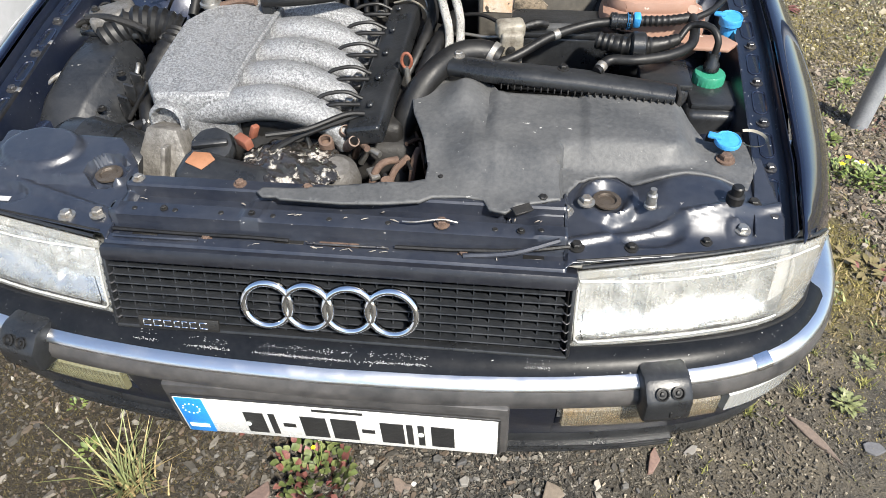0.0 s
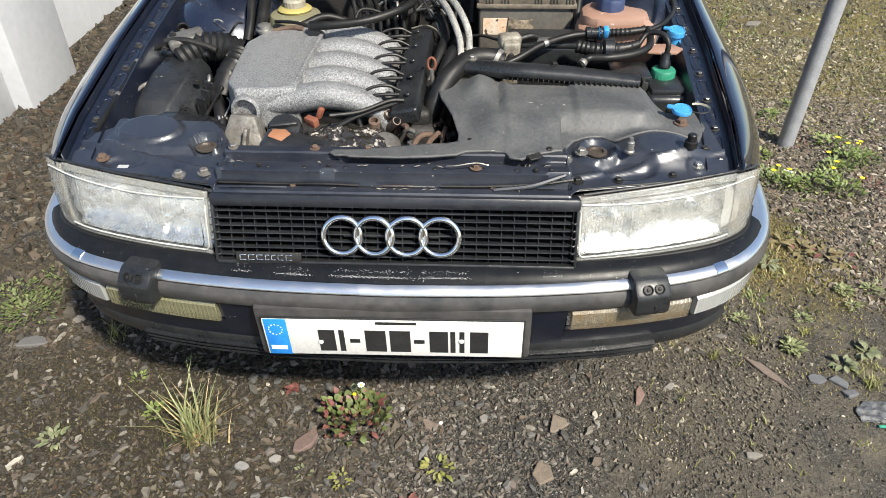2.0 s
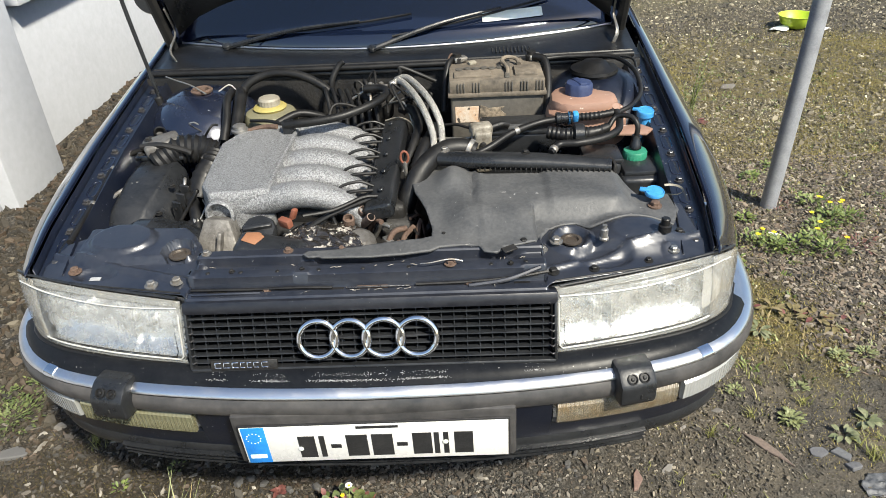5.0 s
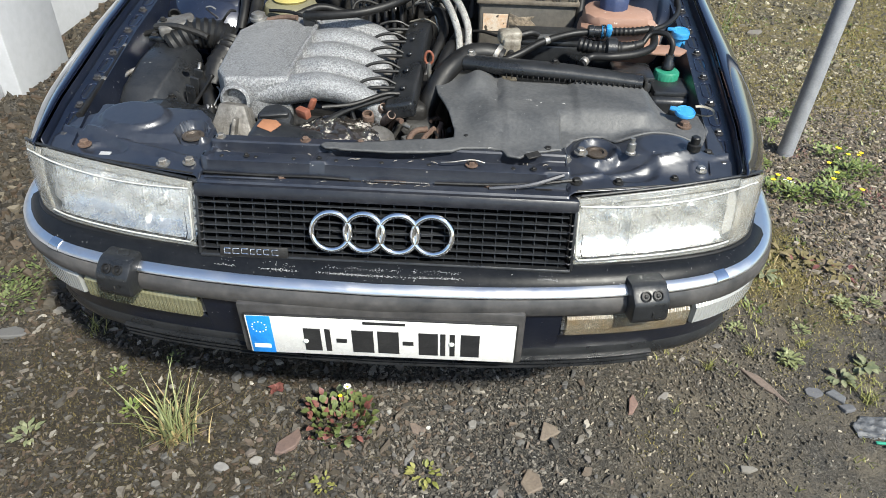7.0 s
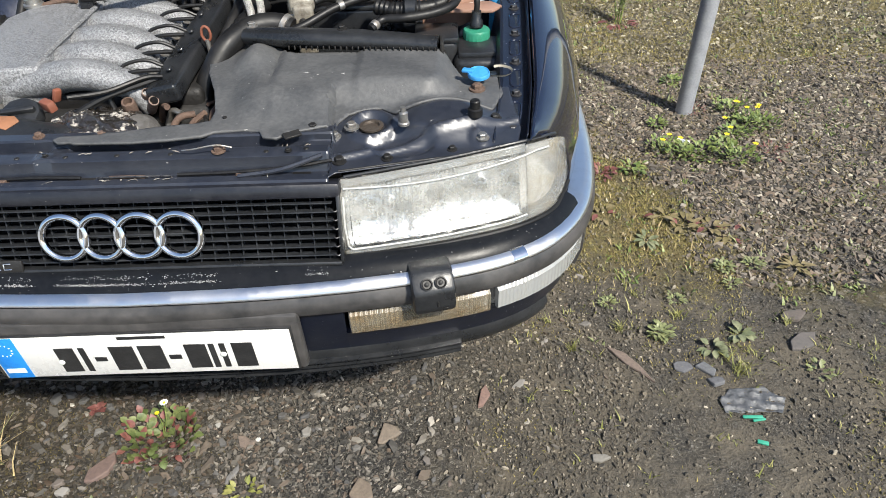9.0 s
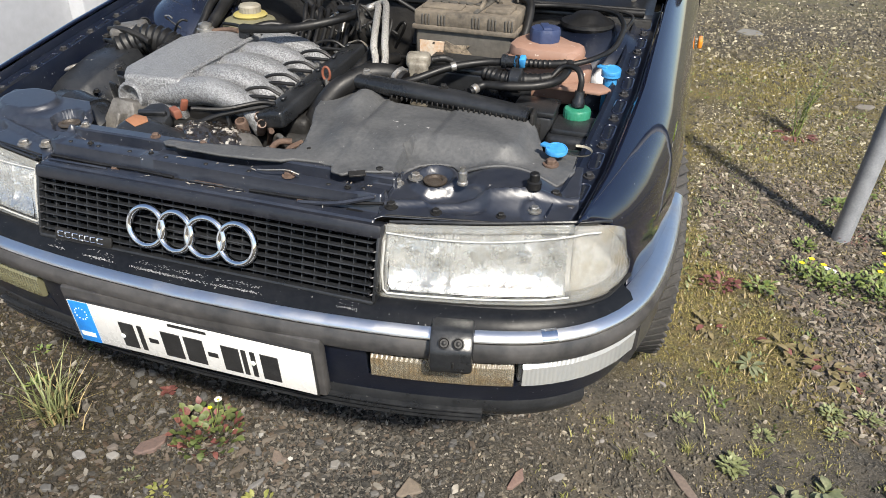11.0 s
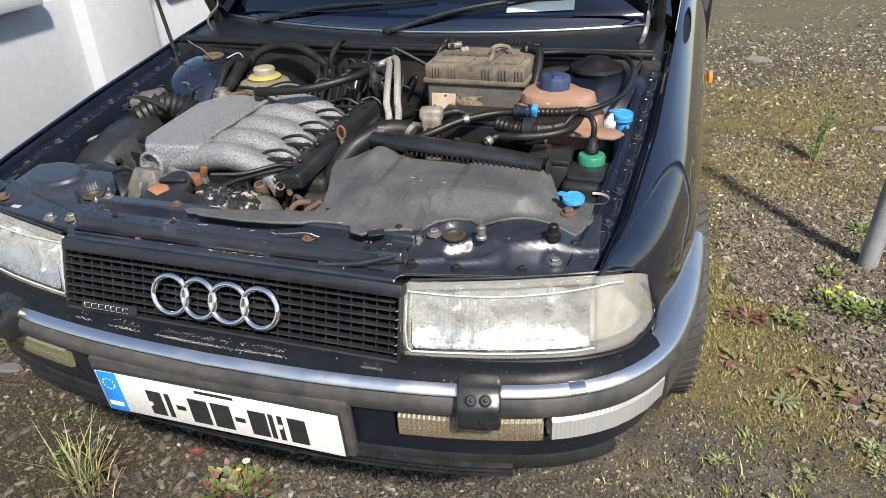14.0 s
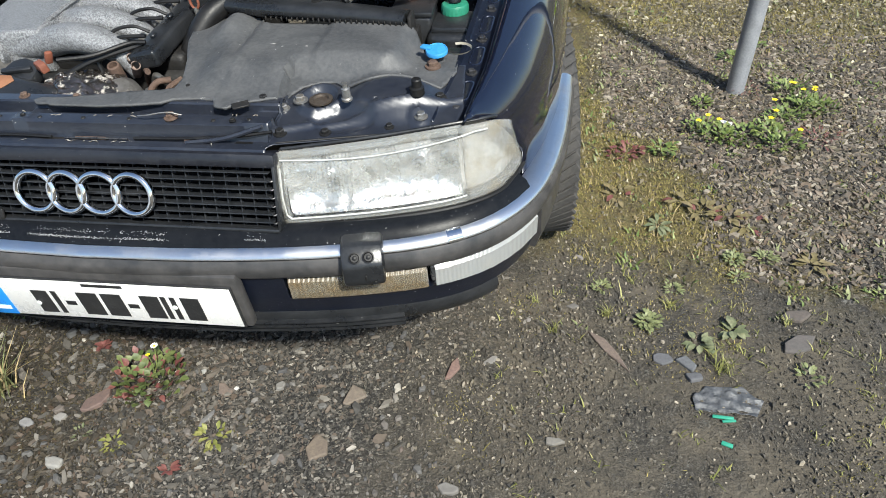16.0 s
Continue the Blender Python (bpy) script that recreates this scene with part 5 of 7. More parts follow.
bm = plate([(-0.062, -0.004), (-0.030, -0.010), (-0.018, 0.016), (-0.032, 0.026), (-0.058, 0.020)], 0.0270, 0.0290, 0.0006)
bmesh.ops.transform(bm, matrix=belt_at, verts=bm.verts)
part("orange_patch", bm, ORANGE_PATCH, belt, "faded orange paint patch")
part("sensor", lathe([(0.0125, -0.03), (0.0135, 0.010), (0.012, 0.016), (0.0085, 0.017), (0.008, 0.004), (0.001, 0.003)], (-0.052, 0.366, 0.722), (0.1, -0.4, 1), 18), RUST, engine, "rusty pipe stub")
part("sensor", lathe([(0.0095, -0.03), (0.0095, 0.022), (0.0078, 0.023), (0.007, 0.004), (0.001, 0.003)], (-0.030, 0.395, 0.728), (0.55, -0.6, 0.8), 16), STUB, engine)
part("sensor", lathe([(0.0095, -0.03), (0.0095, 0.020), (0.0078, 0.021), (0.007, 0.004), (0.001, 0.003)], (-0.010, 0.372, 0.724), (0.55, -0.7, 0.8), 16), STUB, engine)
part("housing", lathe([(0.040, -0.06), (0.042, -0.01), (0.034, 0.018), (0.020, 0.030), (0.012, 0.03)], (-0.028, 0.325, 0.688), (0.2, -0.3, 1), 24), OLD_CAST, engine, "grey thermostat housing")
part("pipe", tube([(0.03, 0.31, 0.63), (0.035, 0.315, 0.69), (0.05, 0.33, 0.715), (0.075, 0.345, 0.715)], 0.0065, 10, 6), RUST, engine)
part("fitting", lathe([(0.014, -0.02), (0.014, 0.012), (0.010, 0.02)], (0.062, 0.30, 0.688), (0.1, -0.2, 1), 12), RUST, engine)
part("clamp", box(0.016, 0.03, 0.008, 0.002, (0.036, 0.322, 0.70), (0, 0, 30)), STEEL, engine)
part("thin_pipe", tube([(0.09, 0.36, 0.71), (0.07, 0.33, 0.70), (0.06, 0.31, 0.66), (0.07, 0.30, 0.58)], 0.006, 8, 6), RUST, engine)
for pts, r in (([(-0.30, 0.30, 0.64), (-0.26, 0.29, 0.69), (-0.20, 0.30, 0.70), (-0.10, 0.35, 0.745), (0.0, 0.405, 0.762)], 0.006),
               ([(-0.14, 0.325, 0.765), (-0.08, 0.352, 0.762), (-0.02, 0.39, 0.770), (0.012, 0.40, 0.768)], 0.0045),
               ([(-0.07, 0.36, 0.70), (-0.085, 0.37, 0.74), (-0.05, 0.385, 0.752), (0.0, 0.41, 0.758)], 0.005)):
    part("wiring", tube(pts, r, 8, 6), RUBBER, engine)

# radiator cover
COVER = [(0.100, 0.566), (0.088, 0.540), (0.082, 0.480), (0.094, 0.420), (0.120, 0.350), (0.134, 0.290), (0.134, 0.255), (0.110, 0.246), (0.066, 0.240), (0.011, 0.228), (-0.070, 0.214), (-0.113, 0.212), (-0.120, 0.200),
         (-0.108, 0.190), (-0.088, 0.192), (-0.080, 0.187), (0.015, 0.185), (0.075, 0.189), (0.133, 0.199), (0.150, 0.212), (0.200, 0.217), (0.228, 0.212), (0.238, 0.190), (0.262, 0.184), (0.280, 0.203), (0.308, 0.212), (0.350, 0.226),
         (0.357, 0.256), (0.373, 0.280), (0.394, 0.291), (0.432, 0.296), (0.455, 0.277), (0.496, 0.280), (0.534, 0.293), (0.575, 0.290), (0.628, 0.279), (0.650, 0.329),
         (0.646, 0.398), (0.622, 0.402), (0.600, 0.392), (0.580, 0.398), (0.566, 0.440), (0.552, 0.470), (0.528, 0.484), (0.39, 0.476), (0.236, 0.480), (0.205, 0.556)]


def cover_z(x, y):
    """A low moulded tray: a flat lip along the panel, a shallow raised middle, a bulge at the back."""
    z = 0.747 + 0.0012 * noise.noise((x * 12, y * 12, 0))
    right = 0.572 - 0.05 * smooth(0.36 - y, 0.0, 0.075)
    raised = smooth(x, 0.150, 0.215) * (1 - smooth(x, right - 0.045, right)) * smooth(y, 0.215, 0.330)
    z += 0.026 * raised
    z += 0.006 * smooth(x, 0.376, 0.388) * raised * smooth(y, 0.25, 0.31)
    z += 0.016 * smooth(0.22 - x, 0.0, 0.08) * smooth(y, 0.28, 0.40)
    z += 0.026 * math.exp(-((x - 0.172) / 0.028) ** 2) * smooth(y, 0.38, 0.46) * (1 - smooth(y, 0.485, 0.545))
    z -= 0.007 * math.exp(-((x - 0.218) / 0.008) ** 2) * smooth(y, 0.30, 0.40)
    z += 0.003 * math.exp(-((x - 0.240) / 0.006) ** 2) * smooth(y, 0.22, 0.26)
    if x > 0.342 and y < 0.36:
        close = slam_z(x, y) + 0.004
        hug = 1 - smooth(y, 0.300, 0.345)
        z = max(close, z + (close - z) * hug)
    return z


cover = part("radiator_cover", draped(COVER, cover_z, 0.0075), GREY_PLASTIC)
tagged(cover, "dusty black moulded plastic air intake cover over the radiator", "engine cover")
thick(cover, 0.005)
# Hole in the cover, drawn as a dark disc in place of its shade.
for x, y in ((0.158, 0.262),):
    part("stud", lathe([(0.004, 0), (0.004, 0.002), (0.002, 0.003)], (x, y, cover_z(x, y)), seg=8), DARK, cover)
bolt((0.604, 0.345, cover_z(0.604, 0.345)), 0.010, RUST, cover)
part("cover_tag", box(0.030, 0.016, 0.004, 0.001, (0.287, 0.193, 0.748), (10, 0, 30), 1), DARK, cover)

# radiator with its top tank and hoses
radiator = tagged(part("radiator_tank", tube([(0.150, 0.540, 0.788), (0.24, 0.516, 0.790), (0.38, 0.504, 0.786), (0.535, 0.482, 0.780)], [0.030, 0.034, 0.034, 0.030], 20, 6, None, 0, 0.58), BLACK), "black plastic radiator top tank", "radiator")
for k in range(26):
    part("crimp", box(0.0025, 0.006, 0.008, 0.0008, (0.24 + k * 0.0115, 0.484 - 0.0012 * k, 0.782), seg=1), DARK, radiator)
part("core", box(0.40, 0.035, 0.34, 0.004, (0.35, 0.51, 0.58)), DARK, radiator)
part("end_clip", box(0.008, 0.04, 0.04, 0.003, (0.541, 0.481, 0.772)), DARK, radiator)
bolt((0.160, 0.540, 0.806), 0.008, STEEL, radiator)
bolt((0.345, 0.507, 0.807), 0.007, DARK, radiator)
hose("top_hose", [(0.068, 0.40, 0.62), (0.062, 0.45, 0.690), (0.078, 0.468, 0.735), (0.111, 0.510, 0.780), (0.156, 0.562, 0.797), (0.203, 0.580, 0.795), (0.232, 0.575, 0.785)], 0.0225, "thick black radiator top hose", seg=16, per=8, clamps=(0.93,))

# battery
battery = tagged(part("battery", box(0.245, 0.175, 0.16, 0.008, (0.297, 0.900, 0.772), seg=3), BATTERY_CASE), "dusty black car battery with a peeling label", "battery")
part("lid", plate([(-0.125, -0.092), (0.125, -0.092), (0.125, 0.092), (-0.125, 0.092)], 0.845, 0.882, 0.006, None, pose(0.297, 0.900, 0)), BATTERY_TOP, battery, "dust-covered battery lid")
part("lid_rim", box(0.258, 0.192, 0.012, 0.003, (0.297, 0.900, 0.842)), BATTERY_TOP, battery)
for x in (0.195, 0.235, 0.32, 0.36, 0.40):
    for k in range(3):
        part("lid_rib", box(0.004, 0.004, 0.026, 0.001, (x + k * 0.008, 0.8065, 0.862), seg=1), BATTERY_CASE, battery)
for k in range(6):
    part("vent_plug", lathe([(0.011, 0), (0.011, 0.003), (0.007, 0.004)], (0.200 + k * 0.022, 0.900 + 0.004 * (k % 2), 0.8815), seg=14), BATTERY_CASE, battery)
part("lid_step", box(0.10, 0.045, 0.008, 0.003, (0.235, 0.850, 0.884)), BATTERY_TOP, battery)
part("lid_step", box(0.060, 0.070, 0.010, 0.003, (0.375, 0.865, 0.885)), BATTERY_TOP, battery)
part("lid_channel", box(0.012, 0.17, 0.006, 0.002, (0.33, 0.900, 0.884), (0, 0, -4)), BATTERY_CASE, battery)
part("handle", tube([(0.325, 0.835, 0.878), (0.328, 0.86, 0.890), (0.322, 0.90, 0.892), (0.316, 0.92, 0.897), (0.330, 0.938, 0.900), (0.354, 0.935, 0.896), (0.362, 0.91, 0.888)], 0.0055, 8, 6), BATTERY_TOP, battery, "bent battery handle")
for x, y in ((0.195, 0.965), (0.400, 0.960)):
    t = part("terminal", lathe([(0.016, 0), (0.017, 0.016), (0.012, 0.020), (0.012, 0.028)], (x, y, 0.880), seg=16), DARK, battery)
    part("clamp", box(0.038, 0.026, 0.014, 0.004, (x + 0.008, y, 0.892), (0, 0, 20)), STEEL, t)
part("scrap", box(0.022, 0.018, 0.010, 0.004, (0.236, 0.945, 0.886), (8, -6, 25), 2), CREAM, battery)
part("label_patch", box(0.064, 0.0015, 0.044, 0.0005, (0.218, 0.8115, 0.788), seg=1), LABEL, battery)
part("label_patch", plate([(-0.035, -0.016), (0.028, -0.020), (0.036, -0.004), (0.020, 0.008), (0.030, 0.018), (-0.010, 0.012), (-0.034, 0.020)], 0, 0.004, 0.0008, None, pose(0.285, 0.8105, 0.792, 90, 4, 0)), TORN, battery, "torn dirty paper")
hose("battery_lead", [(0.405, 0.950, 0.895), (0.432, 0.930, 0.890), (0.438, 0.88, 0.85), (0.430, 0.83, 0.80), (0.415, 0.79, 0.76), (0.40, 0.75, 0.70)], 0.010, "thick black battery earth lead", "cable", per=8)
hose("battery_lead", [(0.185, 0.965, 0.892), (0.170, 0.94, 0.885), (0.160, 0.90, 0.84), (0.155, 0.86, 0.78)], 0.008, "dark lead at the battery terminal", "cable")
hose("battery_lead", [(0.195, 0.97, 0.894), (0.178, 0.98, 0.900), (0.168, 0.965, 0.87), (0.163, 0.93, 0.80)], 0.004, "thin rusty red battery wire", "cable", RUST)

# relay or fuse box in front of the battery
fuse = tagged(part("control_box", box(0.25, 0.10, 0.12, 0.008, (0.375, 0.700, 0.735), seg=3), BLACK), "black plastic box in front of the battery", "box")
part("box_lid", box(0.255, 0.105, 0.012, 0.004, (0.375, 0.700, 0.798)), BLACK, fuse)
part("box_catch", box(0.05, 0.02, 0.010, 0.003, (0.34, 0.668, 0.806)), GREY_PLASTIC, fuse)
neck = tagged(part("pump", box(0.042, 0.030, 0.11, 0.008, (0.252, 0.618, 0.768), (4, 0, 6), 3), PUMP), "dirty cream coloured metal pump housing", "pump")
part("pump_head", box(0.054, 0.036, 0.030, 0.009, (0.248, 0.628, 0.820), (4, 0, 14), 3), PUMP, neck)
part("screw", lathe([(0.008, 0), (0.008, 0.005), (0.004, 0.006)], (0.252, 0.602, 0.790), (0, -1, 0.1), 12), DARK, neck)
part("screw", lathe([(0.006, 0), (0.006, 0.005)], (0.256, 0.602, 0.755), (0, -1, 0.1), 12), STEEL, neck)
part("pump_outlet", tube([(0.275, 0.642, 0.818), (0.298, 0.65, 0.822), (0.315, 0.66, 0.815)], 0.008, 10, 4), DARK, neck)
# coolant reservoir
outl = [(0.415, 0.710), (0.440, 0.672), (0.475, 0.660), (0.58, 0.668), (0.618, 0.705), (0.618, 0.765), (0.575, 0.790), (0.545, 0.830), (0.445, 0.832), (0.420, 0.780)]
tank = tagged(part("coolant_reservoir", plate(outl, 0.735, 0.828, 0.022), TANK), "browned plastic coolant reservoir with a dark blue cap", "reservoir")
part("tank_top", plate([(0.435 + (x - 0.425) * 0.84, 0.758 + (y - 0.745) * 0.80) for x, y in outl], 0.812, 0.852, 0.016), TANK, tank)
part("flange", plate([(0.52, 0.640), (0.650, 0.632), (0.672, 0.660), (0.650, 0.690), (0.52, 0.69)], 0.784, 0.792, 0.003), TANK, tank)
cap = part("cap", lathe([(0.030, 0), (0.034, 0.004), (0.035, 0.026), (0.032, 0.034), (0.010, 0.037)], (0.502, 0.765, 0.846), seg=36, wobble=lambda i: 1.0 if i % 4 < 2 else 0.955), NAVY_CAP, tank, "faded dark blue screw cap")
part("cap_grip", box(0.020, 0.050, 0.010, 0.003, (0.502, 0.765, 0.880), (0, 0, 20)), NAVY_CAP, cap)
part("spigot", lathe([(0.007, 0), (0.007, 0.03), (0.009, 0.032)], (0.578, 0.690, 0.823), (0, -0.6, 0.8), 12), TANK, tank)

# washer bottle behind with a light blue flip cap, bottle with a green cap, bottle in front
def flip_cap(at, r, parent):
    c = part("flip_cap", lathe([(r * 0.98, 0), (r * 1.06, 0.001), (r * 1.06, 0.0065), (r * 0.99, 0.0085), (r * 0.93, 0.0080), (r * 0.90, 0.0068), (r * 0.05, 0.0072)], at, (0, -0.15, 1), 30), BLUE_CAP, parent, "light blue flip cap")
    part("cap_tab", box(0.014, 0.022, 0.006, 0.002, (at[0] - r * 1.0, at[1] + 0.006, at[2] + 0.008), (0, 0, 70)), BLUE_CAP, c)
    return c


bottle = tagged(part("filler_tube", lathe([(0.015, -0.10), (0.015, -0.008), (0.021, -0.004), (0.021, 0.004)], (0.662, 0.712, 0.808), seg=18), BLUE_CAP), "light blue filler neck of the washer bottle", "washer bottle")
flip_cap((0.662, 0.712, 0.812), 0.020, bottle)
fluid = tagged(part("fluid_bottle", box(0.115, 0.11, 0.17, 0.014, (0.622, 0.545, 0.655), seg=3), BLACK), "black plastic bottle with a green ribbed cap", "bottle")
part("shoulder", box(0.10, 0.09, 0.02, 0.008, (0.622, 0.55, 0.742)), BLACK, fluid)
part("ribbed_cap", lathe([(0.025, 0), (0.0285, 0.002), (0.029, 0.018), (0.0265, 0.022), (0.014, 0.024)], (0.613, 0.585, 0.748), seg=44, wobble=lambda i: 1.0 if i % 2 else 0.955), GREEN_CAP, fluid, "bright green ribbed cap")
part("cap_spout", lathe([(0.014, 0), (0.014, 0.012), (0.010, 0.018), (0.010, 0.032)], (0.613, 0.585, 0.774), (0.02, 0.15, 1), 16), BLACK, fluid)
part("bottle_label", box(0.030, 0.050, 0.001, 0, (0.662, 0.56, 0.7455), (0, 0, -12), 1), CREAM, fluid)
side = tagged(part("side_box", box(0.085, 0.085, 0.15, 0.010, (0.530, 0.572, 0.690), seg=3), BLACK), "small black plastic canister", "canister")
part("canister_lid", box(0.090, 0.090, 0.012, 0.004, (0.530, 0.572, 0.768)), BLACK, side)
front = tagged(part("washer_bottle", box(0.065, 0.075, 0.10, 0.010, (0.622, 0.400, 0.695), seg=3), BLACK), "dark washer bottle with a light blue cap", "washer bottle")
flip_cap((0.608, 0.372, 0.762), 0.0195, front)
part("bracket_ring", sheet([[(0.648 + 0.022 * math.cos(a) * (1 + 0.12 * q), 0.385 + 0.022 * math.sin(a) * (1 + 0.12 * q), 0.762 + 0.004 * q) for q in (0, 1)] for a in np.linspace(-2.4, 2.0, 18)]), CREAM, front, "cream plastic cap strap")

# hoses between radiator and reservoir
hose("coolant_hose", [(0.225, 0.555, 0.785), (0.265, 0.570, 0.797), (0.324, 0.612, 0.815), (0.395, 0.648, 0.824), (0.450, 0.655, 0.828)], 0.0085, "thin black coolant hose", clamps=(0.55,))
hose("coolant_hose", [(0.450, 0.655, 0.828), (0.49, 0.655, 0.830), (0.53, 0.655, 0.832), (0.572, 0.66, 0.836)], 0.0095, "black corrugated connector hose", ribs=0.10, per=8)
valve = tagged(part("hose_connector", lathe([(0.011, -0.020), (0.015, -0.018), (0.015, -0.008), (0.013, -0.006), (0.013, 0.010), (0.016, 0.012), (0.016, 0.020), (0.011, 0.022)], (0.450, 0.655, 0.829), (1, 0, 0), 18), BLACK), "black hose connector with a blue catch", "connector")
part("catch", box(0.014, 0.020, 0.024, 0.004, (0.478, 0.650, 0.834), (20, 0, 0)), BLUE_CAP, valve, "blue plastic catch")
part("catch_ring", lathe([(0.0150, -0.003), (0.0160, -0.002), (0.0160, 0.002), (0.0150, 0.003)], (0.464, 0.655, 0.829), (1, 0, 0), 18), BLUE_CAP, valve)
hose("coolant_hose", [(0.402, 0.505, 0.806), (0.425, 0.530, 0.815), (0.47, 0.528, 0.818), (0.525, 0.545, 0.820), (0.565, 0.575, 0.825), (0.578, 0.62, 0.832), (0.578, 0.66, 0.838)], 0.0088, "curved black coolant hose", seg=14, per=8, clamps=(0.08,))
hose("breather_hose", [(0.405, 0.605, 0.815), (0.44, 0.595, 0.812), (0.48, 0.590, 0.812), (0.52, 0.595, 0.816), (0.55, 0.605, 0.822)], [0.015, 0.015, 0.018, 0.013, 0.010], "black valve with corrugated hose", ribs=0.07, per=7, seg=14)
tagged(part("vent_valve", lathe([(0.020, -0.014), (0.026, -0.010), (0.026, 0.010), (0.020, 0.014)], (0.478, 0.590, 0.812), (1, 0, 0), 18), BLACK), "round black purge valve on a hose", "valve")
hose("vent_hose", [(0.55, 0.605, 0.822), (0.57, 0.62, 0.842), (0.60, 0.605, 0.846), (0.614, 0.588, 0.83), (0.613, 0.586, 0.80)], 0.0062, "thin black vent hose to the green cap")
hose("vent_hose", [(0.58, 0.66, 0.835), (0.62, 0.69, 0.842), (0.655, 0.75, 0.850), (0.665, 0.82, 0.862), (0.66, 0.90, 0.872), (0.62, 0.985, 0.875), (0.5, 1.01, 0.872), (0.43, 1.0, 0.87)], 0.006, "long black hose along the inner wing", per=8)
hose("brake_pipe", [(0.66, 0.80, 0.852), (0.672, 0.88, 0.868), (0.668, 0.97, 0.876), (0.55, 1.012, 0.876), (0.44, 1.012, 0.874)], 0.0035, "thin dark brake pipe along the bulkhead", "pipe", DARK)

# power-steering reservoir
ps = tagged(part("fluid_reservoir", lathe([(0.055, -0.06), (0.070, -0.045), (0.074, -0.01), (0.066, 0.004), (0.046, 0.010)], (-0.322, 0.868, 0.795), seg=32), OLIVE), "stained fluid reservoir with a yellow cap", "reservoir")
part("collar", lathe([(0.042, 0), (0.046, 0.006), (0.042, 0.010), (0.030, 0.012)], (-0.322, 0.872, 0.805), seg=28), YELLOW, ps, "yellow collar")
part("cap", lathe([(0.029, 0), (0.030, 0.017), (0.026, 0.022), (0.008, 0.023)], (-0.322, 0.874, 0.815), seg=40, wobble=lambda i: 1.0 if i % 2 else 0.95), CREAM, ps, "cream ribbed cap")

# air box, headlamp back, trunking at the wing
box_rows = [[(x, y, z) for x, z in row] for y, row in (
    (0.640, ((-0.625, 0.60), (-0.620, 0.745), (-0.602, 0.768), (-0.515, 0.768), (-0.495, 0.740), (-0.490, 0.60))),
    (0.565, ((-0.640, 0.59), (-0.638, 0.722), (-0.612, 0.756), (-0.525, 0.753), (-0.485, 0.700), (-0.470, 0.59))),
    (0.475, ((-0.650, 0.57), (-0.648, 0.690), (-0.620, 0.728), (-0.545, 0.722), (-0.490, 0.660), (-0.475, 0.57))),
    (0.385, ((-0.655, 0.55), (-0.650, 0.640), (-0.625, 0.676), (-0.560, 0.668), (-0.510, 0.610), (-0.500, 0.55))),
    (0.345, ((-0.652, 0.54), (-0.648, 0.60), (-0.625, 0.630), (-0.565, 0.625), (-0.520, 0.580), (-0.510, 0.54))))]
bm = sheet(box_rows, wrap=True)
vs = list(bm.verts)
bm.faces.new(vs[:6])
bm.faces.new(vs[-6:])
bmesh.ops.recalc_face_normals(bm, faces=bm.faces)
bmesh.ops.bevel(bm, geom=bm.edges[:], offset=0.006, segments=2, affect="EDGES", profile=0.5)
air = tagged(part("air_box", bm, BLACK), "black plastic air cleaner box", "air box")
part("box_lip", box(0.125, 0.012, 0.012, 0.004, (-0.557, 0.642, 0.772), (0, 0, -2)), BLACK, air, "clipped rear lip")
for k in range(3):
    part("box_flange", box(0.022, 0.008, 0.08, 0.003, (-0.478, 0.49 + k * 0.032, 0.690 + 0.006 * k), (10, 10, -10)), BLACK, air)
for x, y, z in ((-0.50, 0.545, 0.738), (-0.485, 0.50, 0.712), (-0.515, 0.47, 0.705), (-0.60, 0.635, 0.785)):
    bolt((x, y, z), 0.006, DARK, air)
lampback = tagged(part("lamp_back_cover", lathe([(0.02, -0.098), (0.040, -0.094), (0.054, -0.078), (0.062, -0.05), (0.064, -0.046), (0.067, -0.046), (0.069, 0.0), (0.070, 0.04), (0.060, 0.075), (0.03, 0.085)], (-0.462, 0.362, 0.668), (1, -0.10, -0.30), 40), BLACK), "round black plastic cover behind the headlight", "cover")
part("cover_ring", lathe([(0.069, 0.006), (0.074, 0.008), (0.074, 0.018), (0.069, 0.020)], (-0.462, 0.362, 0.668), (1, -0.10, -0.30), 40, None, False), BLACK, lampback)
hose("intake_trunk", [(-0.570, 0.645, 0.755), (-0.52, 0.668, 0.778), (-0.47, 0.680, 0.775), (-0.43, 0.685, 0.755)], 0.036, "black ribbed air intake trunk", ribs=0.06, seg=18, per=7)
hose("intake_trunk", [(-0.425, 0.675, 0.760), (-0.43, 0.64, 0.748), (-0.445, 0.60, 0.725), (-0.45, 0.56, 0.69)], 0.030, "black ribbed elbow hose", ribs=0.05, seg=16, per=6)
meter = tagged(part("air_meter", box(0.09, 0.06, 0.035, 0.010, (-0.555, 0.672, 0.795), (5, -8, 25), 3), OLD_CAST), "grey metal air flow meter", "air meter")
bolt((-0.585, 0.665, 0.812), 0.006, DARK, meter)
part("meter_arm", tube([(-0.60, 0.65, 0.80), (-0.55, 0.645, 0.805), (-0.50, 0.64, 0.795), (-0.47, 0.635, 0.785)], 0.008, 8, 5), DARK, meter)
reg = tagged(part("pressure_regulator", lathe([(0.016, -0.03), (0.016, 0.0), (0.022, 0.002), (0.022, 0.007), (0.017, 0.009), (0.017, 0.018), (0.008, 0.022)], (-0.372, 0.735, 0.796), seg=20), STEEL), "brass and steel pressure regulator", "regulator")
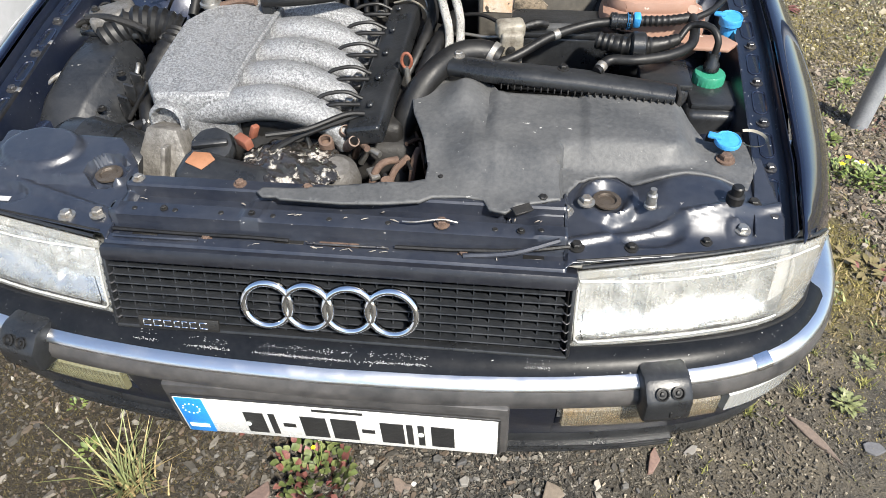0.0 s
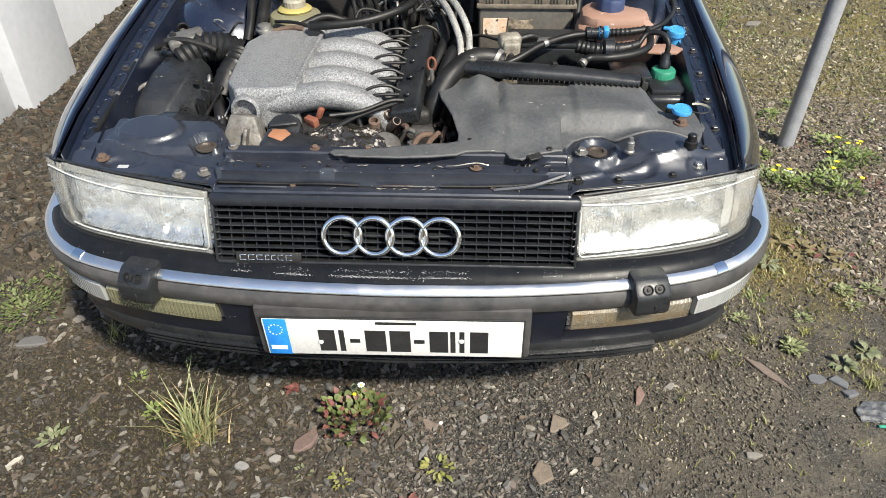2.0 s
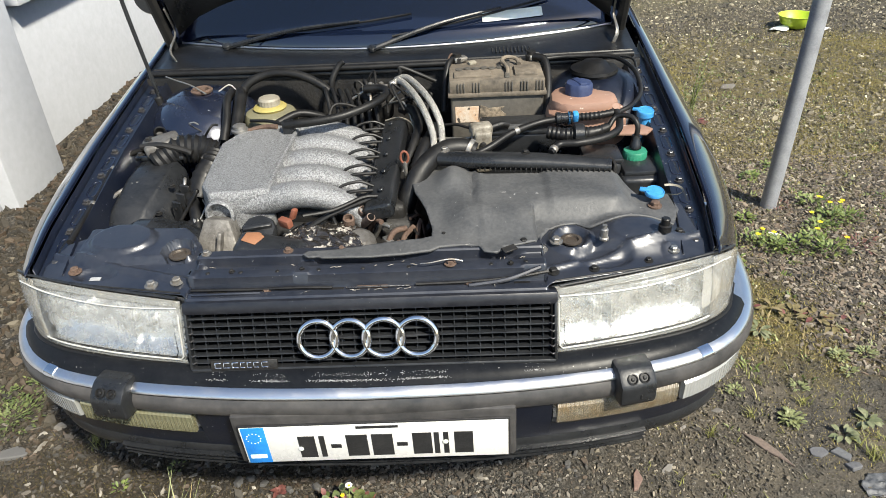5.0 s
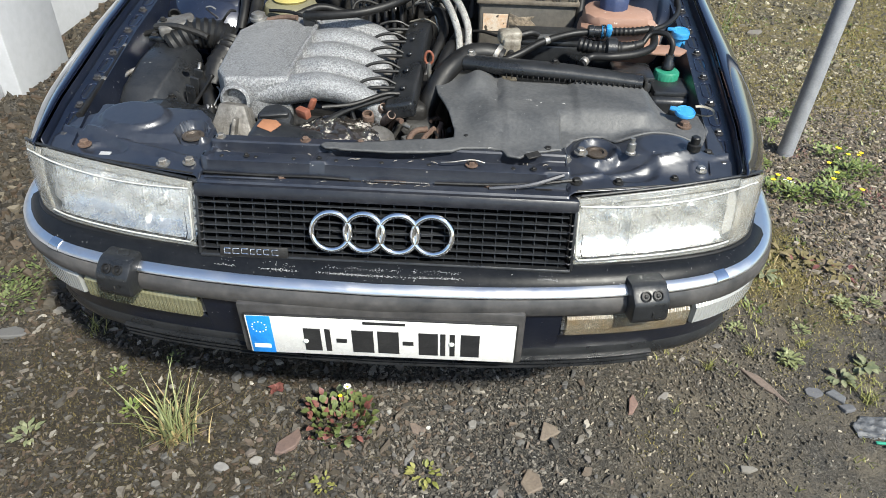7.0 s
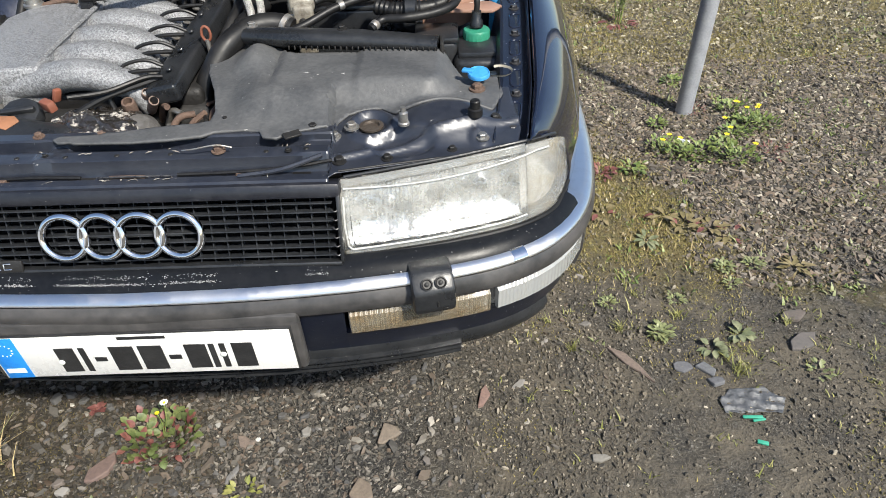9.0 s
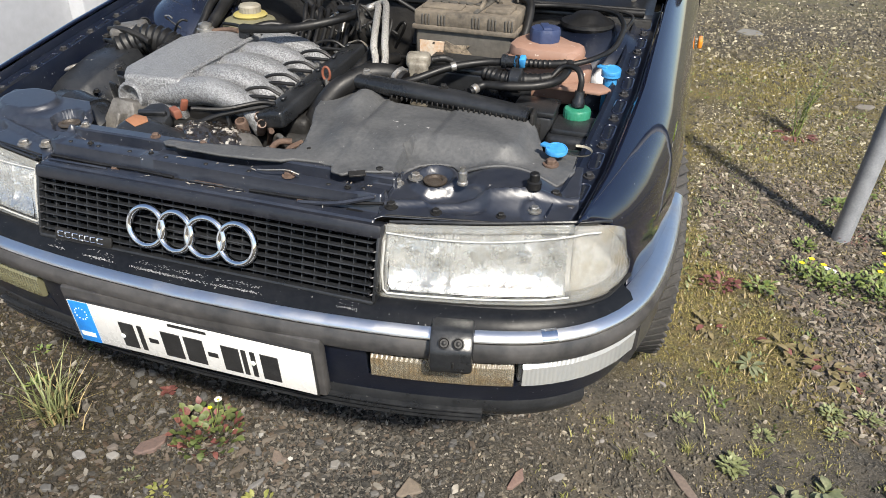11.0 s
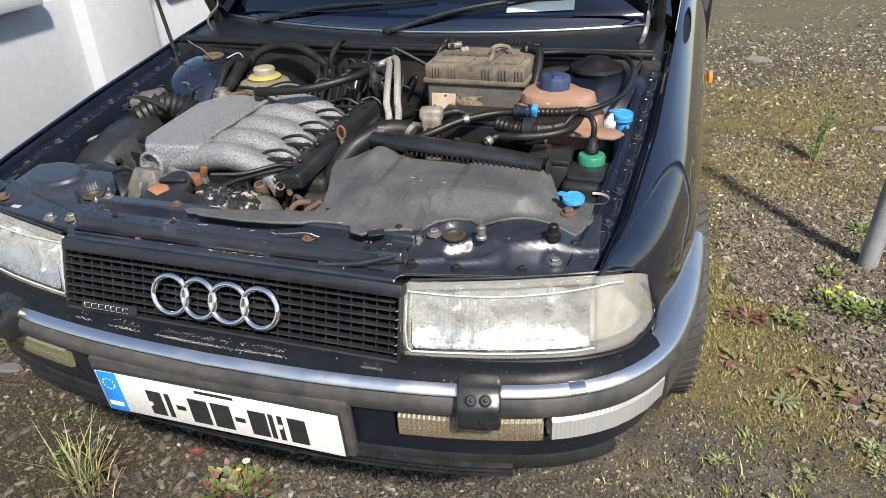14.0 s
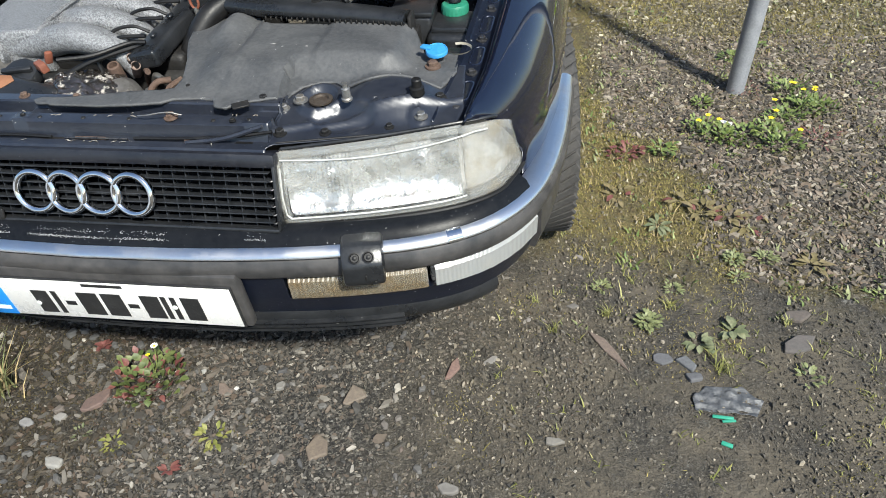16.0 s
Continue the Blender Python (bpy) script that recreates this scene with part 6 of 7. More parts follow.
part("regulator_elbow", tube([(-0.352, 0.735, 0.797), (-0.31, 0.745, 0.803), (-0.275, 0.735, 0.806)], 0.0065, 8, 5), RUST, reg)
hose("dark_hose", [(-0.45, 0.62, 0.68), (-0.47, 0.56, 0.705), (-0.44, 0.50, 0.70), (-0.42, 0.44, 0.66)], 0.016, "grimy hose beside the engine")
hose("dark_hose", [(-0.52, 0.43, 0.64), (-0.46, 0.455, 0.67), (-0.42, 0.47, 0.68), (-0.38, 0.50, 0.66)], 0.013, "short grimy hose with steel clips", clamps=(0.4, 0.6))
hose("wing_harness", [(-0.640, 0.30, 0.735), (-0.648, 0.40, 0.742), (-0.655, 0.50, 0.752), (-0.662, 0.60, 0.765), (-0.645, 0.68, 0.770), (-0.61, 0.74, 0.76)], 0.007, "thin black wiring along the wing", "cable", clamps=(0.3, 0.6))
hose("wing_harness", [(-0.635, 0.33, 0.72), (-0.642, 0.42, 0.725), (-0.63, 0.52, 0.735), (-0.60, 0.56, 0.74)], 0.005, "thin loose wire along the wing", "cable", STEEL)

# big hoses and looms behind the engine
hose("vacuum_hose", [(-0.245, 0.705, 0.822), (-0.18, 0.70, 0.828), (-0.10, 0.715, 0.835), (-0.03, 0.76, 0.845), (0.005, 0.82, 0.850), (-0.01, 0.87, 0.850), (-0.06, 0.885, 0.845)], 0.0105, "thick black vacuum hose over the manifold", seg=14, per=8)
tagged(part("hose_bracket", box(0.030, 0.024, 0.045, 0.004, (-0.238, 0.712, 0.808)), BLACK), "black hose bracket on the manifold", "bracket")
hose("servo_hose", [(-0.43, 0.955, 0.80), (-0.40, 0.975, 0.845), (-0.33, 0.985, 0.868), (-0.25, 0.975, 0.862), (-0.18, 0.955, 0.83), (-0.14, 0.93, 0.79)], 0.012, "thick black servo hose under the scuttle", seg=14, per=8)
hose("tape_loom", [(-0.42, 0.95, 0.83), (-0.405, 0.89, 0.83), (-0.40, 0.82, 0.80), (-0.40, 0.76, 0.77)], [0.014, 0.017, 0.016, 0.013], "dark taped wiring loom by the tower", "cable", seg=10)
hose("tape_loom", [(-0.44, 0.94, 0.835), (-0.435, 0.87, 0.835), (-0.428, 0.81, 0.80), (-0.43, 0.76, 0.76)], 0.011, "black taped cable loom by the tower", "cable")
for pts in ([(0.026, 0.929, 0.852), (0.059, 0.907, 0.864), (0.113, 0.774, 0.860), (0.145, 0.685, 0.832), (0.152, 0.664, 0.790), (0.150, 0.62, 0.74)],
            [(0.012, 0.904, 0.848), (0.041, 0.899, 0.858), (0.091, 0.767, 0.853), (0.121, 0.676, 0.826), (0.131, 0.656, 0.785), (0.130, 0.60, 0.735)]):
    hose("braided_hose", pts, 0.0085, "braided steel fuel hose in a pair", "hose", BRAID, seg=12, per=10, clamps=(0.03,))
dist = tagged(part("distributor", lathe([(0.045, -0.05), (0.048, 0.0), (0.040, 0.022), (0.030, 0.030), (0.012, 0.034)], (-0.035, 0.93, 0.800), (0, -0.3, 1), 24), DARK), "grimy dark metering unit with pipes", "fuel distributor")
bolt((-0.035, 0.922, 0.834), 0.010, STEEL, dist)
for k in range(6):
    a = k * 1.05
    part("outlet", lathe([(0.007, 0), (0.007, 0.018), (0.004, 0.02)], (-0.035 + 0.030 * math.cos(a), 0.925 + 0.028 * math.sin(a), 0.822), seg=8), STEEL, dist)
random.seed(5)
for k in range(16):
    x0, y0 = random.uniform(-0.16, 0.14), random.uniform(0.84, 0.98)
    a = Vector((x0, y0, random.uniform(0.78, 0.83)))
    b = a + Vector((random.uniform(-0.12, 0.12), random.uniform(-0.12, 0.06), random.uniform(-0.05, 0.02)))
    c = (a + b) / 2 + Vector((random.uniform(-0.04, 0.04), random.uniform(-0.03, 0.03), random.uniform(0.02, 0.055)))
    hose("fuel_pipe", [a, a.lerp(c, 0.6) + Vector((0, 0, 0.012)), c, b], random.choice((0.003, 0.004, 0.006)), "thin dark fuel pipe behind the engine", "pipe", random.choice((RUBBER, DARK, DARK, STEEL)))
for k in range(7):
    x = -0.175 + k * 0.021
    hose("plug_lead", [(x, 0.955, 0.79), (x - 0.006, 0.94, 0.825), (x + 0.004, 0.91, 0.838 - 0.006 * k), (x + 0.02, 0.86, 0.80), (x + 0.03, 0.80, 0.76)], 0.006, "black plug lead behind the engine", "cable", ribs=0.05)
hose("stand_pipe", [(-0.165, 0.965, 0.80), (-0.160, 0.97, 0.845), (-0.140, 0.985, 0.880), (-0.125, 0.99, 0.892)], 0.0085, "black hose end sticking up", per=5)
hose("loom", [(0.05, 0.60, 0.72), (0.075, 0.66, 0.76), (0.09, 0.74, 0.79), (0.075, 0.80, 0.81), (0.04, 0.84, 0.80)], 0.012, "black wiring loom beside the engine", "cable", ribs=0.05)
hose("loom", [(0.085, 0.58, 0.74), (0.105, 0.64, 0.77), (0.125, 0.72, 0.775), (0.13, 0.80, 0.76)], 0.015, "ribbed black conduit beside the engine", "cable", ribs=0.09, per=8)
hose("dark_hose", [(-0.29, 0.80, 0.79), (-0.24, 0.84, 0.80), (-0.19, 0.86, 0.785), (-0.15, 0.88, 0.76)], 0.010, "black hose from the reservoir")
hose("dark_hose", [(-0.36, 0.80, 0.80), (-0.30, 0.77, 0.808), (-0.25, 0.755, 0.800), (-0.20, 0.75, 0.79)], 0.0045, "thin black hose in front of the reservoir")
hose("wire", [(0.12, 0.80, 0.76), (0.18, 0.78, 0.775), (0.22, 0.74, 0.78), (0.25, 0.70, 0.79)], 0.004, "thin dark wire near the battery", "cable", DARK)
hose("wire", [(0.10, 0.70, 0.76), (0.15, 0.70, 0.77), (0.20, 0.68, 0.775), (0.235, 0.665, 0.785)], 0.0035, "thin grey wire near the battery", "cable", STEEL)
hose("wire", [(0.0, 0.80, 0.785), (0.04, 0.78, 0.80), (0.075, 0.75, 0.79), (0.08, 0.70, 0.77)], 0.0022, "thin ochre wire behind the manifold", "cable", PUMP)

# small fittings along the inner wing and bulkhead
for x, y, z in ((-0.628, 0.770, 0.760), (-0.612, 0.800, 0.775)):
    tagged(part("pipe_end", lathe([(0.016, -0.03), (0.017, 0.008), (0.015, 0.012), (0.012, 0.010), (0.011, -0.01), (0.001, -0.011)], (x, y, z), (0.35, -0.55, 0.75), 20, None, False), RUBBER), "open black pipe end beside the inner wing", "pipe")
random.seed(23)
for k in range(12):
    x0, y0 = random.uniform(-0.56, -0.42), random.uniform(0.46, 0.76)
    a = Vector((x0, y0, 0.70 + 0.10 * (y0 - 0.45) / 0.3 + random.uniform(-0.02, 0.02)))
    b = a + Vector((random.uniform(-0.05, 0.05), random.uniform(-0.09, 0.05), random.uniform(-0.06, 0.0)))
    c = (a + b) / 2 + Vector((random.uniform(-0.03, 0.03), random.uniform(-0.02, 0.02), random.uniform(0.008, 0.028)))
    hose("thin_wire", [a, a.lerp(c, 0.5) + Vector((0, 0, 0.006)), c, b], random.choice((0.0022, 0.003, 0.0045)), "thin dark wire between air box and engine", "cable", random.choice((RUBBER, RUBBER, DARK, STEEL)))
for k in range(10):
    x0, y0 = random.uniform(0.02, 0.13), random.uniform(0.30, 0.46)
    a = Vector((x0, y0, random.uniform(0.68, 0.735)))
    b = a + Vector((random.uniform(-0.05, 0.05), random.uniform(-0.06, 0.06), random.uniform(-0.06, -0.01)))
    hose("thin_wire", [a, (a + b) / 2 + Vector((0, 0, 0.018)), b], random.choice((0.003, 0.004, 0.006)), "thin grimy pipe at the front of the engine", "pipe", random.choice((RUST, DARK, STEEL)))
for pts in ([(-0.50, 0.90, 0.845), (-0.55, 0.93, 0.862), (-0.60, 0.96, 0.868), (-0.635, 0.985, 0.872)], [(-0.475, 0.93, 0.84), (-0.45, 0.955, 0.85), (-0.43, 0.95, 0.835)]):
    hose("thin_wire", pts, 0.0022, "thin pale wire across the strut tower", "cable", STEEL)


# ---- gravel, stones and weeds ----
def stone_shape(rng, n, length, width, height, jag=0.25):
    """Corner points of n flat slate chips: five-sided prisms, the top smaller than the foot."""
    k = 5
    a = (np.arange(k) * 2 * np.pi / k)[None, :] + rng.uniform(-0.4, 0.4, (n, k))
    r = 1 + rng.uniform(-jag, jag, (n, k))
    x, y = np.cos(a) * r * length[:, None] / 2, np.sin(a) * r * width[:, None] / 2
    shrink = rng.uniform(0.65, 0.95, (n, 1))
    low = np.stack([x, y, np.zeros_like(x) - 0.3 * height[:, None]], -1)
    high = np.stack([x * shrink, y * shrink, np.ones_like(x) * height[:, None] * rng.uniform(0.75, 1.2, (n, k))], -1)
    return np.concatenate([low, high], 1)


def turned(pts, rng, tilt):
    n = len(pts)
    yaw, tx, ty = rng.uniform(0, 2 * np.pi, n), rng.normal(0, tilt, n), rng.normal(0, tilt, n)
    c, s = np.cos(yaw)[:, None], np.sin(yaw)[:, None]
    x, y, z = pts[..., 0], pts[..., 1], pts[..., 2]
    z = z + x * np.tan(tx)[:, None] + y * np.tan(ty)[:, None]
    return np.stack([x * c - y * s, x * s + y * c, z], -1)


def chips_mesh(name, pts):
    n, k = len(pts), 5
    base = (np.arange(n) * 2 * k)[:, None]
    verts = pts.reshape(-1, 3)
    i = np.arange(k)
    quads = np.stack([i, (i + 1) % k, (i + 1) % k + k, i + k], -1)
    faces = [tuple(f) for f in (base[:, :, None] + quads[None]).reshape(-1, 4).tolist()]
    faces += [tuple(f) for f in (base + np.arange(k, 2 * k)[None]).tolist()]
    me = bpy.data.meshes.new(name)
    me.from_pydata(verts.tolist(), [], faces)
    me.update()
    return me


def stone_material(name, ramp, per_object=False, rough=0.75, gain=(1.0, 1.0, 1.0)):
    ramp = [(pos, tuple(c * g for c, g in zip(col, gain))) for pos, col in ramp]
    m, t, b = mat(name, (0.1, 0.1, 0.1), rough)
    v = place(t)
    rnd = node(t, "ObjectInfo").outputs["Random"] if per_object else node(t, "NewGeometry").outputs["Random Per Island"]
    r = node(t, "ValToRGB", {"Fac": rnd})
    el = r.color_ramp.elements
    el[0].position, el[0].color = ramp[0][0], (*ramp[0][1], 1)
    el[1].position, el[1].color = ramp[-1][0], (*ramp[-1][1], 1)
    for pos, col in ramp[1:-1]:
        e = el.new(pos)
        e.color = (*col, 1)
    g = fac(t, v, 120, 4, 0.65, 0.3, 0.7)
    t.links.new(mix(t, node(t, "Math", {0: g, 1: 0.30}, operation="MULTIPLY").outputs["Value"], r.outputs["Color"], (0.095, 0.084, 0.068)), b.inputs["Base Color"])
    bump(t, b, g, 0.35, 0.002)
    return m


SLATE = stone_material("slate_chips", ((0.0, (0.018, 0.018, 0.018)), (0.32, (0.042, 0.040, 0.037)), (0.55, (0.072, 0.068, 0.062)), (0.70, (0.078, 0.058, 0.044)), (0.86, (0.118, 0.112, 0.104)), (0.985, (0.175, 0.168, 0.155)), (1.0, (0.30, 0.29, 0.27))), gain=(1.30, 1.24, 1.14))
BROWN_SLATE = stone_material("brown_slate_chips", ((0.0, (0.014, 0.013, 0.011)), (0.35, (0.036, 0.031, 0.024)), (0.62, (0.064, 0.055, 0.042)), (0.78, (0.078, 0.050, 0.033)), (0.92, (0.110, 0.103, 0.090)), (1.0, (0.20, 0.19, 0.17))), gain=(0.66, 0.59, 0.47))
WARM_SLATE = stone_material("weathered_slate_chips", ((0.0, (0.016, 0.015, 0.014)), (0.3, (0.044, 0.040, 0.036)), (0.6, (0.084, 0.075, 0.066)), (0.75, (0.088, 0.066, 0.050)), (0.92, (0.132, 0.121, 0.108)), (1.0, (0.21, 0.20, 0.18))), gain=(1.72, 1.60, 1.42))
SLATE_ONE = stone_material("slate_stones", ((0.0, (0.045, 0.045, 0.047)), (0.4, (0.085, 0.083, 0.080)), (0.7, (0.125, 0.120, 0.112)), (0.85, (0.10, 0.070, 0.054)), (1.0, (0.19, 0.185, 0.172))), True)
PEBBLE = stone_material("slate_and_pebbles", ((0.0, (0.024, 0.023, 0.021)), (0.4, (0.066, 0.060, 0.050)), (0.7, (0.108, 0.097, 0.078)), (0.90, (0.165, 0.155, 0.135)), (1.0, (0.30, 0.29, 0.26))), gain=(1.85, 1.75, 1.42))
GRIT = stone_material("fine_grit", ((0.0, (0.018, 0.018, 0.018)), (0.5, (0.046, 0.043, 0.039)), (0.85, (0.085, 0.078, 0.068)), (1.0, (0.20, 0.19, 0.175))), gain=(2.0, 1.85, 1.55))


def field(x, y, scale, seed):
    """Cheap smooth random field over arrays, about 0..1."""
    v = 0
    for k, (a, b, p) in enumerate(((1.0, 0.6, 0.3), (-0.7, 1.1, 1.9), (1.7, -0.9, 4.1), (0.4, 1.9, 2.6), (-2.1, 0.5, 5.2))):
        v = v + np.sin((a * x + b * y) * scale + p + seed * (k + 1) * 1.7)
    return 0.5 + v / 7.0


def heights(x, y):
    return np.array([ground_height(a, b) for a, b in zip(x, y)])


def scatter(seed, count, x0, x1, y0, y1, keep):
    rng = np.random.default_rng(seed)
    x, y = rng.uniform(x0, x1, count), rng.uniform(y0, y1, count)
    ok = rng.uniform(0, 1, count) < keep(x, y)
    return rng, x[ok], y[ok]


def lay(name, label, seed, count, area, keep, size, material, thin=0.28, tilt=0.28):
    rng, x, y = scatter(seed, count, *area, keep)
    n = len(x)
    length = np.exp(rng.normal(math.log(size), 0.42, n))
    length = np.clip(length, size * 0.4, size * 2.6)
    width = length * rng.uniform(0.24, 0.62, n)
    pts = turned(stone_shape(rng, n, length, width, length * thin * rng.uniform(0.5, 1.3, n)), rng, tilt)
    pts[..., 0] += x[:, None]
    pts[..., 1] += y[:, None]
    pts[..., 2] += heights(x, y)[:, None]
    ob = obj(name, chips_mesh(name, pts), material, ground, label, smooth=False)
    return tagged(ob, kind="stuff")


def step(d, soft):
    return np.clip(0.5 + d / soft, 0, 1)


def ragged(x, y, seed):
    return 0.16 * (field(x, y, 5, seed) - 0.5) + 0.10 * (field(x, y, 17, seed + 3) - 0.5)


def past_soil(x, y):
    """1 behind the edge of the bare soil."""
    return step(0.32 * x + y - 1.03 + ragged(x, y, 2), 0.14)


def chip_side(x, y):
    """1 where the slate chips lie, 0 on the mossy strip beside the car."""
    return step(x + 0.42 * y - 1.68 + ragged(x, y, 4), 0.12)


def bare(x, y):
    return step(x - 0.52 + 2 * ragged(x, y, 6), 0.35) * (1 - past_soil(x, y))


def mossy(x, y):
    return past_soil(x, y) * (1 - chip_side(x, y)) * (x > 0.78)


def westward(x):
    return np.clip((0.10 - x) / 0.4, 0, 0.9)


def brown_patch(x, y):
    return np.clip(1.15 * np.exp(-(((x + 0.74) / 0.40) ** 2 + ((y - 0.12) / 0.30) ** 2)) + 0.6 * (field(x, y, 6, 9) - 0.45), 0, 1)


lay("gravel", "dark grey slate chips", 11, 78000, (-1.0, 1.0, -0.22, 0.62), lambda x, y: (1 - 0.93 * bare(x, y)) * (1 - westward(x)) * (x < 0.95) * (0.5 + 0.6 * field(x, y, 4, 1)), 0.0086, SLATE)
lay("gravel", "brown and grey slate chips in brown soil", 17, 46000, (-1.5, 0.15, -0.22, 0.85), lambda x, y: westward(x) * (1 - 0.9 * brown_patch(x, y)), 0.0108, BROWN_SLATE, 0.24, 0.24)
lay("gravel", "larger grey slate chips", 18, 3800, (-1.5, 0.55, -0.24, 0.6), lambda x, y: (0.25 + 0.75 * westward(x)) * (1 - 0.75 * brown_patch(x, y)), 0.0185, SLATE, 0.24, 0.20)
lay("gravel", "long weathered slate chips", 12, 36000, (1.0, 2.5, 0.62, 2.15), lambda x, y: chip_side(x, y) * past_soil(x, y) * np.clip(1.25 - 0.55 * np.clip(y - 1.2, 0, 2), 0.15, 1), 0.0140, WARM_SLATE, 0.20, 0.26)
lay("gravel", "small weathered slate chips", 19, 30000, (0.95, 2.7, 0.7, 2.9), lambda x, y: chip_side(x, y) * past_soil(x, y) * np.clip(0.25 + 0.6 * (y - 0.9), 0.2, 1), 0.0105, PEBBLE, 0.26, 0.28)
lay("gravel", "brownish slate chips by the wall", 13, 13000, (-2.05, -0.8, 0.5, 4.2), lambda x, y: 0.95 + 0 * x, 0.027, BROWN_SLATE)
lay("gravel", "scattered slate and pale pebbles", 14, 40000, (0.85, 4.6, 2.2, 6.4), lambda x, y: 0.30 + 0.5 * field(x, y, 2.2, 3) + 0.5 * np.exp(-((y - 4.25 - 0.12 * x) / 0.5) ** 2), 0.0165, PEBBLE)
lay("grit", "fine dark grit in the soil", 15, 34000, (0.35, 1.9, -0.3, 0.8), lambda x, y: bare(x, y) * (0.15 + 0.85 * np.clip(field(x, y, 5, 2) * 1.6 - 0.4, 0, 1)), 0.0058, GRIT, 0.5, 0.3)
lay("grit", "fine pale grit on the moss", 16, 9000, (0.80, 1.7, 0.55, 2.6), lambda x, y: 0.6 * mossy(x, y), 0.0075, PEBBLE, 0.5, 0.3)

# single stones that can be told apart
rng = np.random.default_rng(3)
shapes = []
for k in range(8):
    pts = stone_shape(rng, 1, np.array([1.0]), np.array([rng.uniform(0.4, 0.85)]), np.array([rng.uniform(0.2, 0.42)]), 0.2)
    me = chips_mesh("stone", pts)
    bm = bmesh.new()
    bm.from_mesh(me)
    bmesh.ops.bevel(bm, geom=[e for e in bm.edges if len(e.link_faces) == 2], offset=0.05, segments=1, affect="EDGES", profile=0.5)
    bm.to_mesh(me)
    bm.free()
    me.materials.append(SLATE_ONE)
    shapes.append(me)
for k in range(200):
    x, y = rng.uniform(-0.55, 0.62), rng.uniform(-0.24, 0.42)
    o = new("stone", shapes[k % 8])
    sz = float(np.clip(np.exp(rng.normal(math.log(0.019), 0.35)), 0.012, 0.042)) * (0.75 if x > 0.35 else 1)
    o.matrix_basis = pose(x, y, ground_height(x, y) + 0.001, rng.normal(0, 9), rng.normal(0, 9), rng.uniform(0, 360)) @ Matrix.Diagonal((sz, sz, sz, 1))
    o.parent = ground


def rock(at, size, yaw, color, other, label, seed):
    """One marked stone: a worn angular block."""
    r = random.Random(seed)
    n = r.choice((5, 6, 7))
    outline = []
    for i in range(n):
        a, k = 2 * math.pi * (i + r.uniform(-0.38, 0.38)) / n, r.uniform(0.68, 1.18)
        outline.append((math.cos(a) * k * size[0] / 2, math.sin(a) * k * size[1] / 2))
    bm = plate(outline, -0.4 * size[2], 0.8 * size[2], 0.22 * size[2])
    tilt = (r.uniform(-0.10, 0.10), r.uniform(-0.18, 0.18))
    for v in bm.verts:
        v.co.z += tilt[0] * v.co.x + tilt[1] * v.co.y + (0.15 * size[2] * noise.noise(v.co * 60 + Vector((seed, 0, 0))) if v.co.z > 0 else 0)
    m = weathered("stone_" + str(seed), tuple(0.5 * c + 0.035 for c in color), tuple(0.62 * c + 0.03 for c in other), 0.8, 0.9, 0, 40, 160, (0.35, 0.65), 0.4)
    return tagged(part("stone", bm, m, None, smooth=False, m=pose(at[0], at[1], ground_height(*at) - size[2] * 0.15, 0, 0, yaw)), label, "stone", "single stones on the gravel")


rock((0.612, 0.24), (0.075, 0.030, 0.012), 75, (0.20, 0.105, 0.08), (0.26, 0.15, 0.11), "flat reddish stone lying on gravel", 1)
rock((0.39, 0.14), (0.075, 0.05, 0.014), 60, (0.17, 0.125, 0.085), (0.22, 0.17, 0.12), "flat brown stone in the grit", 2)
rock((0.345, 0.0), (0.085, 0.06, 0.016), 100, (0.16, 0.11, 0.07), (0.20, 0.15, 0.10), "rough brown stone in the grit", 3)
rock((0.986, 0.345), (0.150, 0.026, 0.014), -52, (0.17, 0.11, 0.08), (0.21, 0.15, 0.11), "long narrow brown stone on the soil", 4)
rock((-0.243, -0.10), (0.052, 0.034, 0.020), -10, (0.42, 0.40, 0.36), (0.36, 0.34, 0.30), "pale rounded pebble on the gravel", 5)
rock((-0.235, 0.075), (0.10, 0.05, 0.016), 60, (0.15, 0.085, 0.07), (0.20, 0.12, 0.09), "reddish brown stone beside the weed", 6)
rock((0.098, 0.142), (0.016, 0.012, 0.008), 0, (0.75, 0.74, 0.70), (0.68, 0.66, 0.6), "small white pebble on the gravel", 7)
rock((0.86, 0.07), (0.055, 0.024, 0.012), 5, (0.25, 0.23, 0.19), (0.20, 0.18, 0.15), "pale flat stone in the soil", 8)
rock((0.645, -0.07), (0.06, 0.028, 0.012), -15, (0.25, 0.23, 0.20), (0.20, 0.18, 0.16), "pale flat stone in the grit", 9)
rock((1.162, 0.322), (0.060, 0.030, 0.014), -50, (0.10, 0.105, 0.115), (0.14, 0.145, 0.155), "flat blue grey slate half sunk in soil", 15)
rock((1.176, 0.285), (0.044, 0.034, 0.014), 20, (0.12, 0.12, 0.13), (0.15, 0.15, 0.16), "blue grey slate flake in soil", 16)
rock((1.112, 0.334), (0.050, 0.036, 0.010), 10, (0.09, 0.09, 0.10), (0.12, 0.12, 0.13), "flat grey stone sunk in soil", 17)
rock((0.073, 0.135), (0.050, 0.030, 0.010), -50, (0.17, 0.115, 0.085), (0.21, 0.15, 0.11), "flat reddish brown stone in gravel", 18)
rock((-0.375, -0.003), (0.036, 0.028, 0.016), 20, (0.26, 0.25, 0.24), (0.22, 0.21, 0.20), "rounded grey pebble beside the grass tuft", 19)
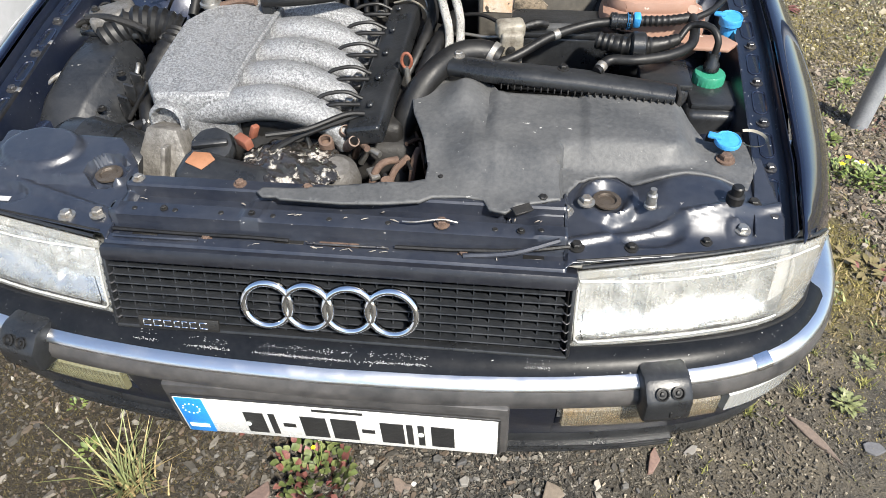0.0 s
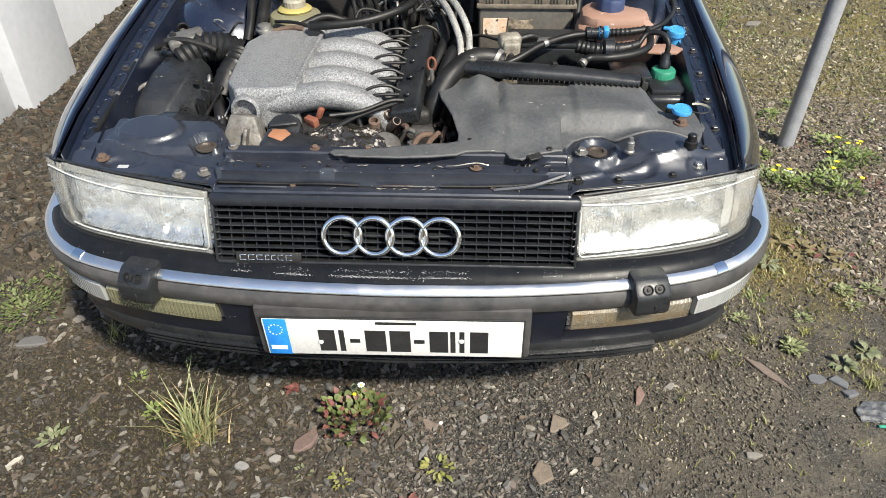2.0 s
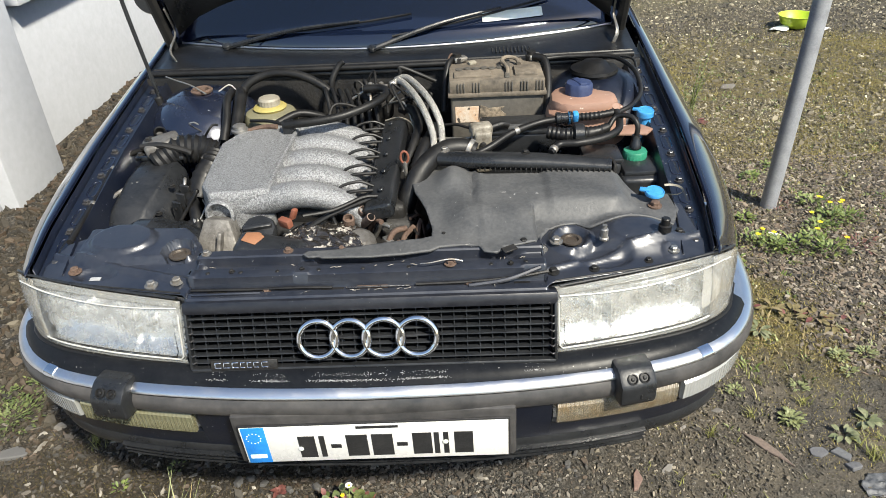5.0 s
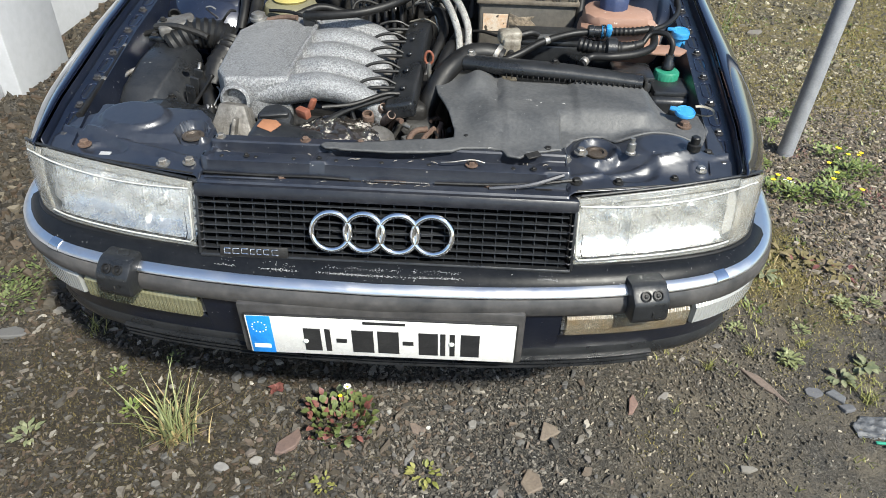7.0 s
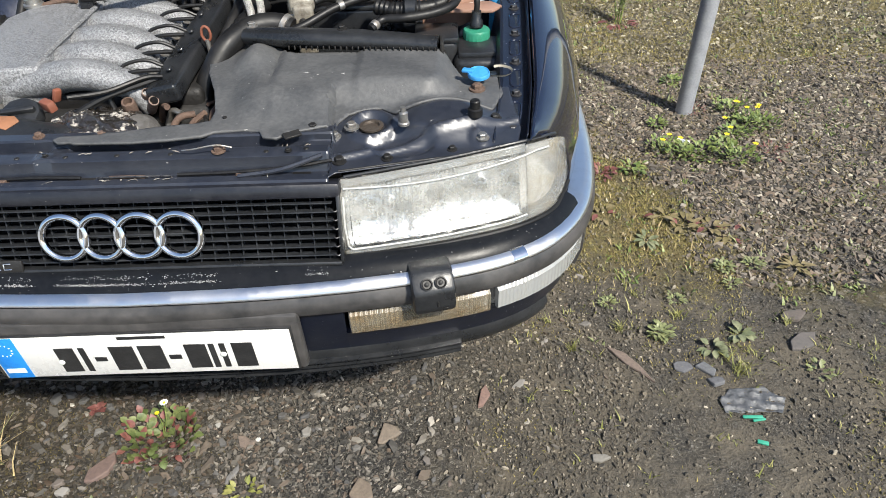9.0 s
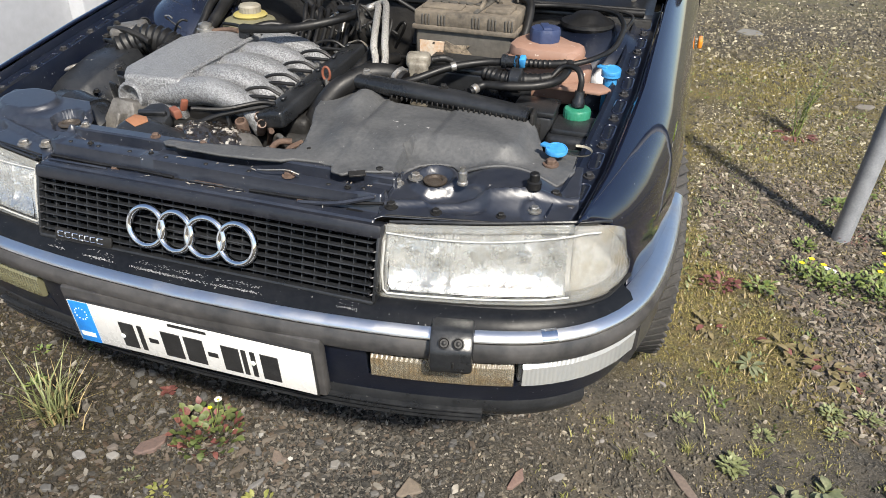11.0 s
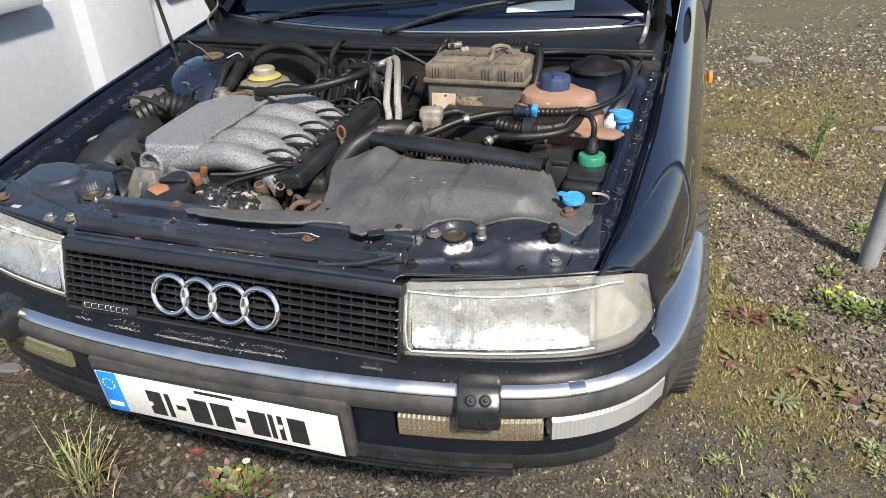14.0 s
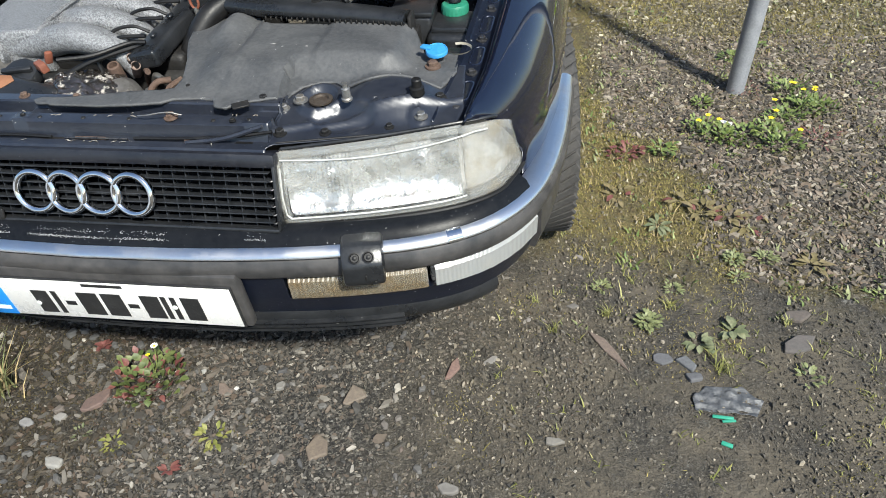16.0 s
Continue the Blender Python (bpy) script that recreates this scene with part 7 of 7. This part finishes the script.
rock((0.06, 0.05), (0.055, 0.016, 0.010), 70, (0.22, 0.21, 0.20), (0.18, 0.17, 0.16), "narrow grey slate piece in gravel", 20)
rock((-0.003, 0.184), (0.016, 0.014, 0.010), 0, (0.45, 0.44, 0.41), (0.40, 0.39, 0.36), "small white pebble beside the weed", 21)
rock((0.895, 0.491), (0.034, 0.022, 0.008), 10, (0.22, 0.20, 0.17), (0.18, 0.16, 0.14), "pale stone in bare soil", 22)
rock((0.785, 0.428), (0.018, 0.013, 0.008), 10, (0.34, 0.31, 0.28), (0.30, 0.27, 0.24), "small pale pinkish stone in soil", 23)
rock((0.912, 0.687), (0.028, 0.016, 0.008), -30, (0.36, 0.32, 0.28), (0.30, 0.27, 0.24), "pale stone beside the wheel", 24)
rock((1.772, 3.095), (0.10, 0.06, 0.016), 10, (0.22, 0.19, 0.16), (0.18, 0.16, 0.13), "flat brown stone on the yard", 25)
rock((1.28, 4.416), (0.20, 0.14, 0.02), 40, (0.22, 0.21, 0.18), (0.18, 0.17, 0.15), "flat pale slab on the yard", 26)
rock((1.44, 0.50), (0.10, 0.045, 0.016), 20, (0.09, 0.07, 0.055), (0.12, 0.09, 0.07), "flat brown stone half sunk", 10)
rock((1.43, 0.40), (0.10, 0.06, 0.014), 25, (0.08, 0.07, 0.06), (0.11, 0.09, 0.08), "flat grey stone half sunk", 11)
rock((0.70, 0.28), (0.045, 0.022, 0.008), 40, (0.30, 0.28, 0.25), (0.25, 0.23, 0.2), "pale slate flake on the soil", 12)
rock((-1.09, 0.39), (0.09, 0.06, 0.014), 20, (0.15, 0.145, 0.14), (0.12, 0.115, 0.11), "grey flat stone beside the weeds", 13)
rock((-0.30, 0.02), (0.034, 0.026, 0.016), 20, (0.32, 0.30, 0.27), (0.26, 0.24, 0.21), "small grey rounded pebble", 14)


# ---- plants ----
def leaf_material(name, a, b_col, rough=0.55):
    m, t, b = mat(name, a, rough)
    v = place(t)
    rnd = node(t, "NewGeometry").outputs["Random Per Island"]
    c = mix(t, rnd, a, b_col)
    c = mix(t, fac(t, v, 90, 3, 0.6, 0.4, 0.75), c, tuple(0.6 * x for x in a))
    t.links.new(c, b.inputs["Base Color"])
    b.inputs["Subsurface Weight"].default_value = 0.0
    return m


GREEN = leaf_material("green_leaf", (0.085, 0.135, 0.028), (0.22, 0.25, 0.075))
GREY_GREEN = leaf_material("dull_green_leaf", (0.13, 0.15, 0.075), (0.21, 0.215, 0.12))
MOSS = leaf_material("moss_and_short_grass", (0.155, 0.136, 0.036), (0.37, 0.305, 0.105), 0.8)
DULL_MOSS = leaf_material("dull_brown_moss", (0.050, 0.040, 0.014), (0.125, 0.097, 0.036), 0.85)
STRAW = leaf_material("dry_grass", (0.26, 0.20, 0.09), (0.42, 0.33, 0.17), 0.7)
BLADE = leaf_material("green_grass", (0.15, 0.165, 0.035), (0.30, 0.28, 0.095), 0.6)
WEED_LEAF = leaf_material("dull_weed_leaf", (0.075, 0.105, 0.032), (0.15, 0.17, 0.06))
PALE_LEAF = leaf_material("pale_green_leaf", (0.15, 0.17, 0.07), (0.25, 0.27, 0.12))
OCHRE_LEAF = leaf_material("withered_olive_leaf", (0.14, 0.115, 0.045), (0.21, 0.165, 0.085), 0.7)
RED_LEAF = leaf_material("red_leaf", (0.13, 0.042, 0.040), (0.20, 0.085, 0.065))
PETAL = weathered("yellow_petal", (0.80, 0.62, 0.02), (0.70, 0.52, 0.02), 0.5, 0.6, 0, 30, 100)
DAISY = weathered("white_petal", (0.80, 0.80, 0.76), (0.72, 0.72, 0.68), 0.6, 0.7, 0, 30, 100)


def blades(rng, x, y, z, h, lean, width):
    """Grass blades as bent, tapering strips; arrays of foot places, heights, leans and widths."""
    n = len(x)
    a = rng.uniform(0, 2 * np.pi, n)
    d = np.stack([np.cos(a), np.sin(a)], -1)
    s = np.stack([-d[:, 1], d[:, 0]], -1)
    out = []
    for f, w in ((0.0, 1.0), (0.5, 0.8), (1.0, 0.08)):
        c = np.stack([x, y], -1) + d * (lean * f ** 1.7)[:, None]
        zz = z + h * f * (1 - 0.18 * f)
        for q in (-1, 1):
            e = c + s * (width * w * q / 2)[:, None]
            out.append(np.stack([e[:, 0], e[:, 1], zz], -1))
    pts = np.stack(out, 1)
    base = (np.arange(n) * 6)[:, None, None]
    f = np.array([[0, 1, 3, 2], [2, 3, 5, 4]])[None] + base
    me = bpy.data.meshes.new("blades")
    me.from_pydata(pts.reshape(-1, 3).tolist(), [], [tuple(q) for q in f.reshape(-1, 4).tolist()])
    me.update()
    return me


def tufted(name, label, seed, count, area, keep, h, material, per=6, spread=0.012, broad=1.0):
    rng, x, y = scatter(seed, count, *area, keep)
    x, y = np.repeat(x, per) + rng.normal(0, spread, len(x) * per), np.repeat(y, per) + rng.normal(0, spread, len(y) * per)
    n = len(x)
    hh = h * np.exp(rng.normal(0, 0.35, n))
    me = blades(rng, x, y, heights(x, y) - 0.002, hh, hh * rng.uniform(0.2, 1.3, n), broad * (0.0022 + 0.06 * hh * rng.uniform(0.6, 1.2, n)))
    return tagged(obj(name, me, material), label, "grass", kind="stuff")


def yard(x, y):
    return step(y - 2.15 + 0.2 * x - 0.25 + ragged(x, y, 3), 0.6) * (x > 0.9) * np.clip(field(x, y, 3.1, 6) * 1.9 - 0.45, 0.1, 1) * (1 - 0.85 * step(y - 3.9 - 0.12 * x, 0.5))


tufted("short_grass", "ochre and green moss beside the wheel", 21, 15000, (0.80, 1.7, 0.55, 2.4), lambda x, y: mossy(x, y) * np.clip(field(x, y, 14, 5) * 1.7 - 0.25, 0.15, 1), 0.0068, MOSS, 7, 0.008)
tufted("short_grass", "yellow green moss and short grass on the yard", 22, 26000, (0.9, 4.4, 1.9, 4.6), yard, 0.0095, MOSS, 6, 0.015)
tufted("short_grass", "sparse moss among slate chips", 26, 2600, (1.0, 2.4, 0.7, 2.3), lambda x, y: 0.7 * chip_side(x, y) * past_soil(x, y) * np.clip(field(x, y, 8, 7) * 2.4 - 1.1, 0, 1), 0.009, MOSS, 7, 0.010)
tufted("short_grass", "sparse fine grass on bare soil", 23, 900, (0.62, 1.75, -0.2, 0.8), lambda x, y: bare(x, y) * np.clip(1.6 * field(x, y, 9, 11) - 0.55, 0.05, 1) * np.clip(0.2 + 1.3 * (y + 0.05) * (x - 0.4), 0, 1), 0.013, BLADE, 6, 0.008)
tufted("short_grass", "fine moss in brown gravel", 24, 9500, (-1.4, 0.2, -0.24, 0.7), lambda x, y: np.clip(brown_patch(x, y) + 0.25 * field(x, y, 11, 21) - 0.05, 0, 1), 0.0055, DULL_MOSS, 6, 0.012)
tufted("short_grass", "dry brown grass beside the wheel", 25, 900, (0.86, 1.35, 0.62, 2.2), lambda x, y: mossy(x, y) * np.exp(-((x - 0.98 - 0.15 * (y < 0.9)) / 0.16) ** 2), 0.012, STRAW, 4, 0.012)


tufted("low_weeds", "tiny leafy weeds in moss and chips", 27, 1500, (0.85, 2.6, 0.3, 3.4), lambda x, y: np.clip(2.2 * field(x, y, 6, 13) - 0.95, 0, 1) * (0.25 + 0.75 * past_soil(x, y)), 0.010, GREEN, 9, 0.011, 2.6)
tufted("low_weeds", "tiny pale weeds and clover on the yard", 28, 1300, (0.85, 4.2, 0.4, 4.4), lambda x, y: np.clip(2.2 * field(x, y, 4, 15) - 0.9, 0, 1) * (0.2 + 0.8 * past_soil(x, y)), 0.011, PALE_LEAF, 9, 0.013, 2.6)
tufted("low_weeds", "thin moss patches on bare soil", 29, 2600, (0.6, 1.9, -0.1, 0.9), lambda x, y: bare(x, y) * np.clip(2.6 * field(x, y, 7, 17) - 1.25, 0, 1), 0.0055, MOSS, 7, 0.012)
tufted("low_weeds", "withered brown leaf bits in moss", 30, 1100, (0.85, 1.9, 0.6, 2.4), lambda x, y: past_soil(x, y) * np.clip(2.0 * field(x, y, 7, 19) - 0.7, 0.05, 1), 0.009, OCHRE_LEAF, 5, 0.014, 2.8)


def leaf(bm, at, direction, length, width, curl=0.25, up=Vector((0, 0, 1))):
    """One curved leaf with a folded midrib."""
    d = Vector(direction).normalized()
    s = d.cross(up).normalized() if d.cross(up).length > 1e-3 else Vector((1, 0, 0))
    n = s.cross(d).normalized()
    rows = []
    for f, w in ((0.0, 0.12), (0.25, 0.75), (0.5, 1.0), (0.75, 0.72), (1.0, 0.06)):
        c = Vector(at) + d * length * f - n * curl * length * f * f
        rows.append([bm.verts.new(c + s * width * w * q / 2 + n * 0.12 * width * w * abs(q)) for q in (-1, 0, 1)])
    for p, q in zip(rows, rows[1:]):
        for j in (0, 1):
            bm.faces.new((p[j], p[j + 1], q[j + 1], q[j]))


GROUPS = {"buttercup": "buttercups by the pole", "small_weed": "small weeds in the yard", "red_weed": "red weeds in the yard", "broadleaf_weed": "broad-leaved weeds"}


def rosette(name, at, label, material, count, length, width, rise, seed, category="plant", second=None, share=0.0, spread=0.35):
    """A low plant: leaves in a whorl, in one or two colours."""
    r = random.Random(seed)
    z = ground_height(*at)
    plant = thing(name, label, category, GROUPS.get(name, ""), at=(at[0], at[1], z))
    for mname, m, k in (("leaves", material, round(count * (1 - share))), ("red_leaves", second, round(count * share))):
        if not m or not k:
            continue
        bm = bmesh.new()
        for i in range(k):
            a = r.uniform(0, 2 * math.pi)
            q = r.uniform(0.0, 1.0) ** 0.6 * spread * length
            leaf(bm, (q * math.cos(a), q * math.sin(a), r.uniform(0.0, rise * 0.6) + 0.003), (math.cos(a), math.sin(a), r.uniform(0.0, 1.0) * rise / length), length * r.uniform(0.55, 1.1), width * r.uniform(0.7, 1.1), r.uniform(0.1, 0.5))
        part(mname, bm, m, plant)
    return plant


def bloom(plant, at, r, petal, heart, stem_from, n=7):
    part("stem", tube([stem_from, (Vector(stem_from) + Vector(at)) / 2 + Vector((0.004, 0.003, 0)), at], 0.0012, 5, 3), GREEN, plant)
    bm = bmesh.new()
    for i in range(n):
        a = 2 * math.pi * i / n
        leaf(bm, at, (math.cos(a), math.sin(a), 0.35), r, r * 0.9, 0.1)
    f = part("flower", bm, petal, plant, "small open flower")
    part("heart", lathe([(r * 0.35, 0), (r * 0.3, r * 0.2), (r * 0.05, r * 0.28)], at, seg=10), heart, f)


# large grass tuft and the flowering weed in front of the bumper
tuft = thing("grass_tuft", "tall tuft of green and straw grass in gravel", "grass", at=(-0.505, 0.075, ground_height(-0.505, 0.075)))
for m, count, h, lo in ((PALE_LEAF, 70, 0.165, 0.45), (STRAW, 46, 0.10, 0.8)):
    r = np.random.default_rng(31 + count)
    hh = h * r.uniform(0.5, 1.25, count)
    me = blades(r, r.normal(0, 0.022, count), r.normal(0, 0.016, count), np.zeros(count), hh, hh * r.uniform(lo * 0.3, lo * 1.8, count), r.uniform(0.0030, 0.0060, count))
    obj("foliage", me, m, tuft)
weed = rosette("flowering_weed", (-0.115, 0.135), "low weed with green and red leaves and a white daisy", WEED_LEAF, 210, 0.022, 0.019, 0.085, 41, "weed", RED_LEAF, 0.34, 3.6)
bloom(weed, (0.012, 0.045, 0.092), 0.010, DAISY, PETAL, (0.0, 0.01, 0.01), 10)
bloom(weed, (-0.004, 0.03, 0.075), 0.006, PETAL, PETAL, (0.0, 0.01, 0.01), 6)
rosette("red_weed", (-0.30, 0.235), "small reddish weed in the gravel", RED_LEAF, 30, 0.018, 0.011, 0.02, 42, "weed")
rosette("red_weed", (0.03, -0.09), "tiny red weed in the grit", RED_LEAF, 12, 0.022, 0.010, 0.016, 43, "weed")
rosette("red_weed", (1.062, 1.209), "reddish weed beside the wheel", RED_LEAF, 60, 0.020, 0.013, 0.03, 44, "weed", None, 0, 2.6)
rosette("red_weed", (1.69, 1.33), "red dry weed in the slate chips", RED_LEAF, 44, 0.024, 0.005, 0.03, 45, "weed", None, 0, 2.4)
rosette("red_weed", (1.51, 1.66), "dry red weed at the pole's foot", RED_LEAF, 26, 0.030, 0.004, 0.04, 48, "weed", None, 0, 1.4)
rosette("broadleaf_weed", (1.200, 0.386), "dull green broad-leaved weed on the soil", GREY_GREEN, 14, 0.036, 0.020, 0.022, 46, "weed", None, 0, 0.5)
rosette("broadleaf_weed", (1.282, 0.434), "dull green broad-leaved weed on the soil", GREY_GREEN, 12, 0.036, 0.020, 0.024, 49, "weed", None, 0, 0.5)
rosette("broadleaf_weed", (1.135, 0.837), "dull green broad-leaved weed in moss", GREY_GREEN, 14, 0.034, 0.017, 0.018, 47, "weed", None, 0, 0.5)
rosette("broadleaf_weed", (1.523, 0.692), "yellowing broad-leaved weed among slate chips", OCHRE_LEAF, 22, 0.036, 0.018, 0.022, 50, "weed", None, 0, 0.8)
for k, (x, y) in enumerate(((1.332, 0.884), (1.270, 0.900), (1.385, 0.855), (1.22, 0.955), (1.02, 0.98))):
    rosette("broadleaf_weed", (x, y), "withered brown broad-leaved weed in moss", OCHRE_LEAF, 13, 0.036, 0.018, 0.02, 51 + k, "weed", RED_LEAF, 0.12, 1.0)
for k, (x, y, c, l, m) in enumerate(((0.969, 0.565, 16, 0.020, PALE_LEAF), (1.154, 0.572, 16, 0.020, PALE_LEAF), (1.081, 0.446, 40, 0.026, PALE_LEAF), (1.325, 0.698, 34, 0.022, PALE_LEAF), (1.411, 0.707, 30, 0.022, PALE_LEAF),
                                     (1.326, 0.629, 14, 0.020, PALE_LEAF), (1.341, 1.561, 26, 0.030, GREEN), (1.184, 1.228, 22, 0.036, GREEN), (-1.16, 0.52, 130, 0.021, WEED_LEAF), (-1.24, 0.58, 130, 0.021, WEED_LEAF),
                                     (-1.13, 0.67, 90, 0.022, WEED_LEAF), (-0.643, 0.143, 14, 0.024, GREEN), (-0.729, 0.258, 8, 0.020, GREEN), (-0.86, 0.05, 14, 0.030, GREY_GREEN), (-0.60, 0.33, 8, 0.018, GREEN),
                                     (-0.126, -0.034, 12, 0.022, BLADE), (-0.22, -0.02, 8, 0.018, GREY_GREEN), (0.10, 0.0, 12, 0.030, BLADE), (1.43, 0.30, 10, 0.026, PALE_LEAF), (1.50, 1.95, 26, 0.034, GREEN), (1.62, 2.05, 20, 0.030, GREEN))):
    rosette("small_weed", (x, y), "small green weed growing from the ground", m, c * 2, l * 0.7, l * 0.36, l * 0.9, 60 + k, "weed", None, 0, 6.0 if c >= 60 else 1.5)
for k, (x, y, h, n) in enumerate(((1.244, 0.313, 0.055, 46), (0.848, 0.398, 0.036, 26), (0.982, 0.469, 0.030, 22), (1.42, 0.47, 0.030, 18), (1.05, 0.60, 0.024, 18), (0.80, 0.50, 0.026, 14), (-0.86, 0.42, 0.060, 30), (1.14, 0.51, 0.030, 18))):
    r = np.random.default_rng(70 + k)
    g = thing("grass_clump", "small clump of green grass in bare soil", "grass", "small grass clumps", at=(x, y, ground_height(x, y)))
    hh = h * r.uniform(0.5, 1.25, n)
    obj("foliage", blades(r, r.normal(0, h * 0.22, n), r.normal(0, h * 0.22, n), np.zeros(n), hh, hh * r.uniform(0.3, 1.2, n), r.uniform(0.0016, 0.003, n)), BLADE, g)
for k, (x, y, fl) in enumerate(((1.325, 1.357, 2), (1.45, 1.33, 0), (1.538, 1.344, 2), (1.564, 1.278, 1), (1.657, 1.661, 2), (1.682, 1.542, 2), (1.729, 1.525, 1), (1.60, 1.46, 1), (1.38, 1.31, 1))):
    p = rosette("buttercup", (x, y), "green leafy weed with small yellow flowers", GREEN, 110, 0.019, 0.011, 0.05, 80 + k, "weed", None, 0, 3.6)
    r = random.Random(90 + k)
    for _ in range(fl):
        bloom(p, (r.uniform(-0.05, 0.05), r.uniform(-0.05, 0.05), r.uniform(0.05, 0.085)), 0.011, PETAL, PETAL, (0, 0, 0.01), 5)
# tall weed: thin leaning stems with fine leaves
tall = thing("tall_weed", "tall thin feathery weed with red leaves at its foot", "weed", at=(1.405, 2.61, 0))
r = random.Random(7)
bm = bmesh.new()
stems = bmesh.new()
for k, (dx, dy, h) in enumerate(((0.07, 0.03, 0.44), (0.02, -0.02, 0.34), (0.11, 0.0, 0.30), (-0.03, 0.02, 0.20), (0.05, 0.05, 0.24))):
    foot = Vector((0.014 * math.cos(k * 1.3), 0.014 * math.sin(k * 1.3), 0))
    tube([foot, foot + Vector((dx * 0.25, dy * 0.3, h * 0.4)), foot + Vector((dx, dy, h))], [0.003, 0.0024, 0.0012], 6, 5, stems)
    for _ in range(34):
        f = r.uniform(0.25, 1.0)
        c = foot + Vector((dx * f ** 1.6, dy * f ** 1.6, h * f))
        a = r.uniform(0, 2 * math.pi)
        leaf(bm, c, (math.cos(a), math.sin(a), r.uniform(0.2, 1.1)), r.uniform(0.018, 0.042), 0.0075, 0.3)
part("stem", stems, GREEN, tall)
part("leaves", bm, PALE_LEAF, tall)
bm = bmesh.new()
for k in range(26):
    a = r.uniform(0, 2 * math.pi)
    leaf(bm, (0.05 * math.cos(a), 0.03 * math.sin(a), 0.01), (math.cos(a), math.sin(a), 0.2), 0.06, 0.012, 0.3)
part("red_leaves", bm, RED_LEAF, tall)

# ---- litter ----
MINT = weathered("green_plastic_peg", (0.03, 0.26, 0.17), (0.05, 0.30, 0.20), 0.4, 0.5, 0, 30, 100)
LIME = weathered("lime_plastic", (0.42, 0.55, 0.04), (0.36, 0.48, 0.04), 0.4, 0.5, 0, 30, 100)
peg = thing("clothes_peg", "broken mint green plastic clothes peg on soil", "clothes peg", at=(1.225, 0.172, ground_height(1.225, 0.172) + 0.004))
part("arm", box(0.046, 0.008, 0.005, 0.002, (0, 0, 0.004), (0, 0, -3)), MINT, peg)
part("arm", box(0.030, 0.006, 0.004, 0.0015, (0.012, -0.008, 0.003), (0, 0, 8)), MINT, peg)
chip = part("peg_fragment", box(0.024, 0.010, 0.005, 0.0015), MINT, m=pose(1.225, 0.105, ground_height(1.225, 0.105) + 0.004, 0, 0, -20))
tagged(chip, "small mint green broken peg piece", "plastic piece")
FILM = weathered("grey_plastic_film", (0.045, 0.048, 0.052), (0.11, 0.112, 0.116), 0.3, 0.6, 0, 30, 120, (0.35, 0.65), 0.6)
film = part("plastic_scrap", draped([(1.17, 0.19), (1.30, 0.185), (1.32, 0.225), (1.28, 0.262), (1.20, 0.258), (1.165, 0.225)], lambda x, y: ground_height(x, y) + 0.004 + 0.002 * math.sin(x * 60 + 240 * y) + 0.006 * noise.noise((x * 50, y * 90, 1.0)), 0.005), FILM)
tagged(film, "crumpled grey plastic scrap trodden into soil", "plastic scrap")
thick(film, 0.001)
scrap = part("white_litter", box(0.045, 0.016, 0.006, 0.002), DAISY, m=pose(1.405, 1.415, ground_height(1.405, 1.415) + 0.012, 0, 5, -22))
tagged(scrap, "small white litter scrap on slate chips", "litter")
bowl = thing("plastic_bowl", "lime green plastic bowl lying on the yard", "bowl", at=(2.66, 4.32, 0.01))
part("shell", lathe([(0.07, 0), (0.105, 0.03), (0.125, 0.085), (0.130, 0.088), (0.122, 0.088), (0.10, 0.034), (0.06, 0.006)], seg=32), LIME, bowl)
for x, y, w in ((-0.14, -0.06, 0.14), (0.13, -0.08, 0.16)):
    bm = draped(ring_loop(2.66 + x, 4.32 + y, w / 2, w / 3), lambda a, b: 0.02 + ground_height(a, b) + 0.012 * math.sin(30 * a) * math.sin(40 * b), 0.02)
    tagged(thick(part("white_bag", bm, DAISY), 0.002), "crumpled white plastic bag beside the bowl", "bag")
